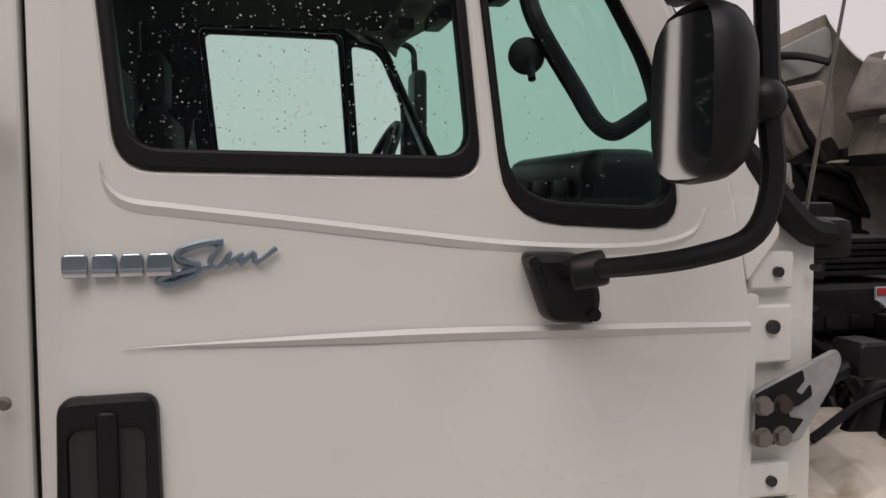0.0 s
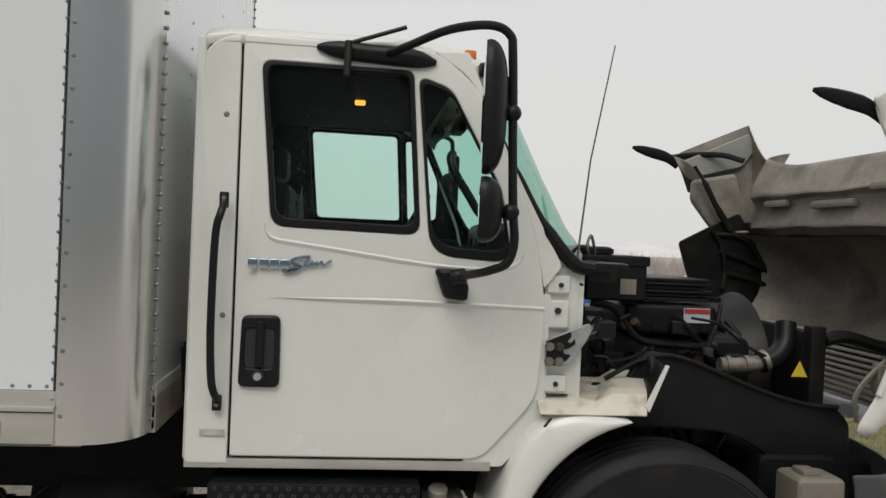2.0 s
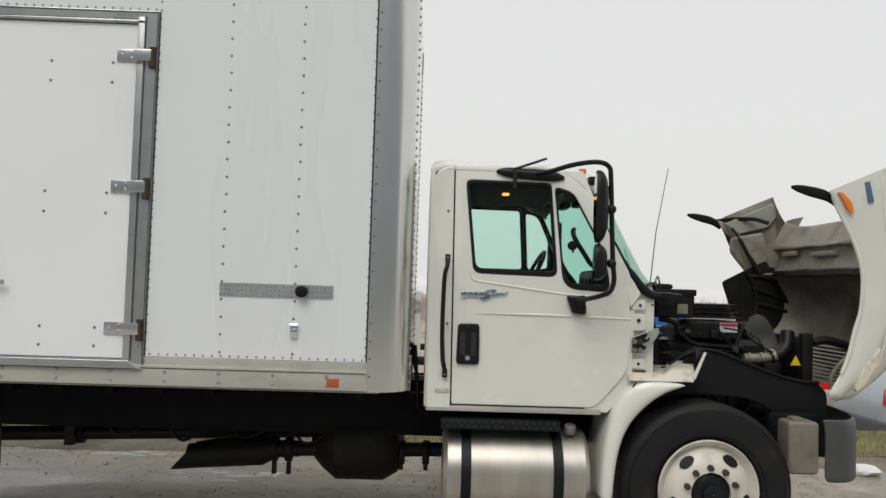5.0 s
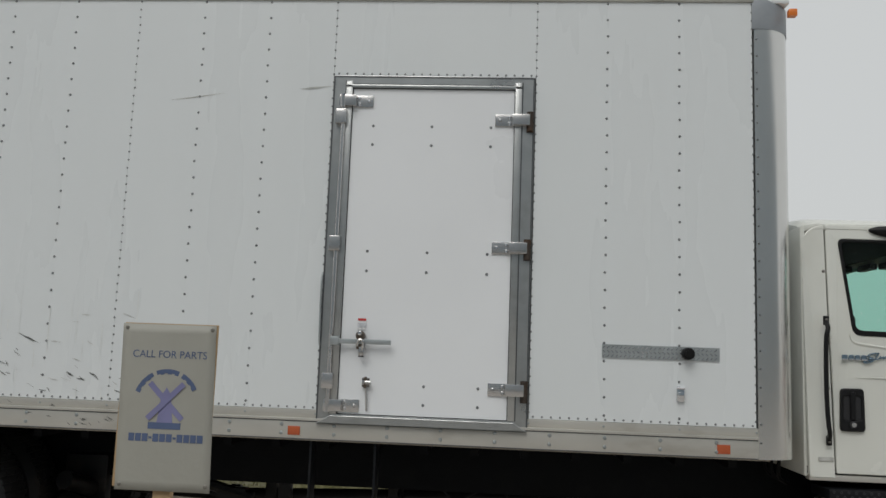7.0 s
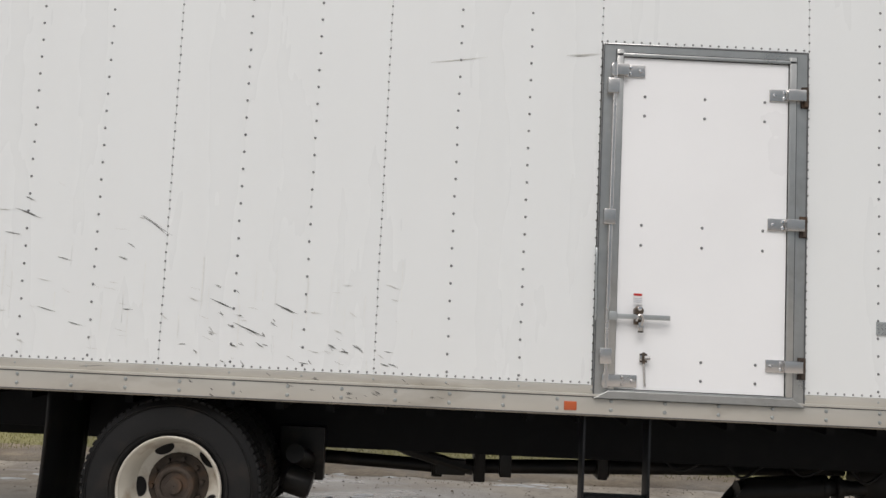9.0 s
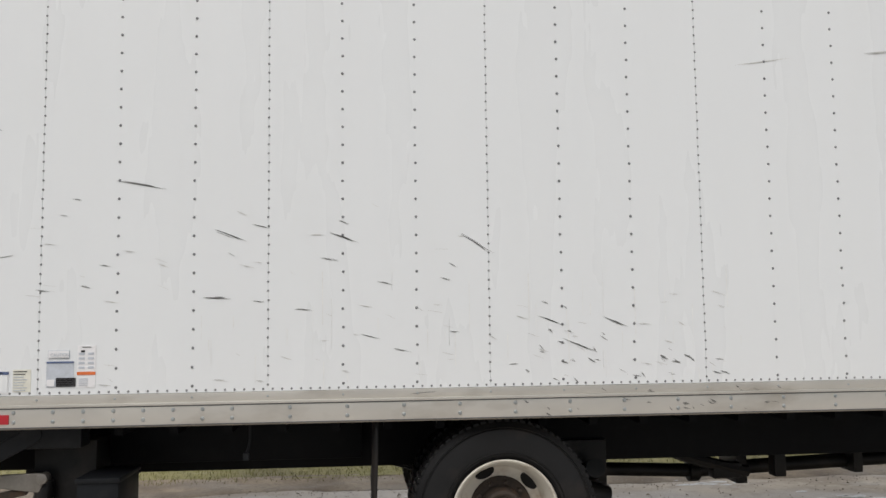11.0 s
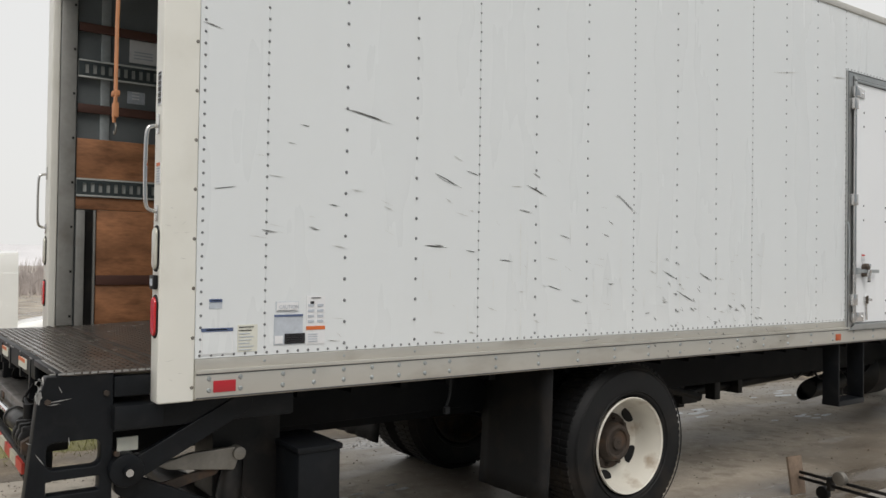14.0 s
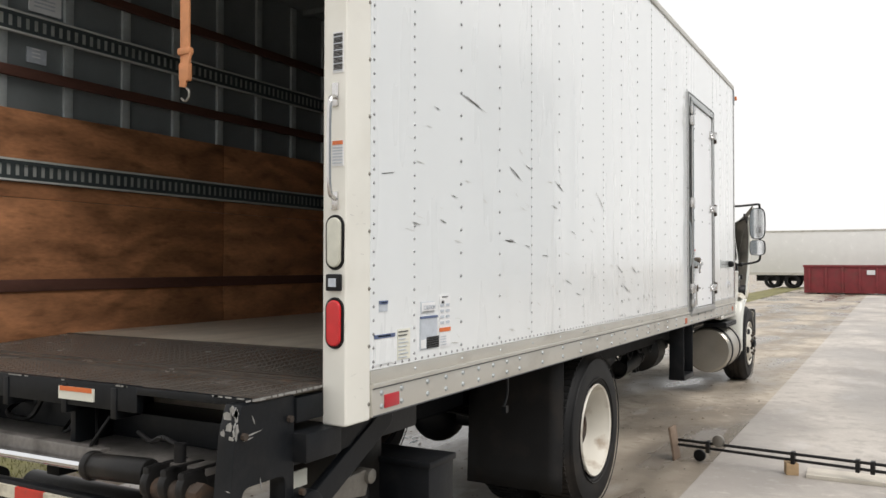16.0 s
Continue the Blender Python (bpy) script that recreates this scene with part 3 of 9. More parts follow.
# bottom rail: an upper flat band, a ridge and a thicker lower band, broken by the door sill
bm = bmesh.new()
box(bm, -8.51, -0.79, SIDE - 0.012, SIDE + 0.035, BELLY, 1.222, 0.004)
box(bm, -8.51, -0.79, SIDE - 0.020, SIDE + 0.01, 1.216, 1.232, 0.004)
rail = part("bottom_rail", bm, "aluminium", truck, "dirty aluminium bottom rail with a raised ridge")

# thin dark strips painted as the shadow lines under the ridge and lower edge
for z0, z1, y in ((1.2105, 1.2155, 0.0135), (1.1105, 1.1155, 0.0135)):
    bm = bmesh.new()
    box(bm, -8.505, -0.795, SIDE - y, SIDE - 0.008, z0, z1)
    part("rail_groove", bm, M["dark_line"], rail)
for a, b in ((-8.51, -3.285), (-2.07, -0.79)):
    bm = bmesh.new()
    box(bm, a, b, SIDE - 0.006, SIDE + 0.03, 1.232, RAIL_TOP - 0.002, 0.002)
    part("rail_band", bm, "aluminium", rail)

# rivets
bm = bmesh.new()
for x, dense in seam_ribs():
    z = RAIL_TOP + 0.035
    while z < TOP - 0.01:
        if not (-3.29 < x < -2.063 and z < 3.3):
            dome(bm, x + random.uniform(-0.002, 0.002), SIDE, z, 0.0085 if not dense else 0.0068)
        z += 0.0508 if dense else 0.1016
x = -8.49
while x < -0.8:
    if not -3.3 < x < -2.06:
        dome(bm, x, SIDE, RAIL_TOP + 0.012, 0.0068)
    x += 0.0508
z = RAIL_TOP + 0.03
while z < TOP:
    dome(bm, -8.487, SIDE, z, 0.0068)
    z += 0.0508
x = -3.26
while x < -2.07:
    dome(bm, x, SIDE, 3.30, 0.007)
    x += 0.0508
rv = part("rivets", bm, "rivet", truck, "rows of dull rivet heads")
rv["kind"] = "stuff"
bm = bmesh.new()
x = -8.42
while x < -0.8:
    step = 0.155 if x < -7.2 else 0.308
    if not -8.5 < x < -8.2:
        dome(bm, x, SIDE - 0.012, 1.193, 0.0115, 8, 0.6)
        dome(bm, x, SIDE - 0.012, 1.143, 0.0115, 8, 0.6)
    x += step
for x in (-8.45, -8.31):
    dome(bm, x, SIDE - 0.012, 1.193, 0.0115, 8, 0.6)
    dome(bm, x, SIDE - 0.012, 1.143, 0.0115, 8, 0.6)
for x, d in seam_ribs():
    dome(bm, x, SIDE - 0.006, 1.255, 0.007)
rb = part("rail_bolts", bm, "galv", truck, "pairs of bright round bolt heads")
rb["kind"] = "stuff"
for x, mat in ((-8.382, "red_mark"), (-3.409, "amber_mark"), (-0.982, "amber_mark")):
    bm = bmesh.new()
    w = 0.05 if x < -8 else 0.036
    box(bm, x - w, x + w, SIDE - 0.018, SIDE - 0.010, 1.133, 1.183, 0.003)
    part("side_reflector", bm, mat, truck, "small rectangular reflector")

# rear corner posts
for y0, y1, nm in ((SIDE - 0.004, SIDE + 0.10, "rear_post"), (FAR - 0.10, FAR + 0.06, "rear_post")):
    bm = bmesh.new()
    box(bm, REAR, -8.51 if y0 < MID else -8.615, y0, y1, 1.10, TOP + 0.03, 0.012, 3)
    if y0 > MID:
        box(bm, -8.612, -8.51, FAR - 0.05, y1, 1.10, TOP + 0.03, 0.004)
    part(nm, bm, "post_white", truck, "cream-white painted rear corner post")
bm = bmesh.new()
box(bm, REAR, -8.51, SIDE + 0.10, FAR - 0.10, 3.55, TOP + 0.03, 0.01)
part("rear_header", bm, "post_white", truck)

# door frame and side door
fr = plate("door_frame", [rect(-3.285, -2.07, 1.205, 3.285), rect(-3.165, -2.185, 1.262, 3.205)], SIDE - 0.016, 0.06, "frame_metal", truck,
           "dull aluminium side door frame", 0.004)
bm = bmesh.new()
for x0, x1, z0, z1 in ((-3.205, -3.165, 1.262, 3.245), (-2.185, -2.145, 1.262, 3.245), (-3.205, -2.145, 3.205, 3.225), (-3.205, -2.145, 1.24, 1.262)):
    box(bm, x0, x1, SIDE - 0.028, SIDE - 0.012, z0, z1, 0.004)
part("frame_lip", bm, "frame_metal", fr)
plate("door_gasket", [rect(-3.168, -2.182, 1.259, 3.208), rect(-3.1615, -2.1885, 1.2655, 3.2015)], SIDE - 0.0145, 0.004, "gasket", fr, "dark rubber door seal")
# thin raised dark strips along the frame's edges
for x0, x1, z0, z1 in ((-3.212, -3.206, 1.262, 3.25), (-2.144, -2.138, 1.262, 3.25), (-3.212, -2.138, 3.226, 3.232), (-3.284, -3.276, 1.21, 3.28), (-2.079, -2.071, 1.21, 3.28), (-3.276, -2.079, 3.272, 3.28)):
    bm = bmesh.new()
    box(bm, x0, x1, SIDE - 0.0185, SIDE - 0.014, z0, z1)
    part("frame_groove", bm, M["dark_line"], fr)
plate("frame_sill", [rounded([(-3.282, 1.207), (-2.073, 1.207), (-2.15, 1.254), (-3.20, 1.254)], 0.002)], SIDE - 0.034, 0.016, "frame_metal", fr, "stained aluminium door sill", 0.003)
door = plate("side_door", [rect(-3.163, -2.187, 1.264, 3.203)], SIDE - 0.012, 0.04, "door_white", truck, "white riveted side cargo door, shut", 0.003)

# chassis
bm = bmesh.new()
for y in (1.83, 2.58):
    box(bm, -8.6, 2.1, y, y + 0.09, 0.71, 1.0, 0.006)
    box(bm, -8.6, -0.55, y, y + 0.09, 1.0, 1.10)
for x in np.arange(-8.5, -0.6, 0.81):
    box(bm, x, x + 0.05, 1.92, 2.58, 0.75, 0.98)
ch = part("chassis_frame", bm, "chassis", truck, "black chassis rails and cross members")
for x in np.arange(-8.5, -0.6, 0.305):
    bm = bmesh.new()
    box(bm, x, x + 0.05, SIDE + 0.30, FAR - 0.30, 1.02, 1.10)
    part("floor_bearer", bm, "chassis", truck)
bm = bmesh.new()
box(bm, -8.62, -0.72, SIDE + 0.02, FAR - 0.02, 1.10, 1.222)
box(bm, -7.93, -0.72, SIDE + 0.045, FAR - 0.048, 1.222, 1.268, 0.004)
box(bm, -0.72, -0.54, SIDE + 0.22, FAR - 0.22, 1.10, 1.225)
part("box_floor", bm, "floor_wood", truck, "worn hardwood load floor")


# wheels
def wheel(x, y, sgn, front, name="wheel"):
    """sgn -1: the outer side faces -y."""
    w = new(name)
    w.parent = truck
    w.matrix_parent_inverse = W[truck].inverted()
    w.location = (x, y, 0.562)
    return w


def build_wheel(front):
    """Meshes of a wheel about its own centre, with the outer face towards -y: tyre, rim, hub, nuts."""
    R, r = 0.52, 0.302
    bm = bmesh.new()
    prof = [(r, 0.02), (0.33, -0.008), (0.40, -0.018), (0.47, -0.008), (0.497, 0.018), (0.512, 0.03), (R, 0.045), *([(R, 0.08), (R - 0.01, 0.083), (R - 0.01, 0.09), (R, 0.093), (R, 0.135), (R - 0.01, 0.138), (R - 0.01, 0.145), (R, 0.148), (R, 0.19), (R - 0.01, 0.193), (R - 0.01, 0.2), (R, 0.203)] if front else []), (R, 0.235), (0.512, 0.25), (0.47, 0.29), (0.40, 0.30), (0.33, 0.285), (r, 0.26)]
    lathe(bm, prof, (0, 0, 0), 72, close=True)
    tyre = bm
    bm = bmesh.new()
    # tread blocks across the shoulders and the middle
    for k in range(72):
        a = 2 * math.pi * k / 72
        m = Matrix.Rotation(-a, 4, "Y")
        if front:
            break
        for y0, y1 in ((0.03, 0.09), (0.19, 0.25)):
            box(bm, R - 0.012, R + 0.0045, y0, y1, -0.014, 0.014, m=m)
        box(bm, R - 0.012, R + 0.006, 0.10, 0.18, -0.016, 0.010, m=m)
    tread = mesh_of(bm, "tread_blocks")
    bm = tyre
    for rr in (0.485, 0.345):
        lathe(bm, [(rr - 0.004, -0.012), (rr, -0.019), (rr + 0.004, -0.012)], (0, 0, 0), 60)
    tyre = mesh_of(bm, "tyre")
    bm = bmesh.new()
    if front:
        prof = [(0.306, -0.005), (0.300, -0.016), (0.290, -0.008), (0.280, 0.02), (0.262, 0.035), (0.245, 0.018), (0.215, -0.022), (0.17, -0.045), (0.12, -0.05), (0.115, 0.02), (0.25, 0.06), (0.285, 0.10), (0.30, 0.2)]
    else:
        prof = [(0.306, -0.005), (0.300, -0.016), (0.290, -0.008), (0.282, 0.02), (0.268, 0.045), (0.262, 0.12), (0.24, 0.165), (0.20, 0.185), (0.12, 0.19), (0.12, 0.21), (0.25, 0.2), (0.30, 0.2)]
    lathe(bm, prof, (0, 0, 0), 60)
    rim = mesh_of(bm, "rim")
    holes = []
    for k in range(5):
        bm = bmesh.new()
        a = 2 * math.pi * (k + 0.25) / 5
        rr, dep = (0.222, -0.019) if front else (0.225, 0.172)
        c = Vector((rr * math.cos(a), dep, rr * math.sin(a)))
        bmesh.ops.create_cone(bm, cap_ends=True, segments=18, radius1=0.038 if front else 0.046, radius2=0.038 if front else 0.046, depth=0.012, matrix=Matrix.Translation(c) @ Matrix.Rotation(-a, 4, "Y") @ Matrix.Rotation(radians(30 if front else -22), 4, "Z") @ Matrix.Rotation(radians(90), 4, "X") @ Matrix.Diagonal((0.8, 1.3, 1, 1)))
        holes.append(("hand_hole", mesh_of(bm, "hand_hole"), "gasket"))
    bm = bmesh.new()
    if front:
        lathe(bm, [(0.118, 0.0), (0.118, -0.03), (0.095, -0.045), (0.06, -0.05), (0.055, -0.085), (0.03, -0.095), (0.003, -0.096)], (0, 0, 0), 28)
        nuts = [(0.150, -0.05)]
    else:
        lathe(bm, [(0.182, 0.195), (0.180, 0.176), (0.172, 0.172), (0.128, 0.170), (0.122, 0.120), (0.112, 0.098), (0.098, 0.092), (0.085, 0.096), (0.08, 0.108), (0.05, 0.108), (0.045, 0.092), (0.004, 0.09)], (0, 0, 0), 28)
        nuts = [(0.150, 0.170)]
    hub = mesh_of(bm, "hub")
    n = 10
    studs = []
    for k in range(n):
        bm = bmesh.new()
        a = 2 * math.pi * (k + 0.5) / n
        rr, dep = nuts[0]
        cyl(bm, (rr * math.cos(a), dep + 0.01, rr * math.sin(a)), (rr * math.cos(a), dep - 0.028, rr * math.sin(a)), 0.021 if front else 0.016, 6, 0.017 if front else 0.013)
        studs.append(("wheel_nut", mesh_of(bm, "wheel_nut"), "rust"))
    return (("tyre", tyre, "rubber"), ("rim", rim, "rim"), *(() if front else (("tread", tread, "rubber"),)), *holes, ("hub", hub, "rust" if not front else "black_steel"), *studs)


KIT = {True: build_wheel(True), False: build_wheel(False)}
FRONT_AXLE, REAR_AXLE = 1.26, -5.69
INNER_RIM = KIT[False][1][1].copy()
INNER_RIM.materials.clear()
INNER_RIM.materials.append(M["rust"])
for x, y, sgn, front in ((FRONT_AXLE, 1.10, 1, True), (FRONT_AXLE, 3.40, -1, True), (REAR_AXLE, 1.045, 1, False), (REAR_AXLE, 1.70, -1, False), (REAR_AXLE, 3.455, -1, False), (REAR_AXLE, 2.80, 1, False)):
    w = wheel(x, y, sgn, front)
    w.rotation_euler = (0, radians(random.uniform(0, 70)), 0) if sgn == 1 else (0, 0, radians(180))
    for nm, me, mat in KIT[front]:
        if y in (1.70, 2.80) and nm in ("rim", "wheel_nut", "hand_hole"):
            if nm != "rim":
                continue
            me = INNER_RIM
        ob = new(nm, me)
        if not me.materials:
            me.materials.append(M[mat])
        ob.parent = w
        if nm == "tread":
            ob["kind"] = "stuff"
bm = bmesh.new()
cyl(bm, (REAR_AXLE, 1.3, 0.562), (REAR_AXLE, 3.2, 0.562), 0.07, 16)
bmesh.ops.create_uvsphere(bm, u_segments=16, v_segments=12, radius=0.2, matrix=Matrix.Translation((REAR_AXLE, MID, 0.562)))
part("rear_axle", bm, "black_steel", truck)
bm = bmesh.new()
cyl(bm, (FRONT_AXLE, 1.3, 0.55), (FRONT_AXLE, 3.2, 0.55), 0.06, 12)
part("front_axle", bm, "black_steel", truck)

# ---- cab ----
CAB = 1.16


def lean(sgn, y0):
    """The cab's side curves in a little towards the roof and the sill."""
    def f(c):
        d = 0.09 * max(0.0, c.z - 1.6) ** 2 + 0.12 * max(0.0, 1.25 - c.z) ** 2
        return Vector((c.x, c.y + sgn * d, c.z))
    return f


WIN = rounded([(-0.178, 1.822), (0.335, 1.812), (0.292, 2.392), (-0.236, 2.398)], [0.05, 0.05, 0.03, 0.04])
QWIN = rounded([(0.372, 1.745), (0.665, 1.728), (0.62, 1.98), (0.43, 2.335), (0.312, 2.375)], [0.09, 0.07, 0.05, 0.04, 0.04])
DOOR_EDGE = [(-0.288, 1.027), (0.585, 1.027), (0.775, 1.25), (0.795, 1.56), (0.745, 1.86), (0.52, 2.36), (0.36, 2.475), (-0.302, 2.487)]
NEAR_WIN, FAR_WIN = WIN, rounded([(-0.145, 1.885), (0.392, 1.885), (0.352, 2.425), (-0.195, 2.43)], 0.03)
FAR_QUARTER = rounded([(0.415, 1.885), (0.60, 1.90), (0.60, 2.15), (0.51, 2.38), (0.378, 2.405)], 0.03)
for y, d, sgn in ((CAB, 0.035, 1), (2 * MID - CAB, 0.035, -1)):
    f = lean(sgn, y)
    WIN = NEAR_WIN if sgn == 1 else FAR_WIN
    QW = QWIN if sgn == 1 else FAR_QUARTER
    shift = y if sgn == 1 else y - d
    dr = plate("cab_door", [rounded(DOOR_EDGE, [0.01, 0.05, 0.06, 0.08, 0.3, 0.15, 0.06, 0.02]), WIN, QW], shift, d, "cab_white", truck,
               "cream-white cab door with a body crease", 0.006, f)
    pl = plate("cab_rear_pillar", [rounded([(-0.44, 1.0), (-0.296, 1.0), (-0.310, 2.487), (-0.40, 2.46), (-0.45, 2.38)], [0.02, 0.0, 0.02, 0.05, 0.06])], shift - 0.001 * sgn, d, "cab_white", truck, "", 0.006, f)
    for nm, w, inset in (("window_seal", WIN, 0.030 if sgn == 1 else 0.02), ("quarter_seal", QW, 0.033 if sgn == 1 else 0.02)):
        cx, cz = sum(p[0] for p in w) / len(w), sum(p[1] for p in w) / len(w)
        side = inset * 0.6 if sgn == 1 else inset
        inner = [(cx + (a - cx) * (1 - side / 0.27), cz + (b - cz) * (1 - (inset if b < cz else side) / 0.29)) for a, b in w]
        plate(nm, [w, inner], shift - 0.006 * sgn, d, "gasket", dr, "black rubber window seal", 0.005, f)
        g = plate("window_glass", [[(cx + (a - cx) * 0.97, cz + (b - cz) * 0.97) for a, b in w]], shift + 0.012, 0.004, "glass", dr, "rain-spotted green tinted glass", 0.0, f)
        g.visible_shadow = False
        if sgn == 1:
            rg = random.Random(5 if nm == "window_seal" else 6)
            drops = bmesh.new()
            for k in range(300 if nm == "window_seal" else 50):
                a, b = rg.gauss(cx + 0.03, 0.14), rg.gauss(cz - 0.10, 0.13)
                if abs(a - cx) < 0.24 and abs(b - cz) < 0.25 and (nm == "window_seal" or abs(a - cx) < 0.05):
                    q = f(Vector((a, shift + 0.011, b)))
                    dome(drops, q.x, q.y, q.z, rg.choice((0.0008, 0.0011, 0.0011, 0.0016)), 5, 0.6)
            w = part("raindrops", drops, "droplet", dr, "fine raindrops on the glass")
            w["kind"] = "stuff"
    # lining on the inside of the door and the rear pillar, in the dimmed colour
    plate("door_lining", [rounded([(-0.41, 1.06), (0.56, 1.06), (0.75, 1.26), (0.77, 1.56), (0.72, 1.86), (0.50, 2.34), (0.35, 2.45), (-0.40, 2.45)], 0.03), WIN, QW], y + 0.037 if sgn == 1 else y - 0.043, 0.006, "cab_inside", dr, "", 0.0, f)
    if sgn == 1:
        near_door = dr

# roof with a crowned section, back, floor
def cab_roof():
    bm = bmesh.new()
    far_y = 2 * MID
    sec = [(1.225, 2.455), (1.235, 2.49), (1.28, 2.52), (1.40, 2.545), (1.7, 2.565), (MID, 2.575)]
    sec = sec + [(far_y - y, z) for y, z in sec[-2::-1]]
    rows = []
    for x, dz, dy in ((-0.455, -0.10, 0.0), (-0.45, -0.04, 0.0), (-0.42, -0.01, 0.0), (-0.35, 0.0, 0.0), (0.30, -0.002, 0.0), (0.42, -0.02, 0.02), (0.50, -0.06, 0.04), (0.56, -0.12, 0.06)):
        rows.append([bm.verts.new((x + (0.28 * max(0, x - 0.1) / 0.46 * math.sin(math.pi * (y - 1.225) / 2.05) ** 0.8 if 1.226 < y < 3.274 else x * 0), MID + (y - MID) * (1 - dy), z + dz)) for y, z in sec])
    for a, b in zip(rows, rows[1:]):
        for k in range(len(sec) - 1):
            bm.faces.new((a[k], b[k], b[k + 1], a[k + 1]))
    ob = part("cab_roof", bm, "cab_white", truck)
    s = ob.modifiers.new("thick", "SOLIDIFY")
    s.thickness, s.offset = 0.02, -1
    return ob


roof = cab_roof()
bm = bmesh.new()
box(bm, -0.455, -0.425, CAB + 0.05, 2 * MID - CAB - 0.05, 1.0, 2.47, 0.012)
part("cab_back", bm, "cab_white", truck)
bm = bmesh.new()
box(bm, -0.42, -0.40, CAB + 0.13, 2 * MID - CAB - 0.13, 1.06, 2.44)
box(bm, -0.40, 0.50, CAB + 0.13, 2 * MID - CAB - 0.13, 2.435, 2.45)
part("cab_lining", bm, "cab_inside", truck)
for s, y0 in ((1, CAB), (-1, 2 * MID - CAB)):
    bm = bmesh.new()
    ya, yb = sorted((y0 + s * 0.040, y0 + s * 0.055))
    box(bm, -0.29, 0.72, ya, yb, 1.06, 1.78)
    part("door_trim", bm, "cab_inside", truck)
bm = bmesh.new()
box(bm, -0.44, 0.80, CAB + 0.05, 2 * MID - CAB - 0.05, 1.0, 1.06)
part("cab_floor", bm, "cab_inside", truck)
bm = bmesh.new()
box(bm, -0.44, 0.62, CAB + 0.01, CAB + 0.08, 0.985, 1.018, 0.004)
part("sill_strip", bm, "aluminium", truck, "dull metal sill strip under the door")
# windscreen, its black surround and the pillars
bm = bmesh.new()
n = 8
rows = []
for x, z, e in ((0.49, 2.43, 0.10), (0.66, 2.08, 0.06), (0.775, 1.87, 0.045), (0.885, 1.735, 0.03)):
    rows.append([bm.verts.new((x + 0.30 * math.sin(math.pi * k / n) ** 0.8, CAB + e + (2 * (MID - CAB - e)) * k / n, z)) for k in range(n + 1)])
for a, b in zip(rows, rows[1:]):
    for k in range(n):
        bm.faces.new((a[k], a[k + 1], b[k + 1], b[k]))
g = part("windscreen", bm, "screen_glass", truck, "green tinted windscreen")
g.visible_shadow = False
for s in (1, -1):
    y0 = CAB if s == 1 else 2 * MID - CAB
    bm = bmesh.new()
    tube(bm, smooth_path([(0.49, y0 + 0.09 * s, 2.44), (0.66, y0 + 0.05 * s, 2.08), (0.77, y0 + 0.03 * s, 1.88), (0.885, y0 + 0.02 * s, 1.74), (0.97, y0 + 0.06 * s, 1.715)], 4), [0.012] * 5 + [0.018] * 4 + [0.026] * 8, 8)
    part("windscreen_seal", bm, "gasket", truck)
    # pillar between the quarter window and the windscreen: near painted, far in dimmed lining
    f = lean(s, y0)
    yy = y0 + 0.004 if s == 1 else y0 - 0.034
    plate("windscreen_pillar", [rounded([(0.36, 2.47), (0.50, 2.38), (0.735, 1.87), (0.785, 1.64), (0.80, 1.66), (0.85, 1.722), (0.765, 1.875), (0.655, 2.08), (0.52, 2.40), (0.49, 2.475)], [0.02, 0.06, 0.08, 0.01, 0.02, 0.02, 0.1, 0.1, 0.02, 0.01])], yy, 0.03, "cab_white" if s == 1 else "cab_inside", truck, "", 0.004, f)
bm = bmesh.new()
for k in range(9):
    a = math.pi * (k + 0.5) / 9
    box(bm, 0.46 + 0.30 * math.sin(a) ** 0.8, 0.52 + 0.30 * math.sin(a) ** 0.8, 1.27 + 1.96 * k / 9 - 0.01, 1.27 + 1.96 * (k + 1) / 9 + 0.01, 2.40, 2.45, 0.01)
part("sun_visor", bm, "black_plastic", truck, "black strip above the windscreen")
for y in (1.36, 1.80, MID, 2.70, 3.14):
    bm = bmesh.new()
    xx = 0.43 + 0.24 * math.sin(math.pi * (y - 1.26) / 1.98) ** 0.8
    box(bm, xx, xx + 0.045, y - 0.03, y + 0.03, 2.47 + 0.02 * math.sin(math.pi * (y - 1.26) / 1.98), 2.505 + 0.02 * math.sin(math.pi * (y - 1.26) / 1.98), 0.010, 3)
    part("clearance_lamp", bm, "amber_lens", roof, "amber roof clearance lamp")
# cream inner panels of the firewall, with ribs and bolt holes
bm = bmesh.new()
box(bm, 0.795, 0.815, CAB + 0.03, 2 * MID - CAB - 0.03, 1.02, 1.74, 0.004)
fw = part("firewall", bm, "cab_white", truck)
bm = bmesh.new()
box(bm, 0.815, 0.92, CAB + 0.045, CAB + 0.06, 1.26, 1.74, 0.003)
box(bm, 0.90, 0.945, CAB + 0.05, CAB + 0.12, 1.24, 1.70, 0.006)
hinge_panel = part("hinge_panel", bm, "cab_white", truck, "cream pressed hinge panel with dirty edges")
for z0, z1 in ((1.625, 1.69), (1.50, 1.60), (1.27, 1.33)):
    bm = bmesh.new()
    box(bm, 0.80, 0.885, CAB + 0.020, CAB + 0.05, z0, z1, 0.010, 3)
    part("pressed_pad", bm, "cab_white", hinge_panel)
for x, z, r in ((0.842, 1.563, 0.012), (0.85, 1.655, 0.009), (0.845, 1.30, 0.009), (0.925, 1.66, 0.006)):
    bm = bmesh.new()
    cyl(bm, (x, CAB + 0.012, z), (x, CAB + 0.03, z), r, 12)
    part("bolt_hole", bm, "black_print", hinge_panel)
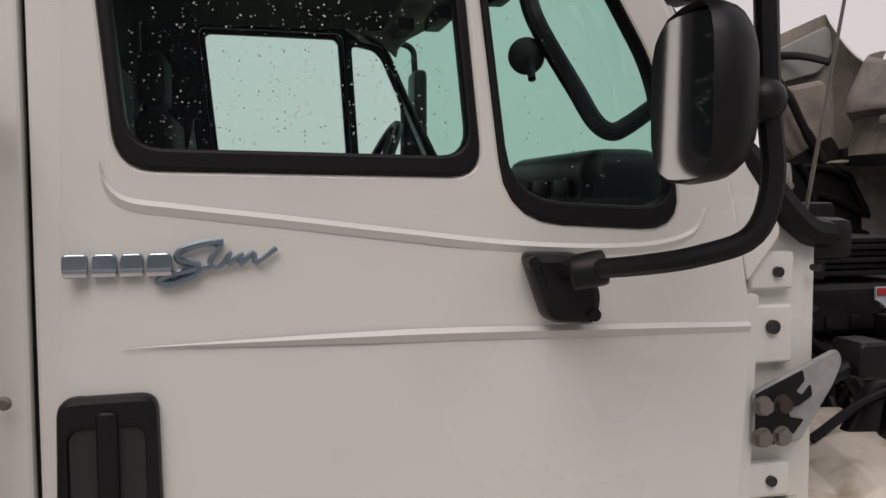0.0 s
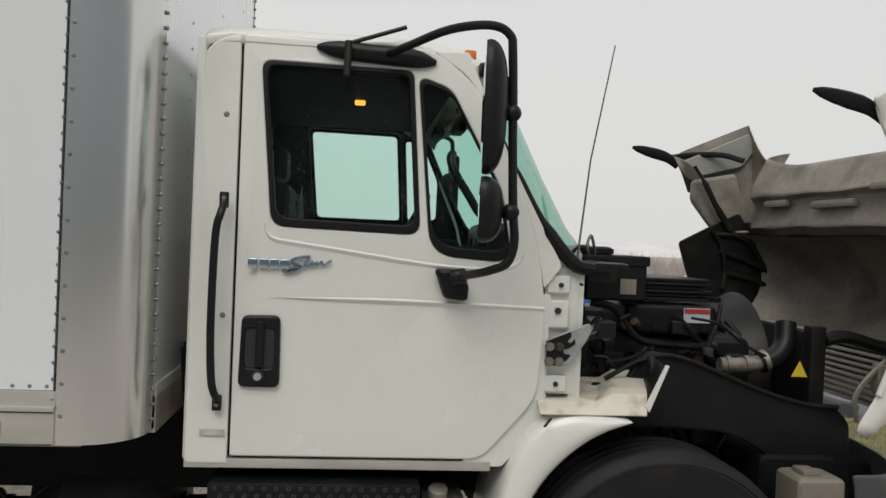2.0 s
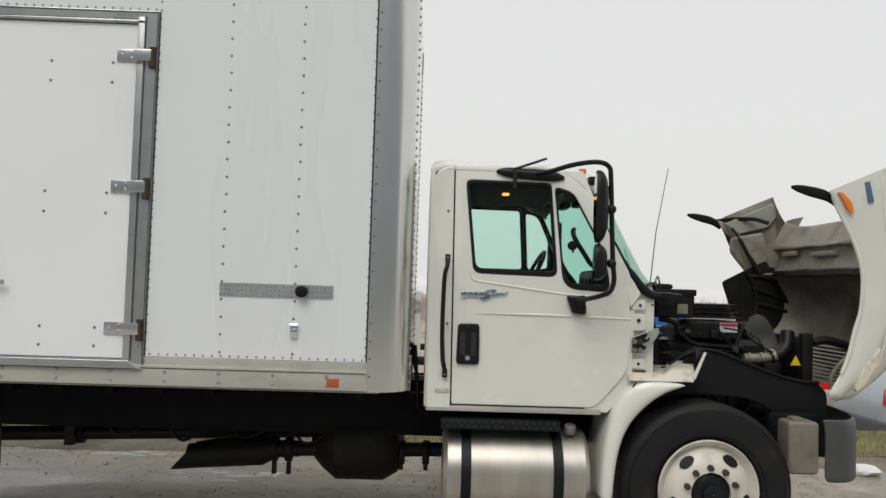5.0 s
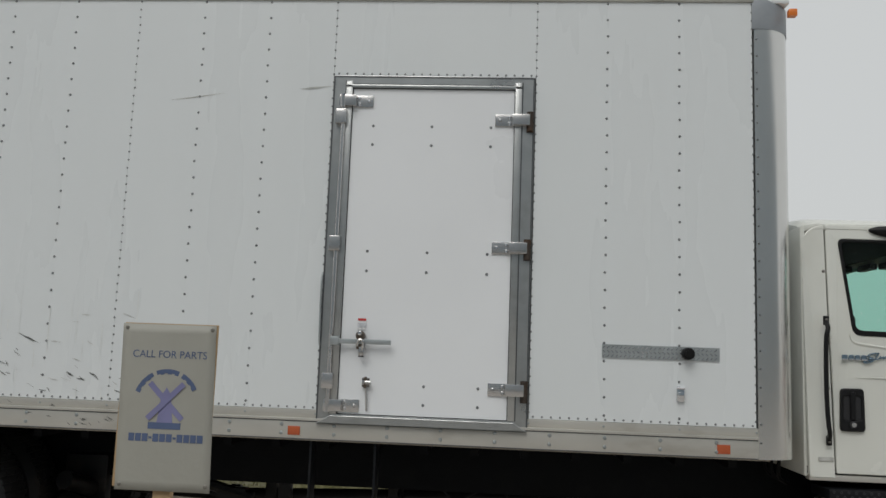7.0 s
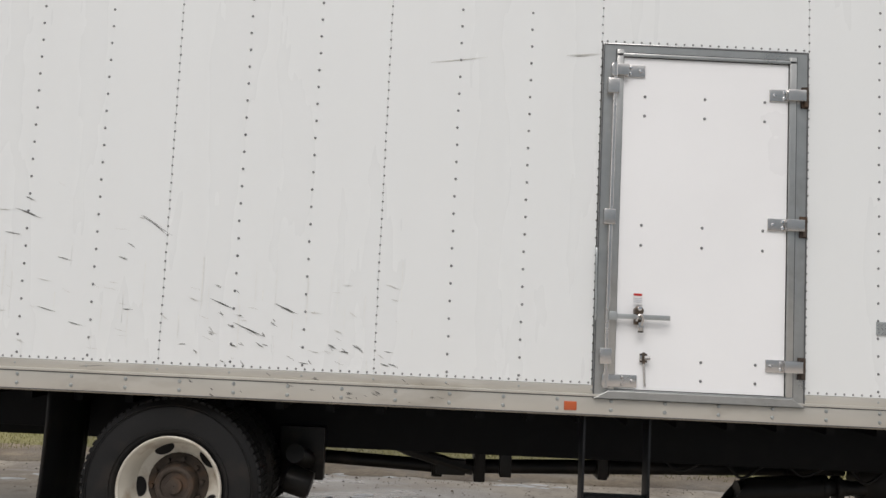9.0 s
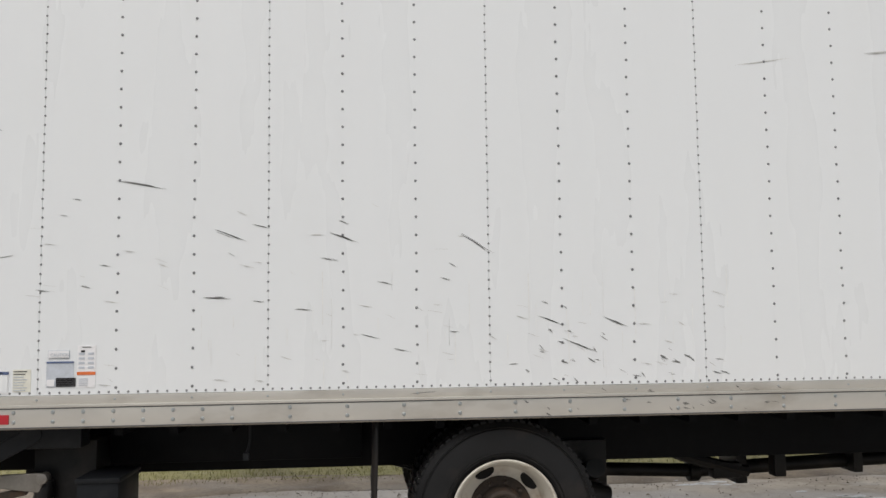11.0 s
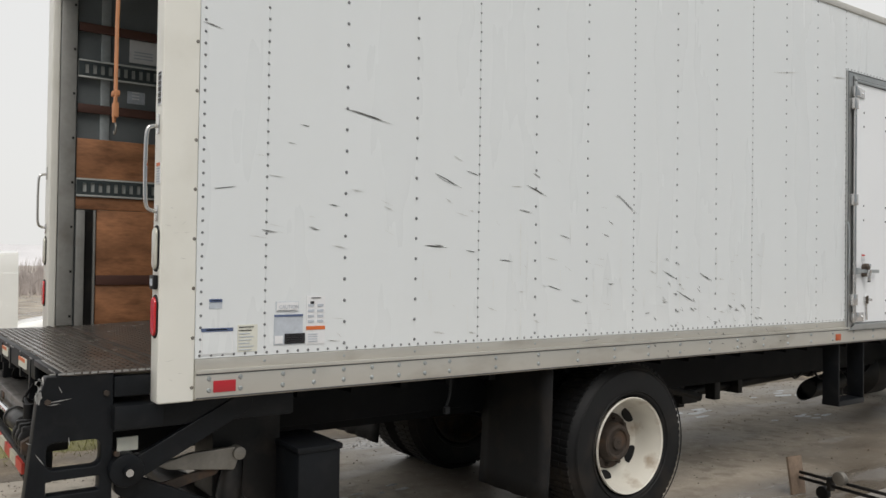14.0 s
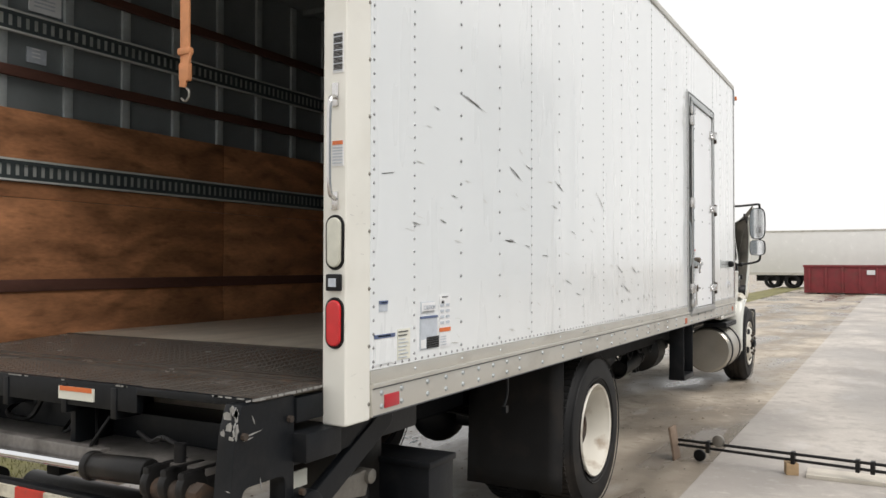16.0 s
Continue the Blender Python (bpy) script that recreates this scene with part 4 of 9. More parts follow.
M["flaking"] = material("weathered_grey_steel", (0.34, 0.36, 0.35), 0.5, 0.2, vary=0.25, scale=14, fine=80, bump=0.1, dirt=(0.10, 0.10, 0.095), dirt_amount=0.5, dirt_scale=20)
pts = [(0.80, 1.364), (0.80, 1.458), (0.958, 1.524), (0.968, 1.502), (0.95, 1.462), (0.888, 1.369)]
hb = plate("hinge_bracket", [rounded(pts, 0.012)], CAB + 0.002, 0.012, M["flaking"], truck, "flaking black painted steel bracket with bolts", 0.003)
plate("old_paint", [rounded([(0.802, 1.368), (0.802, 1.455), (0.845, 1.473), (0.888, 1.491), (0.892, 1.474), (0.876, 1.456), (0.889, 1.449), (0.904, 1.466), (0.907, 1.447), (0.882, 1.432), (0.862, 1.428), (0.866, 1.413), (0.892, 1.408), (0.873, 1.384), (0.848, 1.388), (0.843, 1.370)], 0.003)], CAB - 0.001, 0.004, "black_plastic", hb, "remains of flaked black paint")
for x, z in ((0.813, 1.383), (0.849, 1.383), (0.813, 1.436), (0.849, 1.436)):
    bm = bmesh.new()
    cyl(bm, (x, CAB - 0.014, z), (x, CAB + 0.004, z), 0.014, 6)
    cyl(bm, (x, CAB - 0.004, z), (x, CAB + 0.003, z), 0.017, 14)
    part("bolt", bm, "rust" if x > 0.84 and z > 1.4 else "alloy", hb)
bm = bmesh.new()
box(bm, 0.985, 1.05, CAB - 0.02, CAB + 0.06, 1.47, 1.535, 0.014, 3)
cyl(bm, (0.945, CAB + 0.02, 1.47), (1.0, CAB + 0.02, 1.49), 0.016, 10)
part("hood_stop", bm, "black_plastic", truck, "black rubber hood rest")
bm = bmesh.new()
box(bm, 0.82, 1.06, CAB + 0.10, 2 * MID - CAB - 0.10, 1.70, 1.74, 0.015)
box(bm, 1.0, 1.22, CAB + 0.35, 2 * MID - CAB - 0.35, 1.69, 1.735, 0.02)
for y in (1.3, 1.55):
    box(bm, 0.98, 1.10, y, y + 0.2, 1.66, 1.74, 0.02)
cw = part("cowl", bm, "black_plastic", truck)
bm = bmesh.new()
tube(bm, smooth_path([(1.0, 1.36, 1.76), (0.985, 1.34, 1.80), (1.01, 1.38, 1.84), (1.03, 1.40, 1.80), (1.04, 1.42, 1.77)], 4), 0.006, 6)
tube(bm, [(0.99, 1.34, 1.80), (1.03, 1.9, 1.79)], 0.007, 6)
part("wiper", bm, "alloy", cw, "wet windscreen wiper arm")
bm = bmesh.new()
tube(bm, [(0.905, 1.19, 1.73), (0.92, 1.12, 2.1), (0.943, 0.97, 2.47)], [0.004, 0.003, 0.0022], 6)
part("antenna", bm, "alloy", cw, "thin whip antenna")

# near door: creases, handle, badge, screws
def ridge(pts, w, h, mat, name, taper=True):
    """A raised body crease along points on the door, thin at its start."""
    bm = bmesh.new()
    f = lean(1, CAB)
    rows = []
    p = smooth_path([(x, CAB, z) for x, z in pts], 6)
    for i, q in enumerate(p):
        t = max(0.02, min(1.0, i / (0.45 * len(p)))) if taper else 1.0
        y = f(Vector((q.x, CAB, q.z))).y
        rows.append([bm.verts.new((q.x, y + 0.001, q.z + w * 0.55 * t)), bm.verts.new((q.x, y - h * t, q.z)), bm.verts.new((q.x, y + 0.001, q.z - w * 0.9 * t))])
    for a, b in zip(rows, rows[1:]):
        for k in range(2):
            bm.faces.new((a[k], b[k], b[k + 1], a[k + 1]))
    return part(name, bm, mat, near_door)


ridge([(-0.20, 1.83), (-0.192, 1.80), (-0.165, 1.778), (-0.10, 1.768), (0.05, 1.750), (0.20, 1.731), (0.40, 1.708), (0.58, 1.703), (0.675, 1.72), (0.705, 1.76)], 0.013, 0.0045, "cab_white", "body_crease", False)
ridge([(-0.18, 1.577), (0.0, 1.579), (0.25, 1.580), (0.5, 1.576), (0.787, 1.570)], 0.014, 0.006, "cab_white", "body_crease")

hd = plate("door_handle", [rounded([(-0.268, 1.268), (-0.128, 1.268), (-0.132, 1.515), (-0.262, 1.513)], 0.025), rounded(rect(-0.248, -0.150, 1.335, 1.47), 0.02)], CAB - 0.014, 0.03, "black_plastic", near_door, "black recessed door handle with a keyhole", 0.008)
bm = bmesh.new()
box(bm, -0.25, -0.148, CAB - 0.006, CAB - 0.002, 1.33, 1.475)
part("handle_recess", bm, "black_print", hd)
bm = bmesh.new()
box(bm, -0.212, -0.184, CAB - 0.022, CAB + 0.0, 1.335, 1.495, 0.008, 3)
part("handle_grip", bm, "black_plastic", hd)
bm = bmesh.new()
cyl(bm, (-0.2, CAB - 0.024, 1.308), (-0.2, CAB, 1.308), 0.021, 20)
part("lock_ring", bm, "black_print", hd)
bm = bmesh.new()
cyl(bm, (-0.2, CAB - 0.029, 1.308), (-0.2, CAB - 0.02, 1.308), 0.0135, 16)
part("key_lock", bm, "steel", hd, "bright key lock")

# model badge drawn as plain shapes
bd = plate("badge", [rounded([(-0.250, 1.675), (-0.218, 1.675), (-0.216, 1.708), (-0.250, 1.708)], 0.008)], CAB - 0.008, 0.010, "badge", near_door, "blue-grey chrome model badge", 0.002)
for x0, w in ((-0.213, 0.033), (-0.177, 0.031), (-0.143, 0.034)):
    plate("badge_piece", [rounded([(x0, 1.675), (x0 + w, 1.675), (x0 + w, 1.708), (x0 + 0.002, 1.708)], 0.008)], CAB - 0.008, 0.010, "badge", bd, "", 0.002)
for x0, w in ((-0.249, 0.031), (-0.212, 0.031), (-0.176, 0.029), (-0.142, 0.032)):
    bm = bmesh.new()
    box(bm, x0, x0 + w, CAB - 0.010, CAB - 0.007, 1.677, 1.688, 0.001)
    part("badge_band", bm, "chrome", bd)
bm = bmesh.new()
BY0 = CAB - 0.005
tube(bm, smooth_path([(-0.040, BY0, 1.722), (-0.07, BY0, 1.719), (-0.098, BY0, 1.710), (-0.100, BY0, 1.698), (-0.075, BY0, 1.690), (-0.078, BY0, 1.676), (-0.11, BY0, 1.665), (-0.128, BY0, 1.668), (-0.11, BY0, 1.677), (-0.06, BY0, 1.688)], 5), 0.0052, 6)
part("badge_swirl", bm, "badge", bd)
bm = bmesh.new()
tube(bm, smooth_path([(-0.045, BY0, 1.717), (-0.060, BY0, 1.692), (-0.045, BY0, 1.688), (-0.03, BY0, 1.706), (-0.034, BY0, 1.690), (-0.015, BY0, 1.704), (-0.018, BY0, 1.690), (0.0, BY0, 1.706), (0.004, BY0, 1.692), (0.032, BY0, 1.712)], 4), 0.0040, 6)
part("badge_swirl", bm, "badge", bd)

bm = bmesh.new()
tube(bm, smooth_path([(-0.336, CAB - 0.004, 1.925), (-0.336, CAB - 0.015, 1.89), (-0.34, CAB - 0.045, 1.855), (-0.352, CAB - 0.05, 1.80), (-0.357, CAB - 0.05, 1.65), (-0.357, CAB - 0.05, 1.45), (-0.35, CAB - 0.05, 1.31), (-0.342, CAB - 0.045, 1.26), (-0.334, CAB - 0.015, 1.225), (-0.334, CAB - 0.004, 1.19)], 5), 0.0135, 10)
box(bm, -0.352, -0.320, CAB - 0.016, CAB, 1.875, 1.93, 0.006)
box(bm, -0.350, -0.318, CAB - 0.016, CAB, 1.185, 1.24, 0.006)
gb = part("grab_bar", bm, "black_plastic", truck, "curved dark grey grab bar")
for x, z in ((-0.336, 1.908), (-0.334, 1.207), (-0.341, 2.193), (-0.328, 1.51)):
    bm = bmesh.new()
    dome(bm, x, CAB - (0.016 if z in (1.908, 1.207) else -0.002), z, 0.010, 12, 0.7)
    part("screw", bm, "alloy", truck)
bm = bmesh.new()
box(bm, -0.39, -0.307, CAB + 0.001, CAB + 0.004, 1.098, 1.118)
part("worn_sticker", bm, "faint", truck, "rubbed-off grey sticker")

# near mirrors
arm_path = smooth_path([(0.20, 1.19, 2.44), (0.27, 1.05, 2.445), (0.38, 0.90, 2.465), (0.50, 0.85, 2.475), (0.565, 0.85, 2.45), (0.578, 0.85, 2.38), (0.59, 0.85, 2.10), (0.600, 0.85, 1.90), (0.608, 0.85, 1.80), (0.590, 0.86, 1.735), (0.545, 0.90, 1.708), (0.50, 0.98, 1.690), (0.45, 1.12, 1.672)], 5)
bm = bmesh.new()
tube(bm, arm_path, 0.0145, 10)
arm = part("mirror_arm", bm, "black_plastic", truck, "black tubular mirror arm")
plate("mirror_bracket", [rounded([(0.388, 1.70), (0.425, 1.595), (0.505, 1.588), (0.512, 1.640), (0.478, 1.698)], 0.018)], CAB - 0.045, 0.05, "black_plastic", arm, "", 0.014)
bm = bmesh.new()
cyl(bm, (0.44, CAB - 0.085, 1.672), (0.49, CAB - 0.10, 1.682), 0.026, 14, bevel=0.006)
part("bracket_knuckle", bm, "bay", arm)
for x, z in ((0.40, 1.685), (0.495, 1.605)):
    bm = bmesh.new()
    cyl(bm, (x, CAB - 0.05, z), (x, CAB - 0.03, z), 0.010, 10)
    part("bracket_screw", bm, "bay", arm)
bm = bmesh.new()
tube(bm, smooth_path([(-0.05, 1.215, 2.455), (0.02, 1.215, 2.45), (0.14, 1.215, 2.442), (0.26, 1.215, 2.438), (0.37, 1.215, 2.425)], 4), [0.008, 0.016, 0.022, 0.026, 0.03, 0.033, 0.034, 0.034, 0.034, 0.035, 0.036, 0.037, 0.036, 0.034, 0.030, 0.022, 0.010], 12)
tube(bm, [(0.06, 1.17, 2.47), (0.058, 1.15, 2.345)], 0.013, 10)
tube(bm, [(0.06, 1.20, 2.47), (0.26, 1.22, 2.545)], 0.008, 8)
part("upper_bracket", bm, "black_plastic", arm, "black roof mirror bracket with a cut tube")
for z in (2.205, 1.895):
    bm = bmesh.new()
    bmesh.ops.create_uvsphere(bm, u_segments=14, v_segments=10, radius=0.028, matrix=Matrix.Translation((0.585 if z > 2 else 0.592, 0.85, z)))
    part("arm_clamp", bm, "black_plastic", arm)


def mirror_head(z0, z1, x, tilt, name):
    """A rounded mirror housing, its glass facing the rear."""
    bm = bmesh.new()
    n, mz = 20, 8
    h, w = (z1 - z0) / 2, 0.105
    rings = []
    for i in range(mz + 1):
        a = math.pi / 2 * i / mz
        s, d = math.cos(a) ** 0.6 if i < mz else 0.02, math.sin(a)
        ring = []
        for k in range(n):
            t = 2 * math.pi * k / n
            c, q = math.cos(t), math.sin(t)
            e = 0.55
            ring.append(bm.verts.new((0.06 * d, w * s * math.copysign(abs(c) ** e, c), h * s * math.copysign(abs(q) ** e, q))))
        rings.append(ring)
    for a, b in zip(rings, rings[1:]):
        for k in range(n):
            bm.faces.new((a[k], a[(k + 1) % n], b[(k + 1) % n], b[k]))
    bm.faces.new(rings[-1])
    lip = [bm.verts.new((-0.012, v.co.y * 0.97, v.co.z * 0.985)) for v in rings[0]]
    inn = [bm.verts.new((-0.004, v.co.y * 0.88, v.co.z * 0.94)) for v in rings[0]]
    for k in range(n):
        bm.faces.new((rings[0][(k + 1) % n], rings[0][k], lip[k], lip[(k + 1) % n]))
        bm.faces.new((lip[(k + 1) % n], lip[k], inn[k], inn[(k + 1) % n]))
    pos = Matrix.Translation((x, 0.87, (z0 + z1) / 2)) @ Matrix.Rotation(radians(tilt), 4, "Z")
    bmesh.ops.transform(bm, matrix=pos, verts=bm.verts)
    hd = part(name, bm, "black_plastic", arm, "black plastic mirror housing")
    bm = bmesh.new()
    vs = []
    for k in range(n):
        t = 2 * math.pi * k / n
        c, q = math.cos(t), math.sin(t)
        vs.append(bm.verts.new((-0.005, 0.90 * w * math.copysign(abs(c) ** 0.55, c), 0.955 * h * math.copysign(abs(q) ** 0.55, q))))
    bm.faces.new(vs)
    bmesh.ops.transform(bm, matrix=pos @ Matrix.Translation((0.004, 0, 0)) @ Matrix.Rotation(radians(12), 4, "Z"), verts=bm.verts)
    me = mesh_of(bm, "mirror_glass")
    ob = new("mirror_glass", me)
    me.materials.append(M["mirror"])
    ob.parent = arm
    ob.matrix_parent_inverse = Matrix.Identity(4)
    return hd


mirror_head(2.01, 2.43, 0.51, -9, "mirror_head")
mirror_head(1.795, 2.005, 0.51, -10, "mirror_head")
# far mirror arm
bm = bmesh.new()
tube(bm, [(x + 0.14, 2 * MID - y, z) for x, y, z in arm_path], 0.0145, 8)
part("far_mirror_arm", bm, "black_plastic", truck)
bm = bmesh.new()
box(bm, 0.70, 0.76, 3.56, 3.74, 1.90, 2.35, 0.03, 3)
part("far_mirror_head", bm, "black_plastic", truck)

# raindrops on the near glass
bm = bmesh.new()
rnd = random.Random(4)
for k in range(1000):
    if k < 860:
        x, z = rnd.uniform(-0.16, 0.29), 1.86 + 0.5 * rnd.random() ** 1.3
    else:
        x, z = rnd.uniform(0.37, 0.60), rnd.uniform(1.78, 2.2)
        if x > 0.64 - 0.55 * (z - 1.78):
            continue
    r = rnd.choice((0.0006, 0.0007, 0.0009, 0.0011, 0.0016))
    y = CAB + 0.012 + 0.09 * max(0.0, z - 1.6) ** 2
    dome(bm, x, y, z - r, r, 6, 0.6)
rd = part("rain_spatter", bm, "rain", near_door, "scattered raindrops on the glass")
rd["kind"] = "stuff"

# cab inside: seats, wheel, dash, lamp
def seat(y):
    s = new("seat")
    s.parent, s.matrix_parent_inverse = truck, W[truck].inverted()
    W[s] = Matrix.Identity(4)
    bm = bmesh.new()
    box(bm, -0.30, 0.18, y - 0.25, y + 0.25, 1.35, 1.52, 0.05, 3)
    part("seat_cushion", bm, "seat", s)
    bm = bmesh.new()
    box(bm, -0.36, -0.24, y - 0.24, y + 0.24, 1.50, 2.06, 0.05, 3)
    part("seat_back", bm, "seat", s)
    bm = bmesh.new()
    box(bm, -0.36, -0.27, y - 0.13, y + 0.13, 2.08, 2.26, 0.04, 3)
    part("headrest", bm, "seat", s)
    bm = bmesh.new()
    box(bm, -0.22, 0.1, y - 0.16, y + 0.16, 1.06, 1.36, 0.02)
    part("seat_base", bm, "black_plastic", s)


seat(1.62)
seat(2.88)
bm = bmesh.new()
box(bm, 0.50, 0.82, CAB + 0.08, 2 * MID - CAB - 0.08, 1.45, 1.73, 0.06, 4)
box(bm, 0.44, 0.66, 2.55, 3.2, 1.66, 1.80, 0.05, 4)
part("dashboard", bm, "cab_inside", truck)
bm = bmesh.new()
n = 36
ring = [(0.40 + 0.10 * math.cos(2 * math.pi * k / n), 2.88 + 0.225 * math.sin(2 * math.pi * k / n), 1.84 + 0.20 * math.cos(2 * math.pi * k / n)) for k in range(n)]
tube(bm, ring + [ring[0]], 0.016, 8, False)
for a in (0.3, 2.4, 4.5):
    tube(bm, [(0.42, 2.88, 1.80), (0.40 + 0.10 * math.cos(a), 2.88 + 0.225 * math.sin(a), 1.84 + 0.20 * math.cos(a))], 0.012, 6)
tube(bm, [(0.42, 2.88, 1.80), (0.62, 2.88, 1.62)], 0.035, 10)
part("steering_wheel", bm, "black_plastic", truck)
bm = bmesh.new()
box(bm, 0.08, 0.13, 2.17, 2.23, 2.418, 2.436, 0.008, 3)
part("dome_lamp", bm, "lamp_amber", truck, "lit amber dome lamp in the cab roof")
bm = bmesh.new()
cyl(bm, (0.437, 1.262, 2.012), (0.446, 1.282, 2.012), 0.030, 22, bevel=0.005)
tube(bm, [(0.44, 1.24, 1.97), (0.445, 1.268, 2.01)], 0.007, 6)
part("inner_knob", bm, "black_plastic", truck, "round black mirror back inside the quarter window")
bm = bmesh.new()
tube(bm, smooth_path([(0.452, 1.29, 2.115), (0.442, 1.262, 2.10), (0.445, 1.245, 2.07), (0.465, 1.24, 2.03), (0.515, 1.24, 1.955), (0.548, 1.24, 1.905), (0.578, 1.24, 1.888), (0.61, 1.245, 1.90), (0.66, 1.26, 1.93)], 5), 0.0155, 10)
part("pillar_handle", bm, "black_plastic", truck, "black grab handle along the inner pillar")
bm = bmesh.new()
box(bm, 0.60, 0.76, 1.38, 1.90, 1.72, 1.872, 0.05, 4)
for k in range(3):
    box(bm, 0.592, 0.61, 1.46 + 0.12 * k, 1.55 + 0.12 * k, 1.765, 1.815, 0.004)
part("dash_vent", bm, "black_plastic", truck, "dashboard hump with air vents")
# fuel tank and step
bm = bmesh.new()
lathe(bm, [(0.02, -0.325), (0.26, -0.325), (0.283, -0.30), (0.283, 0.525), (0.26, 0.55), (0.02, 0.55)], (0, 1.36, 0.59), 40, "x", cap=True)
tank = part("fuel_tank", bm, "tank", truck, "scuffed cylindrical aluminium fuel tank")
bm = bmesh.new()
box(bm, -0.35, 0.37, 1.12, 1.40, 0.885, 0.945, 0.008)
cab_step = part("cab_step", bm, "black_steel", truck, "black perforated cab step")
M["dimple"] = material("worn_step_dimples", (0.05, 0.053, 0.058), 0.4, 0.3, vary=0.3, scale=20)
for x in (-0.19, 0.36):
    bm = bmesh.new()
    lathe(bm, [(0.282, -0.03), (0.292, -0.03), (0.292, 0.03), (0.282, 0.03)], (x, 1.36, 0.59), 40, "x", True)
    part("tank_strap", bm, "black_steel", tank)

# hood, tilted forward on its front hinge
def hood():
    """Rows run from the raised rear edge down to the nose; columns from the near wheel arch over the near horn and the middle to the far arch."""
    arch = [(2.018, 2.405), (2.025, 2.395), (2.07, 2.31), (2.19, 2.10), (2.265, 1.90), (2.262, 1.68), (2.225, 1.54), (2.195, 1.40), (2.15, 1.27), (2.06, 1.13)]
    horn = [(2.488, 2.612), (2.49, 2.60), (2.505, 2.45), (2.52, 2.2), (2.518, 1.95), (2.500, 1.72), (2.455, 1.56), (2.385, 1.40), (2.295, 1.25), (2.13, 1.09)]
    bay_y = [1.222] * 10
    nose = [(2.55, 2.295), (2.57, 2.30), (2.72, 2.27), (2.90, 2.12), (2.97, 1.9), (2.98, 1.70), (2.96, 1.52), (2.90, 1.36), (2.78, 1.22), (2.60, 1.09)]
    bm = bmesh.new()
    crease = bm.edges.layers.float.new("crease_edge")
    rows = []
    for (ax, az), (ox, oz), y, (nx, nz) in zip(arch, horn, bay_y, nose):
        def at(t, yy):
            return (ax + (ox - ax) * t, yy, az + (oz - az) * t)
        half = [at(0, 1.20), at(0.3, 1.186), at(0.62, 1.19), at(0.85, 1.19 + (y - 1.19) * 0.35), (ox, y, oz),
                (ox + (nx - ox) * 0.09, y + 0.10, oz + (nz - oz) * 0.45), (ox + (nx - ox) * 0.28, y + 0.22, oz + (nz - oz) * 0.85), (ox + (nx - ox) * 0.55, y + 0.38, nz + 0.004), (ox + (nx - ox) * 0.92, 1.9, nz), (nx + 0.01, MID, nz)]
        half = [(px, py + (0.07 * (2.45 - pz) if py < 1.4 else 0.0), pz) for px, py, pz in half]
        rows.append([bm.verts.new((px + 0.04 * (py - 1.22), py, pz)) for px, py, pz in half + [(px, 2 * MID - py, pz) for px, py, pz in half[-2::-1]]])
    for a, b in zip(rows, rows[1:]):
        for k in range(len(a) - 1):
            bm.faces.new((a[k], a[k + 1], b[k + 1], b[k]))
    for a, b in zip(rows[:4], rows[1:5]):
        for k in (4, len(a) - 5):
            bm.edges.get((a[k], b[k]))[crease] = 0.95
    for k in range(len(rows[0]) - 1):
        bm.edges.get((rows[0][k], rows[0][k + 1]))[crease] = 0.6
    bmesh.ops.recalc_face_normals(bm, faces=bm.faces)
    me = mesh_of(bm, "hood")
    ob = link("hood", me, "cab_white", truck, "white fibreglass hood tilted open with a grimy underside")
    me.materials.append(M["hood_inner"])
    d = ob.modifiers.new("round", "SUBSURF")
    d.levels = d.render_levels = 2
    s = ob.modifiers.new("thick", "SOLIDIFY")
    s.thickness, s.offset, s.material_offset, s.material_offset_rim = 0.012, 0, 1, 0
    return ob


M["stained"] = material("rust_stained_cream", (0.62, 0.585, 0.50), 0.45, vary=0.12, scale=5, fine=50, bump=0.04, dirt=(0.20, 0.11, 0.05), dirt_amount=0.8, dirt_scale=12)
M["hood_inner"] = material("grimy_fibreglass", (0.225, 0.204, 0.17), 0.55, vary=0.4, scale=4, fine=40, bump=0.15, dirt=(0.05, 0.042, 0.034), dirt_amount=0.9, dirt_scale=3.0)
hood_ob = hood()


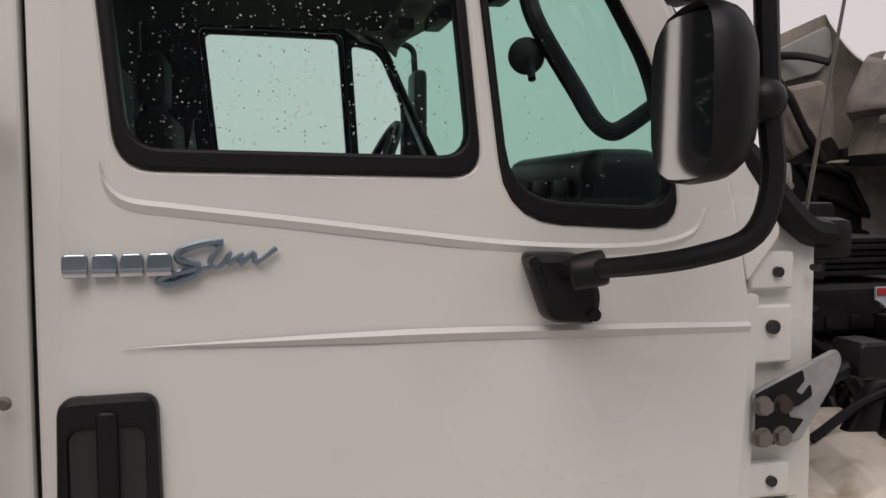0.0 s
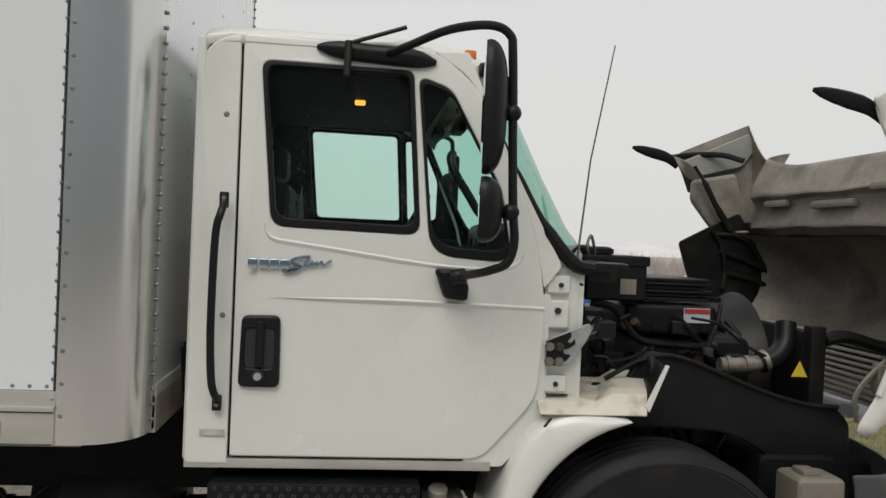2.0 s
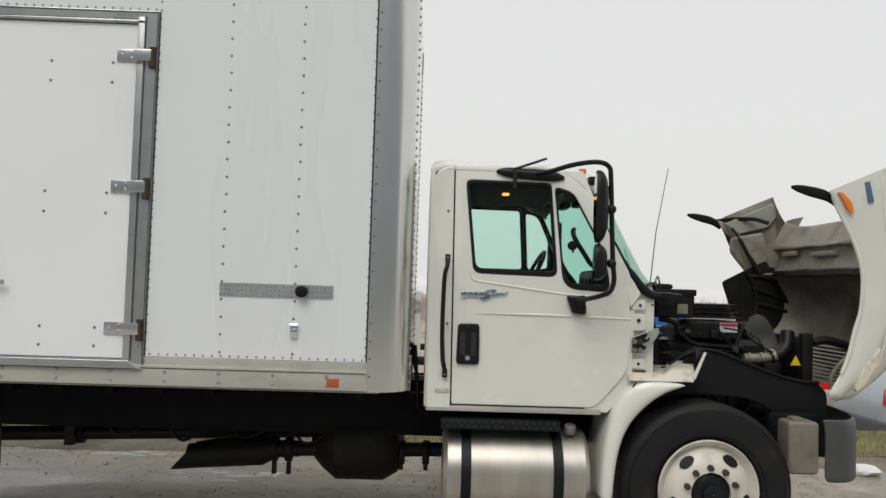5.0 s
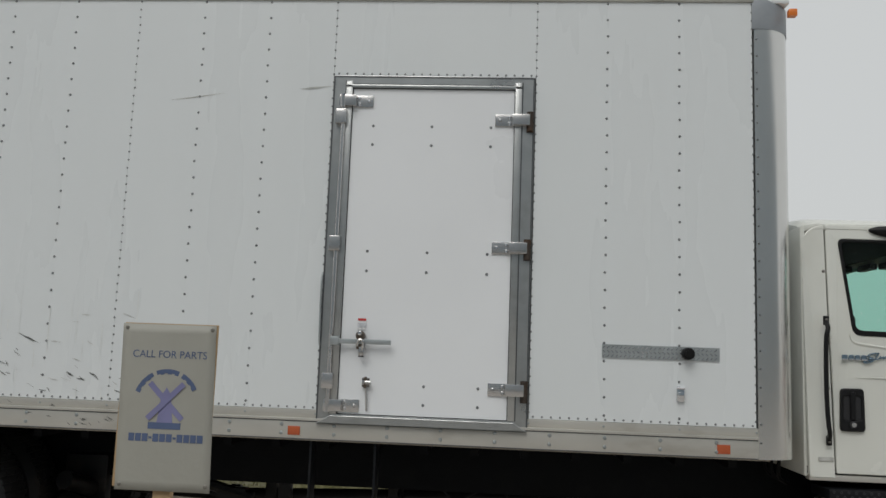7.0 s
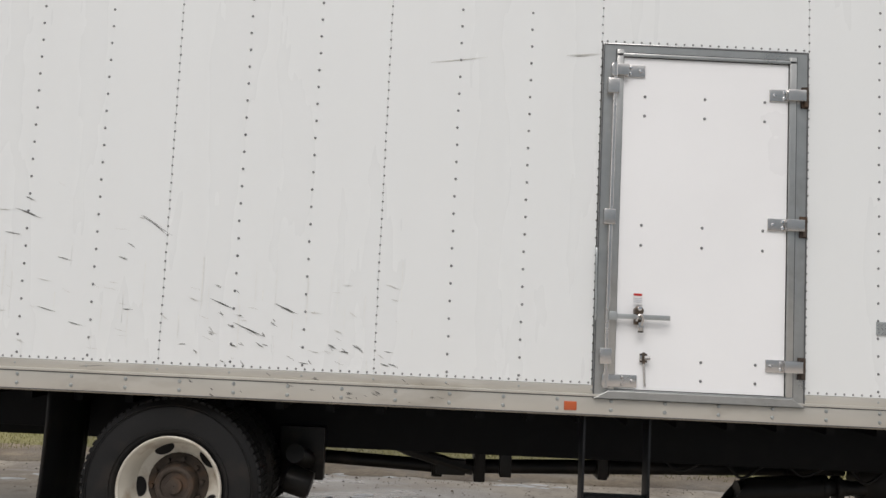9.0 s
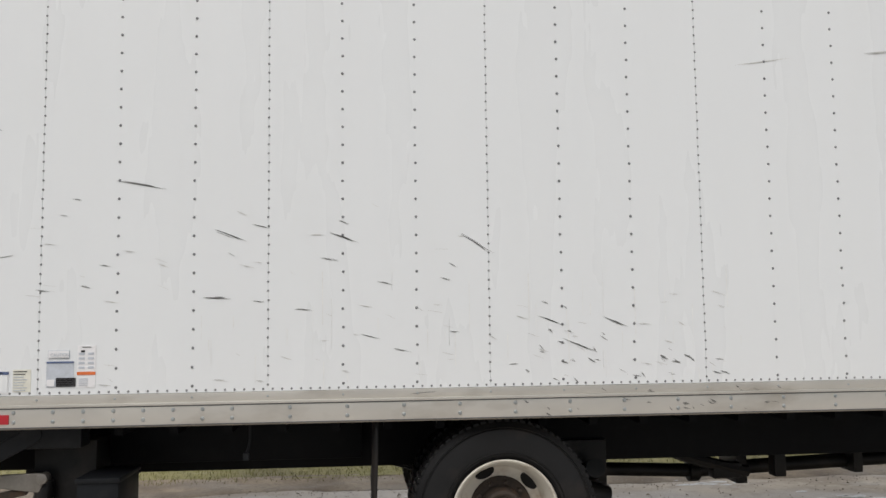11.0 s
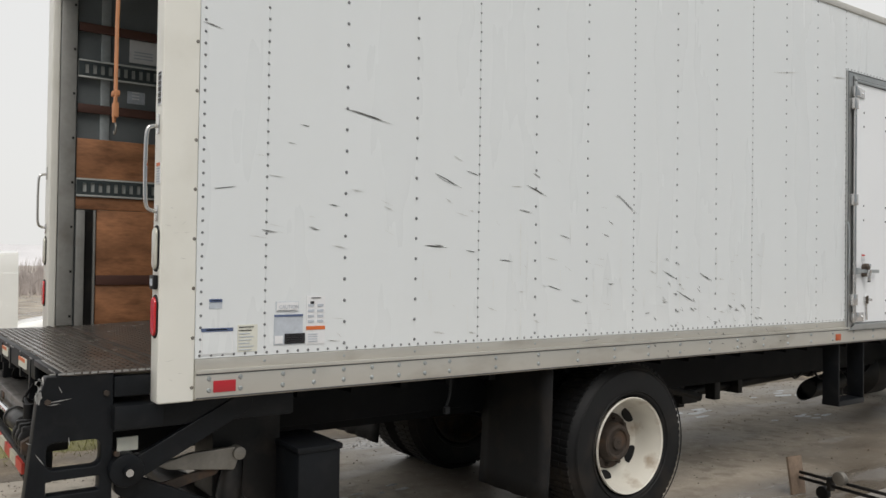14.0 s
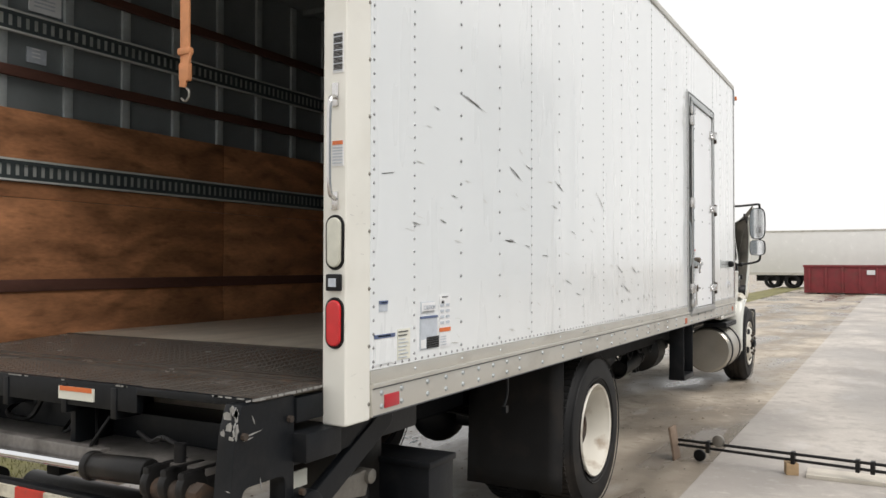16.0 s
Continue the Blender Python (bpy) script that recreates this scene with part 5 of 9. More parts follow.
# moulded inner panel: an upper box section with an overhanging lip, and a deep bowl below it
def inner_panel():
    prof = [(2.555, 2.300), (2.535, 2.295), (2.475, 2.19), (2.435, 2.13), (2.432, 2.118), (2.475, 2.108), (2.482, 2.03), (2.452, 1.955), (2.445, 1.925), (2.62, 1.925), (2.80, 1.88), (2.87, 1.72), (2.86, 1.55), (2.76, 1.42), (2.60, 1.36)]
    ys = [1.50, 1.54, 1.70, 1.86, 2.02, 2.18, 2.34, 2.50, 2.66, 2.82, 2.96, 3.0, 3.08, 3.14]
    bm = bmesh.new()
    rows = []
    for j, y in enumerate(ys):
        end = len(ys) - 1 - j
        out = (0.24, 0.10, 0.0)[end] if end < 3 else 0.0
        row = []
        for i, (x, z) in enumerate(prof):
            w = noise.noise((y * 4.1, i * 0.55, 2.0)) * 0.030 if 1 < i < 8 else noise.noise((y * 1.7, i * 0.3, 5.0)) * 0.02
            if i < 9:
                px, pz = x + out + w, z + (0.012 if 1 < j < 10 and j % 3 == 0 and 3 < i < 7 else 0) + (0.13 * max(0.0, (y - 2.62) / 0.52) ** 2 if i < 4 else 0)
            else:
                bow = 0.64 * ((y - MID) / 0.89) ** 4
                px, pz = x - min(0.35, bow) + w, z
            row.append(bm.verts.new((px, y, pz)))
        rows.append(row)
    for a, b in zip(rows, rows[1:]):
        for k in range(len(prof) - 1):
            bm.faces.new((a[k], a[k + 1], b[k + 1], b[k]))
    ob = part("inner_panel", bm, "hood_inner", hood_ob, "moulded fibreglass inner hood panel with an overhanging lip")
    s = ob.modifiers.new("thick", "SOLIDIFY")
    s.thickness, s.offset = 0.008, 0
    d = ob.modifiers.new("round", "SUBSURF")
    d.levels = d.render_levels = 1


inner_panel()
# underside of the ledge; its shadow is put in as near-black colour
bm = bmesh.new()
rows = []
for j in range(13):
    y = 1.50 + 0.125 * j
    o = 0.02 * noise.noise((y * 4, 1.0, 7.0))
    rows.append([bm.verts.new((px + o, y, pz + 0.5 * o)) for px, pz in ((2.415, 1.945), (2.42, 1.905), (2.52, 1.90), (2.66, 1.905), (2.66, 1.918), (2.44, 1.925))])
for a, b in zip(rows, rows[1:]):
    for k in range(6):
        bm.faces.new((a[k], b[k], b[(k + 1) % 6], a[(k + 1) % 6]))
bm.faces.new(rows[0])
bm.faces.new(rows[-1])
part("panel_lip", bm, "bay", hood_ob, "underside of the panel's lip, coloured black for its shade")
# raised pads on the panel, the fold beside the far wheel arch
for y0, y1, x, z in ((1.62, 1.82, 2.425, 2.13), (2.55, 2.78, 2.425, 2.08), (1.95, 2.3, 2.425, 2.06)):
    bm = bmesh.new()
    box(bm, x, x + 0.05, y0, y1, z - 0.02, z + 0.02, 0.015, 2)
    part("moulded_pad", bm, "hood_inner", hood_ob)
for s in (1, -1):
    yy = MID + s * 0.93
    bm = bmesh.new()
    rows = []
    for t in range(9):
        u = t / 8
        c = Vector((2.07 + 0.40 * u, yy + s * (0.06 - 0.06 * u), 2.37 - 0.10 * u - 0.30 * u * u))
        rows.append([bm.verts.new(c + Vector(o)) for o in ((0, s * 0.06, 0.03), (0.0, -s * 0.005, 0.0), (0.05, s * 0.0, -0.10 - 0.06 * u), (0.12, s * 0.07, -0.20 - 0.05 * u))])
    for a, b in zip(rows, rows[1:]):
        for k in range(3):
            bm.faces.new((a[k], b[k], b[k + 1], a[k + 1]))
    if s > 0:
        ob = part("arch_fold", bm, "hood_inner", hood_ob)
        ob.modifiers.new("thick", "SOLIDIFY").thickness = 0.008
    bm = bmesh.new()
    tube(bm, smooth_path([(2.05, MID + s * 1.035, 2.375), (2.20, MID + s * 1.03, 2.40), (2.36, MID + s * 0.95, 2.40), (2.45, MID + s * 0.85, 2.36)], 5), 0.018, 8, True, 0.6)
    part("edge_seal", bm, "gasket", hood_ob, "black rubber edge seal")

# lip round the near wheel arch, a fold along the side, and the far fender's inner mouldings
bm = bmesh.new()
tube(bm, smooth_path([(2.05, 1.215, 2.375), (2.075, 1.215, 2.31), (2.185, 1.222, 2.10), (2.252, 1.236, 1.90), (2.252, 1.248, 1.68), (2.218, 1.256, 1.54), (2.19, 1.264, 1.40), (2.148, 1.272, 1.27)], 5), 0.013, 8)
part("arch_lip", bm, "cab_white", hood_ob, "rolled lip round the wheel arch")
bm = bmesh.new()
tube(bm, smooth_path([(2.330, 1.184, 2.52), (2.369, 1.197, 2.25), (2.42, 1.228, 1.87), (2.42, 1.258, 1.54), (2.372, 1.266, 1.32)], 6), 0.0045, 6)
part("side_fold", bm, "cab_white", hood_ob)
# light coming through the fibreglass is painted as a paler grey plate
M["fibre"] = material("backlit_look_fibreglass", (0.30, 0.31, 0.28), 0.5, vary=0.18, scale=5, fine=40, bump=0.05, dirt=(0.12, 0.10, 0.08), dirt_amount=0.6, dirt_scale=5)
plate("fender_moulding", [rounded([(2.105, 2.22), (2.38, 2.275), (2.435, 2.05), (2.36, 1.90), (2.235, 1.935), (2.10, 2.10)], 0.03)], 3.03, 0.05, "hood_inner", hood_ob, "moulded box on the far inner fender", 0.02)
plate("fender_skin", [rounded([(2.085, 2.335), (2.56, 2.555), (2.60, 2.45), (2.52, 2.34), (2.20, 2.255)], 0.03)], 3.255, 0.02, M["fibre"], hood_ob, "inside of the far fender, coloured pale as if lit through", 0.006)
bm = bmesh.new()
tube(bm, smooth_path([(2.09, 2.98, 2.30), (2.16, 2.98, 2.20), (2.24, 2.98, 2.06), (2.33, 2.98, 1.93)], 5), [0.010] * 5 + [0.018] * 6 + [0.022] * 5, 8)
part("fender_strut", bm, "bay", hood_ob)
# hood fittings
for y in (1.24, 2 * MID - 1.24):
    bm = bmesh.new()
    tube(bm, smooth_path([(2.10, y, 2.33), (2.02, y, 2.375), (1.92, y, 2.40), (1.80, y, 2.425)], 4), [0.030, 0.03, 0.03, 0.03, 0.032, 0.034, 0.034, 0.034, 0.032, 0.03, 0.026, 0.02, 0.008], 8, True, 0.5)
    part("rubber_flap", bm, "gasket", hood_ob, "black rubber hood flap")
plate("side_marker", [rounded([(2.062, 2.395), (2.095, 2.392), (2.15, 2.335), (2.168, 2.275), (2.15, 2.262), (2.122, 2.29), (2.095, 2.345)], 0.012)], 1.172, 0.02, "amber_lens", hood_ob, "amber side marker lamp", 0.005)
bm = bmesh.new()
box(bm, -0.066, 0.066, -0.006, 0.006, -0.017, 0.017, 0.003, m=Matrix.Translation((2.262, 1.183, 2.40)) @ Matrix.Rotation(radians(78), 4, "Y"))
part("maker_plate", bm, "navy_print", hood_ob, "small dark blue emblem plate")
plate("headlamp", [rounded([(2.39, 1.44), (2.385, 1.36), (2.30, 1.21), (2.235, 1.155), (2.225, 1.18), (2.29, 1.33)], 0.015)], 1.255, 0.04, "stained", hood_ob, "yellowed plastic headlamp", 0.008)
# ribbed wheel liner on the far side, and its pale tab
ln = plate("splash_liner", [rounded([(2.02, 1.845), (2.17, 1.925), (2.39, 2.035), (2.46, 1.93), (2.60, 1.76), (2.75, 1.57), (2.70, 1.46), (2.24, 1.42), (2.10, 1.60)], 0.025)], 3.0, 0.015, "bay", hood_ob, "ribbed black liner under the hood", 0.004)
for pts in (((2.24, 1.90), (2.36, 1.90), (2.47, 1.86)), ((2.27, 1.80), (2.42, 1.76), (2.56, 1.70)), ((2.30, 1.68), (2.48, 1.64), (2.66, 1.58)), ((2.22, 1.92), (2.28, 1.84), (2.31, 1.70), (2.30, 1.58)), ((2.44, 1.98), (2.47, 1.86), (2.58, 1.68))):
    bm = bmesh.new()
    tube(bm, smooth_path([(x, 2.99, z) for x, z in pts], 5), 0.016, 8, True)
    part("liner_rib", bm, "bay", ln)
bm = bmesh.new()
box(bm, 2.65, 2.69, 2.96, 2.985, 1.58, 1.67, 0.006, m=None)
part("pale_tab", bm, "beige", ln, "pale plastic tab")
bm = bmesh.new()
tube(bm, smooth_path([(2.12, 1.62, 1.44), (2.22, 1.62, 1.455), (2.36, 1.60, 1.42), (2.44, 1.56, 1.41)], 5), 0.03, 8, True, 1.4)
part("lower_seal", bm, "gasket", hood_ob, "black rubber strip over the grille")
bm = bmesh.new()
box(bm, 2.26, 2.36, 1.44, 1.50, 1.24, 1.37, 0.02, 3)
tube(bm, smooth_path([(2.30, 1.46, 1.38), (2.22, 1.46, 1.30), (2.18, 1.47, 1.22), (2.20, 1.48, 1.12)], 5), 0.012, 6)
part("lamp_back", bm, "beige", hood_ob, "grimy plastic back of the headlamp with its cable")
# grille slats seen under the nose
for k in range(11):
    bm = bmesh.new()
    z = 1.13 + 0.028 * k
    box(bm, 2.44, 2.47, 1.70, 2.80, z, z + 0.014, 0.003)
    part("grille_slat", bm, "aluminium", hood_ob)

# near fender piece left on the cab
def fender():
    inner = [(1.115, 1.180), (1.045, 1.160), (0.965, 1.122), (0.885, 1.062), (0.81, 0.985), (0.755, 0.90), (0.715, 0.78), (0.695, 0.62), (0.69, 0.50)]
    outer = [(1.105, 1.196), (1.02, 1.207), (0.94, 1.214), (0.84, 1.214), (0.725, 1.14), (0.655, 0.96), (0.63, 0.82), (0.61, 0.62), (0.605, 0.50)]
    bm = bmesh.new()
    rows = []
    for (ix, iz), (ox, oz) in zip(inner, outer):
        mx, mz = ix + (ox - ix) * 0.45, iz + (oz - iz) * 0.45
        rows.append([bm.verts.new(p) for p in ((ix + 0.01, 1.16, iz - 0.01), (ix, 1.095, iz), (mx, 1.085, mz), (ox + 0.01, 1.11, oz - 0.005), (ox, 1.16, oz), (ox, 1.60, oz + 0.01))])
    for a, b in zip(rows, rows[1:]):
        for k in range(5):
            bm.faces.new((a[k], b[k], b[k + 1], a[k + 1]))
    ob = part("fender", bm, "cab_white", truck, "white moulded fender with rust-stained top")
    s = ob.modifiers.new("thick", "SOLIDIFY")
    s.thickness = 0.012
    d = ob.modifiers.new("round", "SUBSURF")
    d.levels = d.render_levels = 2
    return ob


fd = fender()
# pressed shelf behind the lip, stepped up towards the front
bm = bmesh.new()
cols = ((0.778, 0.0), (0.88, 0.0), (0.975, 0.0), (1.03, 1.0), (1.10, 1.0), (1.165, 0.9))
prof = ((1.108, 1.207, 0.0), (1.128, 1.222, 0.012), (1.17, 1.243, 0.030), (1.24, 1.249, 0.034), (1.42, 1.256, 0.034), (1.60, 1.26, 0.034))
grid = [[bm.verts.new((x + (0.0 if x < 0.95 else 0.32 * (y - 1.108)), y, z + up * k)) for y, z, up in prof] for x, k in cols]
for a, b in zip(grid, grid[1:]):
    for i in range(5):
        bm.faces.new((a[i], b[i], b[i + 1], a[i + 1]))
bmesh.ops.recalc_face_normals(bm, faces=bm.faces)
shelf = part("fender_ledge", bm, M["stained"], fd, "rust-stained cream ledge with a raised step")
for p in shelf.data.polygons:
    p.use_smooth = False
sd = shelf.modifiers.new("thick", "SOLIDIFY")
sd.thickness = 0.008
bv = shelf.modifiers.new("edge", "BEVEL")
bv.width, bv.segments, bv.limit_method = 0.006, 2, "ANGLE"
plate("fender_fin", [rounded([(1.160, 1.238), (1.176, 1.216), (1.243, 1.384), (1.230, 1.388)], 0.003)], 1.118, 0.010, "cab_white", fd, "", 0.002)
bm = bmesh.new()
q = [bm.verts.new(p) for p in ((1.172, 1.129, 1.225), (1.234, 1.129, 1.38), (1.275, 1.40, 1.385), (1.25, 1.40, 1.24))]
bm.faces.new(q)
wing = part("fender_return", bm, "black_plastic", fd, "dark inner return of the fender")
sd = wing.modifiers.new("thick", "SOLIDIFY")
sd.thickness = 0.006
plate("fender_slot", [rounded([(0.783, 1.168), (0.792, 1.166), (0.815, 1.196), (0.806, 1.2)], 0.003)], 1.078, 0.004, "black_print", fd)
plate("splash_guard", [rounded([(1.06, 1.27), (1.17, 1.25), (1.26, 1.40), (1.40, 1.38), (1.75, 1.255), (1.95, 1.205), (2.06, 1.20), (2.13, 1.13), (2.15, 0.72), (1.90, 0.72), (1.85, 0.95), (1.65, 1.08), (1.26, 1.10), (0.95, 1.05)], [0.02, 0.02, 0.05, 0.05, 0.05, 0.08, 0.03, 0.03, 0.03, 0.03, 0.1, 0.2, 0.3, 0.05])], 1.42, 0.03, "black_plastic", truck, "black moulded splash guard over the wheel", 0.008)

plate("cowl_side", [rounded([(0.50, 1.0), (0.66, 1.0), (0.80, 1.15), (0.815, 1.62), (0.76, 1.62), (0.75, 1.27), (0.56, 1.06)], 0.01)], CAB + 0.016, 0.012, "cab_white", truck, "", 0.002)
bm = bmesh.new()
tube(bm, smooth_path([(1.10, 1.41, 1.285), (1.24, 1.41, 1.36), (1.40, 1.41, 1.375), (1.75, 1.41, 1.25), (1.95, 1.41, 1.20), (2.07, 1.41, 1.195)], 6), 0.010, 8)
part("guard_rim", bm, "gasket", truck)

# engine bay
bm = bmesh.new()
box(bm, 1.0, 1.90, 1.80, 2.70, 0.75, 1.42, 0.06, 3)
eng = part("engine", bm, "bay", truck, "greasy black diesel engine")
for k in range(6):
    bm = bmesh.new()
    box(bm, 1.05 + 0.14 * k, 1.15 + 0.14 * k, 1.74, 1.84, 0.95, 1.35, 0.02)
    part("manifold_runner", bm, "bay", eng)
bm = bmesh.new()
box(bm, 1.30, 1.72, 1.78, 2.15, 1.42, 1.555, 0.035, 3)
part("engine_cover", bm, "bay", eng)
for k in range(5):
    bm = bmesh.new()
    box(bm, 1.34 + 0.075 * k, 1.37 + 0.075 * k, 1.772, 1.79, 1.44, 1.475, 0.006)
    part("cover_lug", bm, "bay", eng)
bm = bmesh.new()
box(bm, 1.56, 1.68, 1.772, 1.778, 1.48, 1.545)
lb = part("warning_label", bm, "grey_print", eng, "red and grey warning label")
bm = bmesh.new()
box(bm, 1.563, 1.677, 1.768, 1.772, 1.524, 1.542)
part("label_band", bm, "red_print", lb)
bm = bmesh.new()
box(bm, 1.09, 1.36, 1.70, 2.0, 1.57, 1.74, 0.02, 3)
box(bm, 1.08, 1.37, 1.69, 2.01, 1.72, 1.765, 0.012, 2)
box(bm, 1.08, 1.22, 1.72, 2.3, 1.76, 1.80, 0.03, 3)
ac = part("air_filter_box", bm, "black_plastic", truck, "black air filter box")
bm = bmesh.new()
box(bm, 1.24, 1.31, 1.693, 1.699, 1.60, 1.665)
part("box_label", bm, "beige", ac)
bm = bmesh.new()
tube(bm, smooth_path([(1.12, 1.72, 1.56), (1.22, 1.70, 1.54), (1.28, 1.70, 1.46), (1.36, 1.70, 1.40), (1.55, 1.70, 1.385), (1.68, 1.72, 1.375), (1.75, 1.74, 1.28)], 5), 0.017, 8)
part("coolant_hose", bm, "gasket", eng)
bm = bmesh.new()
tube(bm, smooth_path([(1.02, 1.60, 1.38), (1.08, 1.62, 1.30), (1.20, 1.64, 1.24), (1.30, 1.66, 1.18), (1.34, 1.7, 1.05)], 5), 0.022, 8)
tube(bm, smooth_path([(1.0, 1.56, 1.45), (1.02, 1.58, 1.30), (1.06, 1.60, 1.18), (1.02, 1.6, 1.0)], 5), 0.018, 8)
tube(bm, smooth_path([(1.05, 1.66, 1.60), (1.10, 1.66, 1.42), (1.18, 1.68, 1.30), (1.24, 1.7, 1.2)], 5), 0.014, 8)
tube(bm, smooth_path([(1.0, 1.5, 1.2), (1.06, 1.52, 1.16), (1.12, 1.55, 1.19), (1.2, 1.6, 1.1)], 5), 0.02, 8)
part("cable_loom", bm, "gasket", eng, "black cables and hoses")
bm = bmesh.new()
box(bm, 1.0, 1.10, 1.62, 1.74, 1.20, 1.50, 0.025, 3)
cyl(bm, (1.04, 1.60, 1.30), (1.04, 1.72, 1.30), 0.05, 16)
part("wiper_motor_box", bm, "bay", eng)
# fan shroud: a curved black band, with the fan behind it
bm = bmesh.new()
n = 30
rows = []
for k in range(n + 1):
    a = radians(-20 + 240 * k / n)
    rows.append([bm.verts.new((1.86 + dx, MID + (0.33 + rr) * math.cos(a), 1.20 + (0.33 + rr) * math.sin(a))) for dx, rr in ((0, 0), (0.10, 0.02), (0.16, 0.06), (0.16, 0.07), (0.10, 0.03), (0, 0.012))])
for a, b in zip(rows, rows[1:]):
    for k in range(6):
        bm.faces.new((a[k], b[k], b[(k + 1) % 6], a[(k + 1) % 6]))
part("fan_shroud", bm, "bay", truck, "black fan shroud")
for k in range(7):
    bm = bmesh.new()
    box(bm, -0.01, 0.01, -0.05, 0.05, 0.06, 0.33, 0.004, m=Matrix.Translation((1.90, MID, 1.24)) @ Matrix.Rotation(2 * math.pi * k / 7, 4, "X") @ Matrix.Rotation(0.5, 4, "Z"))
    part("fan_blade", bm, "bay", truck)
bm = bmesh.new()
tube(bm, smooth_path([(1.68, 1.66, 1.315), (1.76, 1.66, 1.315), (1.84, 1.66, 1.325), (1.88, 1.66, 1.335)], 5), 0.034, 12)
M["pipe"] = material("stained_cast_pipe", (0.22, 0.19, 0.155), 0.45, 0.3, vary=0.35, scale=12, fine=70, bump=0.1, dirt=(0.06, 0.04, 0.025), dirt_amount=0.6, dirt_scale=14)
pipe = part("charge_air_pipe", bm, "pipe", truck, "dull stained alloy charge air pipe")
bm = bmesh.new()
tube(bm, smooth_path([(1.86, 1.66, 1.33), (1.93, 1.66, 1.355), (1.98, 1.68, 1.41), (2.0, 1.71, 1.50)], 5), 0.045, 12)
part("rubber_elbow", bm, "black_plastic", pipe)
for p, q in (((1.705, 1.66, 1.315), (1.725, 1.66, 1.315)), ((1.79, 1.66, 1.318), (1.81, 1.66, 1.32)), ((1.87, 1.66, 1.333), (1.89, 1.66, 1.34))):
    bm = bmesh.new()
    cyl(bm, p, q, 0.041 if p[0] < 1.85 else 0.05, 16)
    part("pipe_clamp", bm, "alloy", pipe)
for k in range(6):
    bm = bmesh.new()
    o = 0.012 * (k % 2)
    box(bm, 1.375 + o, 1.685 - o + 0.01 * (k % 3), 1.80 + o, 2.30, 1.572 + 0.017 * k, 1.586 + 0.017 * k, 0.006)
    part("bellows_fold", bm, "black_plastic", eng)
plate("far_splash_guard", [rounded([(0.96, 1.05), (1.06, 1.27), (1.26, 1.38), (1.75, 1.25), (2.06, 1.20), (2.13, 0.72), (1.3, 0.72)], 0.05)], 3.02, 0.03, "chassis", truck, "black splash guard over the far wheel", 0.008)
bm = bmesh.new()
box(bm, 0.90, 2.02, 2.66, 2.92, 0.80, 1.47, 0.05, 3)
part("engine_side", bm, "bay", eng)
# looms, hoses and small boxes crowded round the engine
rnd = random.Random(21)
for k in range(22):
    x, y, z = rnd.uniform(1.0, 1.75), rnd.uniform(1.50, 1.72), rnd.uniform(1.02, 1.52)
    pts = [(x, y, z)]
    d = Vector((rnd.uniform(-0.1, 0.16), rnd.uniform(-0.03, 0.05), rnd.uniform(-0.12, 0.05)))
    for i in range(3):
        d += Vector((rnd.uniform(-0.08, 0.08), rnd.uniform(-0.03, 0.03), rnd.uniform(-0.10, 0.06)))
        pts.append(tuple(Vector(pts[-1]) + d * 0.7))
    bm = bmesh.new()
    tube(bm, smooth_path(pts, 4), rnd.choice((0.006, 0.009, 0.013, 0.018)), 8)
    part("engine_hose", bm, rnd.choice(("gasket", "bay", "bay", "black_plastic")), eng)
for k in range(26):
    x, y, z = rnd.uniform(0.98, 1.9), rnd.uniform(1.58, 1.76), rnd.uniform(0.98, 1.50)
    w = rnd.uniform(0.015, 0.05)
    bm = bmesh.new()
    if k % 3:
        box(bm, x, x + w, y, y + w, z, z + w * rnd.uniform(0.6, 1.6), w * 0.15)
    else:
        cyl(bm, (x, y, z), (x + rnd.uniform(-0.02, 0.04), y - 0.02, z + rnd.uniform(0.0, 0.05)), w * 0.45, 12, bevel=w * 0.08)
    part("engine_fitting", bm, rnd.choice(("bay", "bay", "black_plastic", "alloy", "rust", "gasket")), eng)
bm = bmesh.new()
box(bm, 2.07, 2.13, 1.62, 2.88, 0.80, 1.47, 0.015)
box(bm, 2.05, 2.12, 1.59, 1.66, 0.80, 1.50, 0.012)
rad = part("radiator", bm, "bay", truck, "black framed radiator")
plate("warning_triangle", [[(1.965, 1.285), (2.035, 1.285), (2.0, 1.352)]], 1.583, 0.004, "yellow", rad, "yellow warning triangle")
M["tank_beige"] = material("grimy_tank_plastic", (0.17, 0.155, 0.125), 0.45, vary=0.2, scale=6, fine=60, bump=0.06, dirt=(0.07, 0.05, 0.035), dirt_amount=0.6, dirt_scale=8)
# bumper and the beige tank beside it
bm = bmesh.new()
rows = []
for y, x in ((1.115, 1.95), (1.112, 2.02), (1.125, 2.09), (1.17, 2.155), (1.30, 2.26), (1.6, 2.34), (MID, 2.38), (2.9, 2.34), (3.2, 2.26), (3.33, 2.155), (3.375, 2.09), (3.388, 2.02), (3.385, 1.95)):
    rows.append([bm.verts.new((x + dx, y, z)) for dx, z in ((0.02, 0.625), (0.015, 0.68), (0.02, 0.85), (0.015, 0.98), (-0.01, 1.005))])
for a, b in zip(rows, rows[1:]):
    for k in range(4):
        bm.faces.new((a[k], b[k], b[k + 1], a[k + 1]))
ob = part("bumper", bm, "bumper_grey", truck, "dark grey moulded wrap-round bumper")
ob.modifiers.new("thick", "SOLIDIFY").thickness = 0.015
d = ob.modifiers.new("round", "SUBSURF")
d.levels = d.render_levels = 1
bm = bmesh.new()
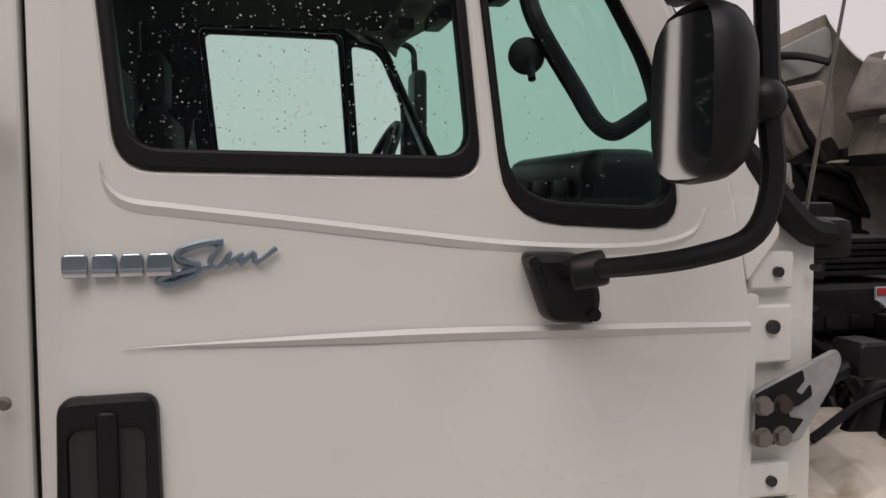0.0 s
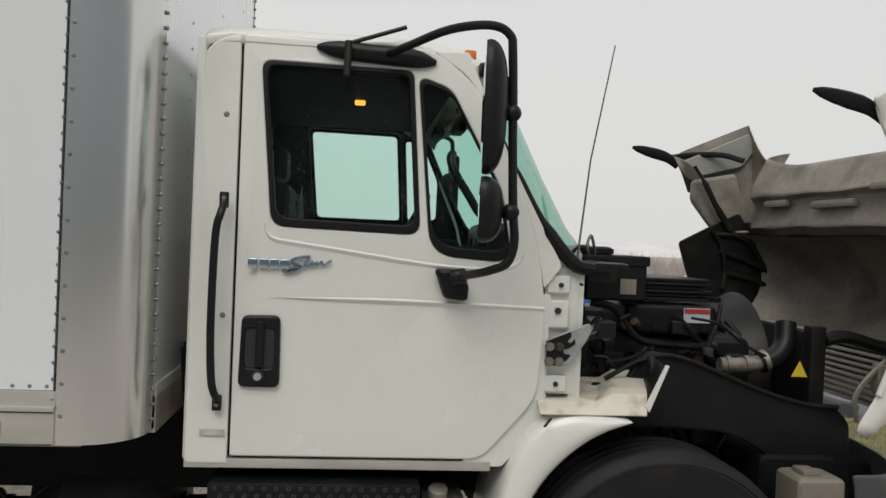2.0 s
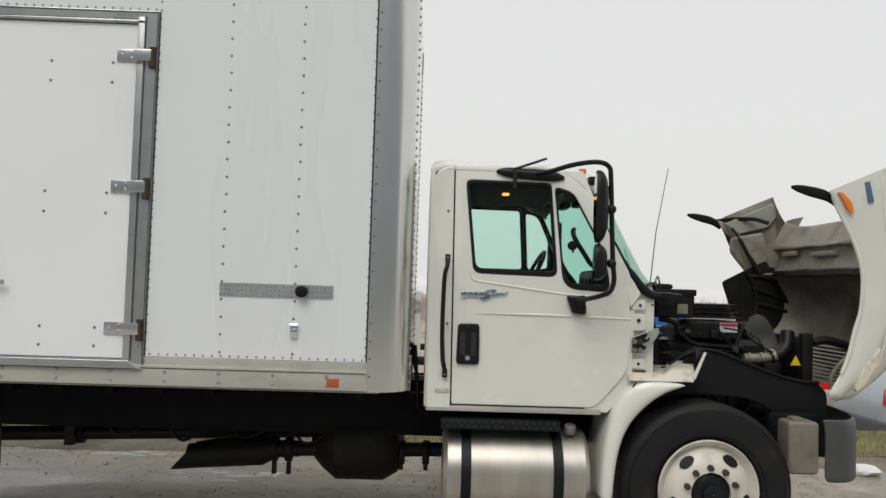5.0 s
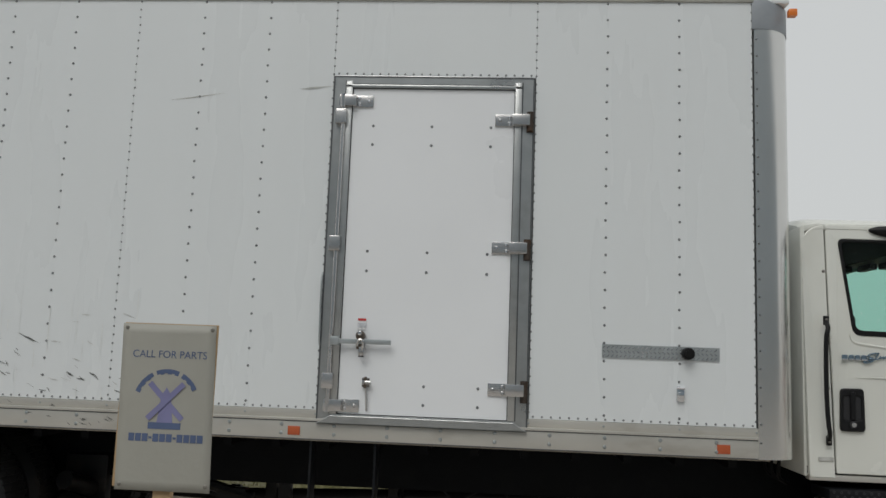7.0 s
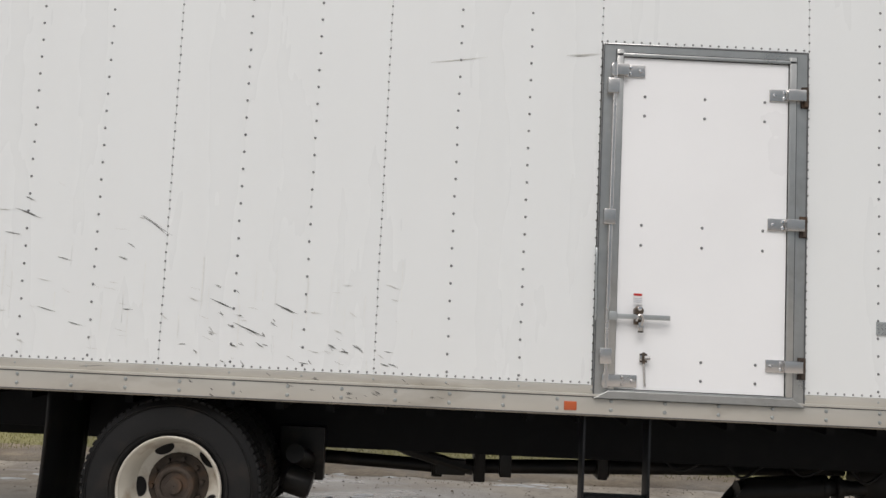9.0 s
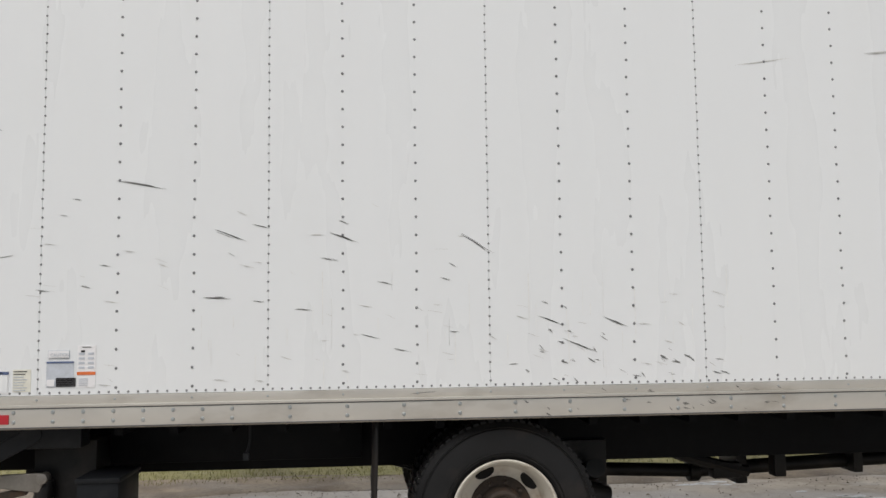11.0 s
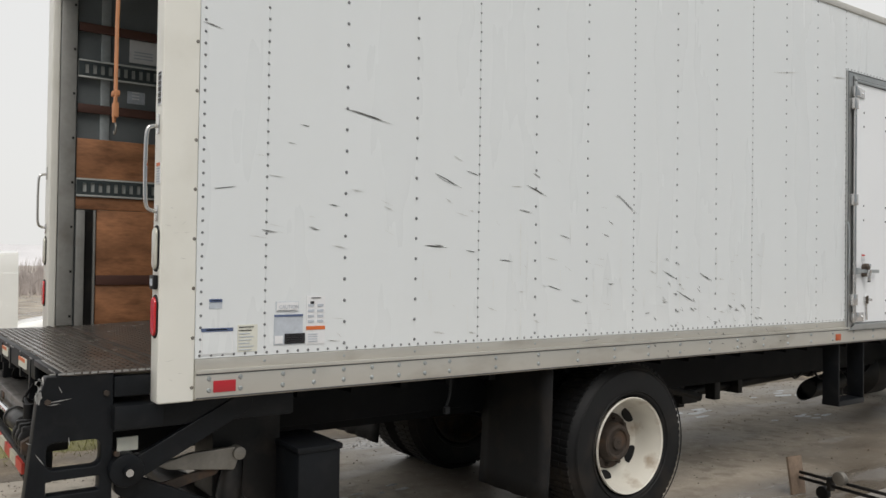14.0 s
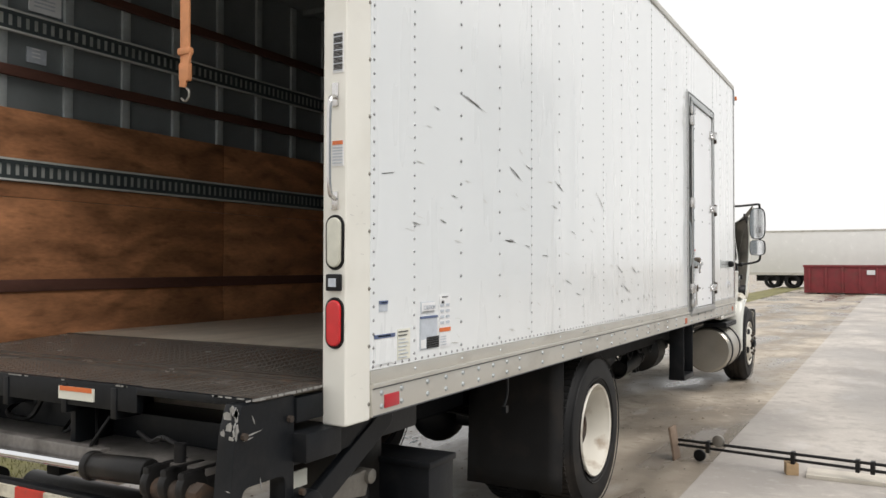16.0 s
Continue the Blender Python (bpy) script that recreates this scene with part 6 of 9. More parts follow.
box(bm, 1.752, 1.94, 1.12, 1.30, 0.668, 0.985, 0.03, 3)
box(bm, 1.79, 1.86, 1.16, 1.25, 0.975, 1.005, 0.012)
part("washer_tank", bm, M["tank_beige"], truck, "grimy beige washer tank")
bm = bmesh.new()
box(bm, 1.75, 2.08, 1.40, 1.8, 0.80, 1.0, 0.04, 3)
box(bm, 1.9, 2.3, 1.5, 3.0, 0.75, 0.95, 0.03)
part("steering_box", bm, "chassis", truck)
bm = bmesh.new()
cyl(bm, (0.441, 1.22, 0.865), (0.441, 1.20, 0.915), 0.035, 20, bevel=0.006)
part("fuel_cap", bm, "alloy", tank)
for i in range(17):
    for j in range(2):
        bm = bmesh.new()
        x, z = -0.325 + 0.041 * i, 0.930 - 0.026 * j
        lathe(bm, [(0.0085, 0.0), (0.0075, -0.004), (0.0045, -0.004), (0.0035, 0.0)], (x + 0.018 * j, 1.1205, z), 10)
        part("step_dimple", bm, M["dimple"], cab_step)
# ---- side door hardware ----
def hinge(z, left=False):
    """A strap hinge with three bolts; its barrel sits on the frame."""
    s = -1 if left else 1
    x0 = -2.30 if not left else -3.036
    x1 = -2.095 if not left else -3.24
    bm = bmesh.new()
    box(bm, min(x0, x0 + s * 0.12), max(x0, x0 + s * 0.12), SIDE - 0.022, SIDE - 0.010, z - 0.036, z + 0.036, 0.003)
    box(bm, min(x0 + s * 0.10, x1), max(x0 + s * 0.10, x1), SIDE - 0.050, SIDE - 0.018, z - 0.034, z + 0.034, 0.005)
    h = part("strap_hinge", bm, "steel", door, "worn steel strap hinge")
    for dx, dz in ((0.028, 0.0), (0.085, 0.018), (0.085, -0.018)):
        bm = bmesh.new()
        dome(bm, x0 + s * dx, SIDE - 0.022, z + dz, 0.011, 10, 0.7)
        part("hinge_bolt", bm, "chrome", h)
    bm = bmesh.new()
    if not left:
        cyl(bm, (-2.092, SIDE - 0.035, z - 0.065), (-2.092, SIDE - 0.035, z + 0.05), 0.013, 12)
        box(bm, -2.115, -2.072, SIDE - 0.03, SIDE - 0.012, z - 0.07, z + 0.055, 0.004)
    else:
        cyl(bm, (-3.218, SIDE - 0.035, z - 0.04), (-3.218, SIDE - 0.035, z + 0.04), 0.02, 12)
    part("hinge_barrel", bm, "rust" if not left else "steel", h)
    return h


for z in (3.015, 2.25, 1.435):
    hinge(z)
hinge(3.12, True)
hinge(1.312, True)
bm = bmesh.new()
cyl(bm, (-3.218, SIDE - 0.035, 1.28), (-3.212, SIDE - 0.035, 3.12), 0.013, 12)
rod = part("lock_rod", bm, "steel", door, "vertical steel locking rod")
for z in (3.02, 2.25, 1.45):
    bm = bmesh.new()
    box(bm, -3.258, -3.19, SIDE - 0.055, SIDE - 0.012, z - 0.045, z + 0.045, 0.006)
    part("rod_keeper", bm, "steel", rod)
bm = bmesh.new()
box(bm, -3.19, -2.862, SIDE - 0.058, SIDE - 0.046, 1.666, 1.694, 0.003)
box(bm, -3.215, -3.165, SIDE - 0.062, SIDE - 0.020, 1.655, 1.705, 0.006)
lk = part("lock_bar", bm, "galv", door, "flat steel lock bar with a padlock hasp")
M["dull_bronze"] = material("tarnished_lock_metal", (0.13, 0.105, 0.085), 0.3, 0.85, vary=0.3, scale=20, fine=90, bump=0.08)
bm = bmesh.new()
cyl(bm, (-3.042, SIDE - 0.012, 1.715), (-3.042, SIDE - 0.070, 1.715), 0.027, 20, bevel=0.012)
box(bm, -3.066, -3.020, SIDE - 0.044, SIDE - 0.012, 1.635, 1.72, 0.010)
rl = part("rotary_latch", bm, M["dull_bronze"], lk, "tarnished rotary latch")
bm = bmesh.new()
cyl(bm, (-3.042, SIDE - 0.069, 1.727), (-3.042, SIDE - 0.078, 1.727), 0.013, 14, bevel=0.004)
part("lock_cap", bm, "chrome", rl)
bm = bmesh.new()
tube(bm, smooth_path([(-3.058, SIDE - 0.066, 1.655), (-3.05, SIDE - 0.070, 1.685), (-3.030, SIDE - 0.070, 1.69), (-3.022, SIDE - 0.068, 1.67), (-3.028, SIDE - 0.062, 1.63)], 5), 0.008, 8)
box(bm, -3.046, -3.016, SIDE - 0.066, SIDE - 0.054, 1.598, 1.650, 0.003)
part("latch_handle", bm, "steel", rl, "short steel latch handle")
bm = bmesh.new()
box(bm, -3.046, -3.016, SIDE - 0.067, SIDE - 0.053, 1.592, 1.600, 0.002)
part("rubber_tip", bm, "gasket", rl)
bm = bmesh.new()
box(bm, -3.068, -3.016, SIDE - 0.017, SIDE - 0.0135, 1.75, 1.815)
tg = part("warning_tag", bm, "white_paper", door, "white tag with a red top band")
for z0, z1, mm in ((1.802, 1.815, "red_print"), (1.785, 1.788, "grey_print"), (1.775, 1.778, "grey_print"), (1.765, 1.768, "grey_print")):
    bm = bmesh.new()
    box(bm, -3.066, -3.018, SIDE - 0.0195, SIDE - 0.0165, z0, z1)
    part("tag_print", bm, mm, tg)
bm = bmesh.new()
box(bm, -3.025, -2.98, SIDE - 0.03, SIDE - 0.011, 1.42, 1.475, 0.006)
cyl(bm, (-3.0, SIDE - 0.022, 1.43), (-2.99, SIDE - 0.022, 1.285), 0.007, 8)
cyl(bm, (-3.003, SIDE - 0.045, 1.448), (-2.97, SIDE - 0.045, 1.448), 0.012, 10)
db = part("door_bolt", bm, "steel", door, "small sliding door bolt")
for x in (-3.018, -2.987):
    for z in (1.428, 1.467):
        bm = bmesh.new()
        dome(bm, x, SIDE - 0.030, z, 0.006, 8, 0.6)
        part("bolt_screw", bm, "rust", db)
bm = bmesh.new()
box(bm, -3.012, -2.994, SIDE - 0.040, SIDE - 0.029, 1.415, 1.48, 0.004)
part("bolt_slide", bm, M["dull_bronze"], db)
bm = bmesh.new()
for x in (-3.032, -2.678, -2.325):
    for z in (2.972, 2.857, 2.212, 2.095, 1.436, 1.33):
        if not (x < -3 and z < 1.5):
            dome(bm, x + (0.0 if z > 1.5 else -0.03 if x > -2.5 else 0.01), SIDE - 0.012, z, 0.009, 10, 0.6)
ob = part("door_rivets", bm, "rivet", door)
ob["kind"] = "stuff"
# wire ladder hook beside the door
bm = bmesh.new()
tube(bm, smooth_path([(-3.285, SIDE, 2.06), (-3.29, SIDE - 0.03, 2.05), (-3.288, SIDE - 0.035, 1.85), (-3.285, SIDE - 0.03, 1.67), (-3.28, SIDE, 1.655)], 4), 0.006, 8)
part("side_grab_rail", bm, "galv", truck, "thin grab rail beside the side door")

# tread plate strip with a plug, and a small draw latch
st = plate("tread_strip", [rect(-1.655, -1.0, 1.640, 1.716)], SIDE - 0.006, 0.006, "galv", truck, "strip of aluminium tread plate")
bm = bmesh.new()
i = 0
for x in np.arange(-1.645, -1.01, 0.024):
    for z in np.arange(1.652, 1.712, 0.024):
        a = radians(45 if i % 2 else -45)
        box(bm, -0.009, 0.009, -0.0016, 0.001, -0.0025, 0.0025, m=Matrix.Translation((x, SIDE - 0.006, z)) @ Matrix.Rotation(a, 4, "Y"))
        i += 1
    i += 1
ob = part("tread_lugs", bm, "steel", st)
ob["kind"] = "stuff"
bm = bmesh.new()
cyl(bm, (-1.179, SIDE - 0.006, 1.678), (-1.179, SIDE - 0.055, 1.678), 0.034, 24, bevel=0.006)
cyl(bm, (-1.179, SIDE - 0.054, 1.678), (-1.179, SIDE - 0.062, 1.678), 0.02, 16)
part("round_plug", bm, "gasket", st, "round black rubber plug")
bm = bmesh.new()
box(bm, -1.238, -1.196, SIDE - 0.02, SIDE + 0.001, 1.41, 1.49, 0.006)
box(bm, -1.232, -1.202, SIDE - 0.034, SIDE - 0.018, 1.43, 1.462, 0.006)
cyl(bm, (-1.24, SIDE - 0.02, 1.485), (-1.194, SIDE - 0.02, 1.485), 0.008, 8)
part("draw_latch", bm, "chrome", truck, "small chrome draw latch")

# stickers by the rear edge
def sticker(x0, x1, z0, z1, mat, label, bands=()):
    bm = bmesh.new()
    box(bm, x0, x1, SIDE - 0.0025, SIDE + 0.001, z0, z1)
    s = part("sticker", bm, mat, truck, label)
    for a, b, c, d, mm in bands:
        bm = bmesh.new()
        w, h = x1 - x0, z1 - z0
        box(bm, x0 + a * w, x0 + b * w, SIDE - 0.005, SIDE - 0.0015, z0 + c * h, z0 + d * h)
        part("print", bm, mm, s)
    return s


sticker(-8.452, -8.395, 1.492, 1.533, "grey_print", "small faded grey sticker with a navy band", ((0, 1, 0.68, 1, "navy_print"), (0.15, 0.85, 0.78, 0.88, "white_paper")))
sticker(-8.485, -8.344, 1.292, 1.408, "white_paper", "white sticker with a navy header", ((0, 1, 0.87, 1, "navy_print"), (0.04, 0.96, 0.05, 0.8, "box_white"), (0.15, 0.8, 0.91, 0.96, "white_paper")))
lines = [(0.05, 0.8 - 0.1 * (k % 3), 0.9 - 0.12 * k, 0.93 - 0.12 * k, "black_print" if k in (0, 1) else "grey_print") for k in range(8)]
sticker(-8.323, -8.231, 1.30, 1.418, "cream_paper", "cream sticker with rows of faded print", lines)
ca = sticker(-8.145, -8.035, 1.472, 1.516, "grey_print", "grey caution sticker", ((0.02, 0.98, 0.05, 0.95, "white_paper"), (0.05, 0.95, 0.08, 0.14, "grey_print")))
sticker(-8.152, -8.012, 1.322, 1.458, "grey_print", "faded grey sticker with a navy header and a dark code block",
        ((0, 1, 0.93, 1, "navy_print"), (0.36, 1.08, 0.02, 0.36, "black_print"), *[(0.4, 0.98, 0.07 + 0.07 * k, 0.09 + 0.07 * k, "white_paper") for k in range(4)], (0.02, 0.3, 0.04, 0.3, "white_paper")))
sticker(-7.994, -7.899, 1.318, 1.540, "white_paper", "white instruction sticker with an orange band",
        ((0, 1, 0.30, 0.375, "orange_print"), (0.25, 0.75, 0.955, 0.97, "black_print"), *[(0.08 + 0.5 * (k % 2), 0.40 + 0.5 * (k % 2), 0.45 + 0.11 * (k // 2), 0.50 + 0.11 * (k // 2), "grey_print") for k in range(8)], (0.2, 0.4, 0.84, 0.89, "black_print"), *[(0.1, 0.6, 0.05 + 0.05 * k, 0.065 + 0.05 * k, "grey_print") for k in range(4)]))


def writing(text, x, z, size, y, mat, parent, wide=1.0):
    """Raised flat lettering in the built-in font, facing -y, centred on x."""
    cu = bpy.data.curves.new("writing", "FONT")
    cu.body, cu.size, cu.align_x, cu.extrude = text, size, "CENTER", 0.0006
    ob = bpy.data.objects.new("writing", cu)
    scene.collection.objects.link(ob)
    me = bpy.data.meshes.new_from_object(ob.evaluated_get(bpy.context.evaluated_depsgraph_get()))
    bpy.data.objects.remove(ob)
    bpy.data.curves.remove(cu)
    me.transform(Matrix.Translation((x, y, z)) @ Matrix.Diagonal((wide, 1, 1, 1)) @ Matrix.Rotation(radians(90), 4, "X"))
    return link("lettering", me, mat, parent)


writing("CAUTION", -8.083, 1.485, 0.024, SIDE - 0.0065, "grey_print", ca, 0.9)

# scuffs: long strokes in known places, then small ones scattered among them
def stroke(bm, x, z, dx, dz, w):
    """One rubbed mark: a few thin feathered lines side by side."""
    n = 5
    for s in range(3 if w > 0.0024 else 1):
        a = rnd.uniform(0.0, 0.3) if s else 0.0
        b = rnd.uniform(0.6, 1.0) if s else 1.0
        off = rnd.uniform(-1.6, 1.6) * w if s else 0.0
        bow = rnd.uniform(-0.5, 0.5)
        up, lo = [], []
        for k in range(n + 1):
            t = a + (b - a) * k / n
            ww = w * (0.42 if s == 0 else 0.25) * (0.12 + math.sin(math.pi * min(1, 0.06 + 0.94 * k / n)) * (0.6 + 0.7 * rnd.random()))
            px, pz = x + dx * t, z + off + dz * t + 0.12 * dx * (t * t - t) * bow
            up.append(bm.verts.new((px, SIDE - 0.0018, pz + ww)))
            lo.append(bm.verts.new((px, SIDE - 0.0018, pz - ww)))
        for k in range(n):
            bm.faces.new((lo[k], lo[k + 1], up[k + 1], up[k]))


rnd = random.Random(11)
LONG = [(-8.5, 2.72, 0.09, -0.018), (-7.81, 2.43, 0.27, -0.047), (-8.44, 2.01, 0.1, 0.015), (-8.04, 2.33, 0.05, -0.006), (-7.28, 2.16, 0.17, -0.065), (-7.08, 2.19, 0.1, -0.024),
        (-7.34, 1.79, 0.15, -0.01), (-7.89, 1.97, 0.06, -0.008), (-7.99, 1.86, 0.06, -0.014), (-6.61, 2.21, 0.06, -0.025), (-6.66, 2.14, 0.16, -0.055), (-6.71, 2.0, 0.1, -0.016)]
LOW = [(-5.93, 2.13, 0.19, -0.11), (-6.49, 1.58, 0.11, -0.028), (-6.31, 1.5, 0.1, -0.023), (-6.4, 1.87, 0.09, -0.021), (-5.5, 1.67, 0.13, -0.051), (-5.36, 1.54, 0.19, -0.074),
       (-5.13, 1.66, 0.14, -0.058), (-5.48, 1.75, 0.04, -0.015), (-4.81, 1.44, 0.04, -0.018), (-4.73, 1.42, 0.04, -0.034), (-6.05, 1.89, 0.06, -0.02), (-6.0, 1.97, 0.05, -0.028),
       (-6.0, 1.59, 0.06, -0.004), (-5.67, 1.4, 0.05, 0.004), (-7.08, 1.77, 0.07, -0.009), (-6.85, 1.72, 0.1, -0.007), (-8.22, 1.84, 0.08, -0.011)]
bm = bmesh.new()
for k, (x, z, dx, dz) in enumerate(LONG + LOW):
    stroke(bm, x, z, dx, dz, 0.0050 if abs(dx) > 0.12 else 0.0033)
    if abs(dx) > 0.12:
        stroke(bm, x + dx * 0.4, z + dz * 0.5 + 0.008, dx * 0.4, dz * 0.5, 0.003)
for k in range(34):
    x = rnd.uniform(-5.6, -4.45)
    z = 1.32 + (0.42 if x < -5 else 0.16) * rnd.random() ** 1.2
    stroke(bm, x, z, rnd.uniform(0.015, 0.06), -rnd.uniform(0.005, 0.035), rnd.uniform(0.0020, 0.0045))
ob = part("scuffing", bm, "scuff", truck, "black rubber scuff marks")
ob["kind"] = "stuff"
bm = bmesh.new()
for k in range(70):
    x = rnd.uniform(-8.3, -4.4)
    z = 1.33 + rnd.random() ** 1.4 * (1.0 if x < -5.7 else 0.5)
    stroke(bm, x, z, rnd.uniform(0.02, 0.09), -rnd.uniform(0.0, 0.03), rnd.uniform(0.0012, 0.003))
dr_bm = bmesh.new()
for k in range(40):
    x = rnd.uniform(-7.4, -4.3)
    z = 1.36 + 0.6 * rnd.random() ** 1.5
    h, w = min(z - 1.285, rnd.uniform(0.05, 0.3)), rnd.uniform(0.0008, 0.0028)
    q = [dr_bm.verts.new((x + o, SIDE - 0.0016, zz)) for o, zz in ((-w, z), (w, z), (w * 0.5 + rnd.uniform(-0.002, 0.002), z - h), (-w * 0.5, z - h))]
    dr_bm.faces.new(q)
ob = part("dirt_streaking", dr_bm, "drip", truck, "faint vertical runs of dirt")
ob["kind"] = "stuff"
stroke(bm, -4.3, 3.12, 0.35, 0.05, 0.003)
stroke(bm, -3.5, 3.20, 0.22, 0.02, 0.005)
ob = part("faint_rub", bm, "faint", truck, "faint grey streaks and rubs")
ob["kind"] = "stuff"
bm = bmesh.new()
for k in range(26):
    x = rnd.uniform(-5.6, -4.1)
    z = rnd.uniform(1.13, 1.27)
    off = 0.0125 if z < 1.215 else 0.0065
    n0 = len(bm.verts)
    stroke(bm, x, z, rnd.uniform(0.01, 0.05), -rnd.uniform(0.0, 0.025), rnd.uniform(0.002, 0.005))
    bm.verts.ensure_lookup_table()
    for v in bm.verts[n0:]:
        v.co.y = SIDE - off - 0.0012
stroke(bm, -6.22, 1.245, 0.18, 0.012, 0.006)
bm.verts.ensure_lookup_table()
for v in bm.verts[-12:]:
    v.co.y = SIDE - 0.008
ob = part("rail_scuffs", bm, "scuff", rail)
ob["kind"] = "stuff"

# ---- rear end ----
def oval(y, z, h, w, depth, mat, name, label):
    """An upright oval lamp in a black ring on the rear face of a post."""
    def ring_pts(k):
        r = w * k
        return [(y + r * math.cos(t), z + (h - w) * (1 if math.sin(t) >= 0 else -1) + r * math.sin(t)) for t in (2 * math.pi * i / 28 for i in range(28))]
    turn = Matrix(((0, 1, 0, REAR - depth), (1, 0, 0, 0), (0, 0, 1, 0), (0, 0, 0, 1)))
    lamp = plate(name, [ring_pts(1.25)], 0, depth + 0.004, "gasket", truck, label, 0.004, None, turn)
    turn2 = Matrix(((0, 1, 0, REAR - depth - 0.008), (1, 0, 0, 0), (0, 0, 1, 0), (0, 0, 0, 1)))
    plate("lens", [ring_pts(0.95)], 0, 0.016, mat, lamp, "", 0.006, None, turn2)
    return lamp


for yc in (1.0, 2 * MID - 0.95):
    oval(yc, 1.746, 0.09, 0.032, 0.006, "clear_lens", "reverse_lamp", "clear oval reversing lamp")
    oval(yc, 1.462, 0.083, 0.032, 0.006, "red_lens", "tail_lamp", "red oval tail lamp")
    bm = bmesh.new()
    yy = yc
    tube(bm, smooth_path([(REAR, yy, 2.26), (REAR - 0.03, yy - 0.008, 2.255), (REAR - 0.05, yy - 0.012, 2.235), (REAR - 0.055, yy - 0.012, 2.15), (REAR - 0.055, yy - 0.012, 2.0), (REAR - 0.05, yy - 0.012, 1.925), (REAR - 0.03, yy - 0.008, 1.905), (REAR, yy, 1.90)], 4), 0.0085, 10)
    box(bm, REAR - 0.006, REAR, yy - 0.014, yy + 0.014, 2.225, 2.31, 0.003)
    box(bm, REAR - 0.006, REAR, yy - 0.014, yy + 0.014, 1.86, 1.925, 0.003)
    part("grab_handle", bm, "steel", truck, "bent steel grab handle")
bm = bmesh.new()
box(bm, REAR - 0.02, REAR, 0.968, 1.028, 1.575, 1.635, 0.006)
sb = part("lift_switch", bm, "black_plastic", truck, "small black liftgate switch box")
bm = bmesh.new()
box(bm, REAR - 0.022, REAR - 0.019, 0.982, 1.014, 1.59, 1.62)
part("switch_plate", bm, "grey_print", sb)


def rear_sticker(y0, y1, z0, z1, mat, label, bands):
    bm = bmesh.new()
    box(bm, REAR - 0.0025, REAR + 0.002, y0, y1, z0, z1)
    s = part("sticker", bm, mat, truck, label)
    for a, b, mm in bands:
        bm = bmesh.new()
        h = z1 - z0
        box(bm, REAR - 0.005, REAR - 0.001, y0 + 0.004, y1 - 0.004, z0 + a * h, z0 + b * h)
        part("print", bm, mm, s)


rear_sticker(0.966, 1.012, 2.345, 2.49, "white_paper", "white sticker with black barcode bars", [(0.05 + 0.033 * k, 0.068 + 0.033 * k, "black_print" if k % 5 else "grey_print") for k in range(28)])
rear_sticker(0.964, 1.015, 2.015, 2.105, "white_paper", "white sticker with an orange heading", [(0.84, 0.99, "orange_print")] + [(0.1 + 0.12 * k, 0.14 + 0.12 * k, "grey_print") for k in range(6)])
bm = bmesh.new()
for z in np.arange(1.16, 3.7, 0.21):
    dome(bm, -8.522, SIDE - 0.004, z, 0.008, 8)
ob = part("post_rivets", bm, "alloy", truck)
ob["kind"] = "stuff"
bm = bmesh.new()
for k in range(10):
    stroke(bm, rnd.uniform(-8.65, -8.56), rnd.uniform(1.2, 2.2), rnd.uniform(0.01, 0.04), rnd.uniform(-0.01, 0.01), 0.0015)
for v in bm.verts:
    v.co.y = SIDE - 0.006
ob = part("post_scratches", bm, "faint", truck)
ob["kind"] = "stuff"

# inside of the box
M["rib"] = material("bright_galvanised_rib", (0.50, 0.54, 0.55), 0.38, 0.45, vary=0.18, scale=9, fine=60, bump=0.05)
M["jamb"] = material("dull_grey_jamb_steel", (0.30, 0.30, 0.285), 0.5, 0.3, vary=0.15, scale=5, fine=40, bump=0.05, dirt=(0.14, 0.12, 0.10), dirt_amount=0.5, dirt_scale=6)
M["slot"] = material("pale_track_backing", (0.50, 0.52, 0.50), 0.5, 0.2, vary=0.1, scale=9, bump=0.02)
M["track"] = material("dark_galvanised_track", (0.095, 0.115, 0.12), 0.4, 0.5, vary=0.15, scale=6, fine=60, bump=0.05)
IN = FAR - 0.045
bm = bmesh.new()
box(bm, -8.5, -0.69, IN, IN + 0.01, 1.225, TOP)
part("inner_skin", bm, "inner_grey", truck, "dark grey inner wall skin")
bm = bmesh.new()
box(bm, -8.5, -0.69, SIDE + 0.034, SIDE + 0.042, 1.225, TOP)
part("inner_skin", bm, "inner_grey", truck)
bm = bmesh.new()
box(bm, -8.5, -0.69, SIDE + 0.05, FAR - 0.05, TOP - 0.03, TOP - 0.005)
for x in np.arange(-8.2, -0.7, 0.61):
    box(bm, x, x + 0.05, SIDE + 0.05, FAR - 0.05, TOP - 0.07, TOP - 0.03)
part("inner_ceiling", bm, "inner_grey", truck)
bm = bmesh.new()
box(bm, -0.62, -0.60, SIDE + 0.16, FAR - 0.16, 1.225, TOP)
part("bulkhead", bm, "plywood", truck)
x = -8.35
while x < -0.7:
    bm = bmesh.new()
    box(bm, x, x + 0.06, IN - 0.022, IN, 1.23, TOP - 0.05, 0.006)
    part("wall_rib", bm, M["rib"], truck)
    x += 0.406
k = 0
x = -8.50
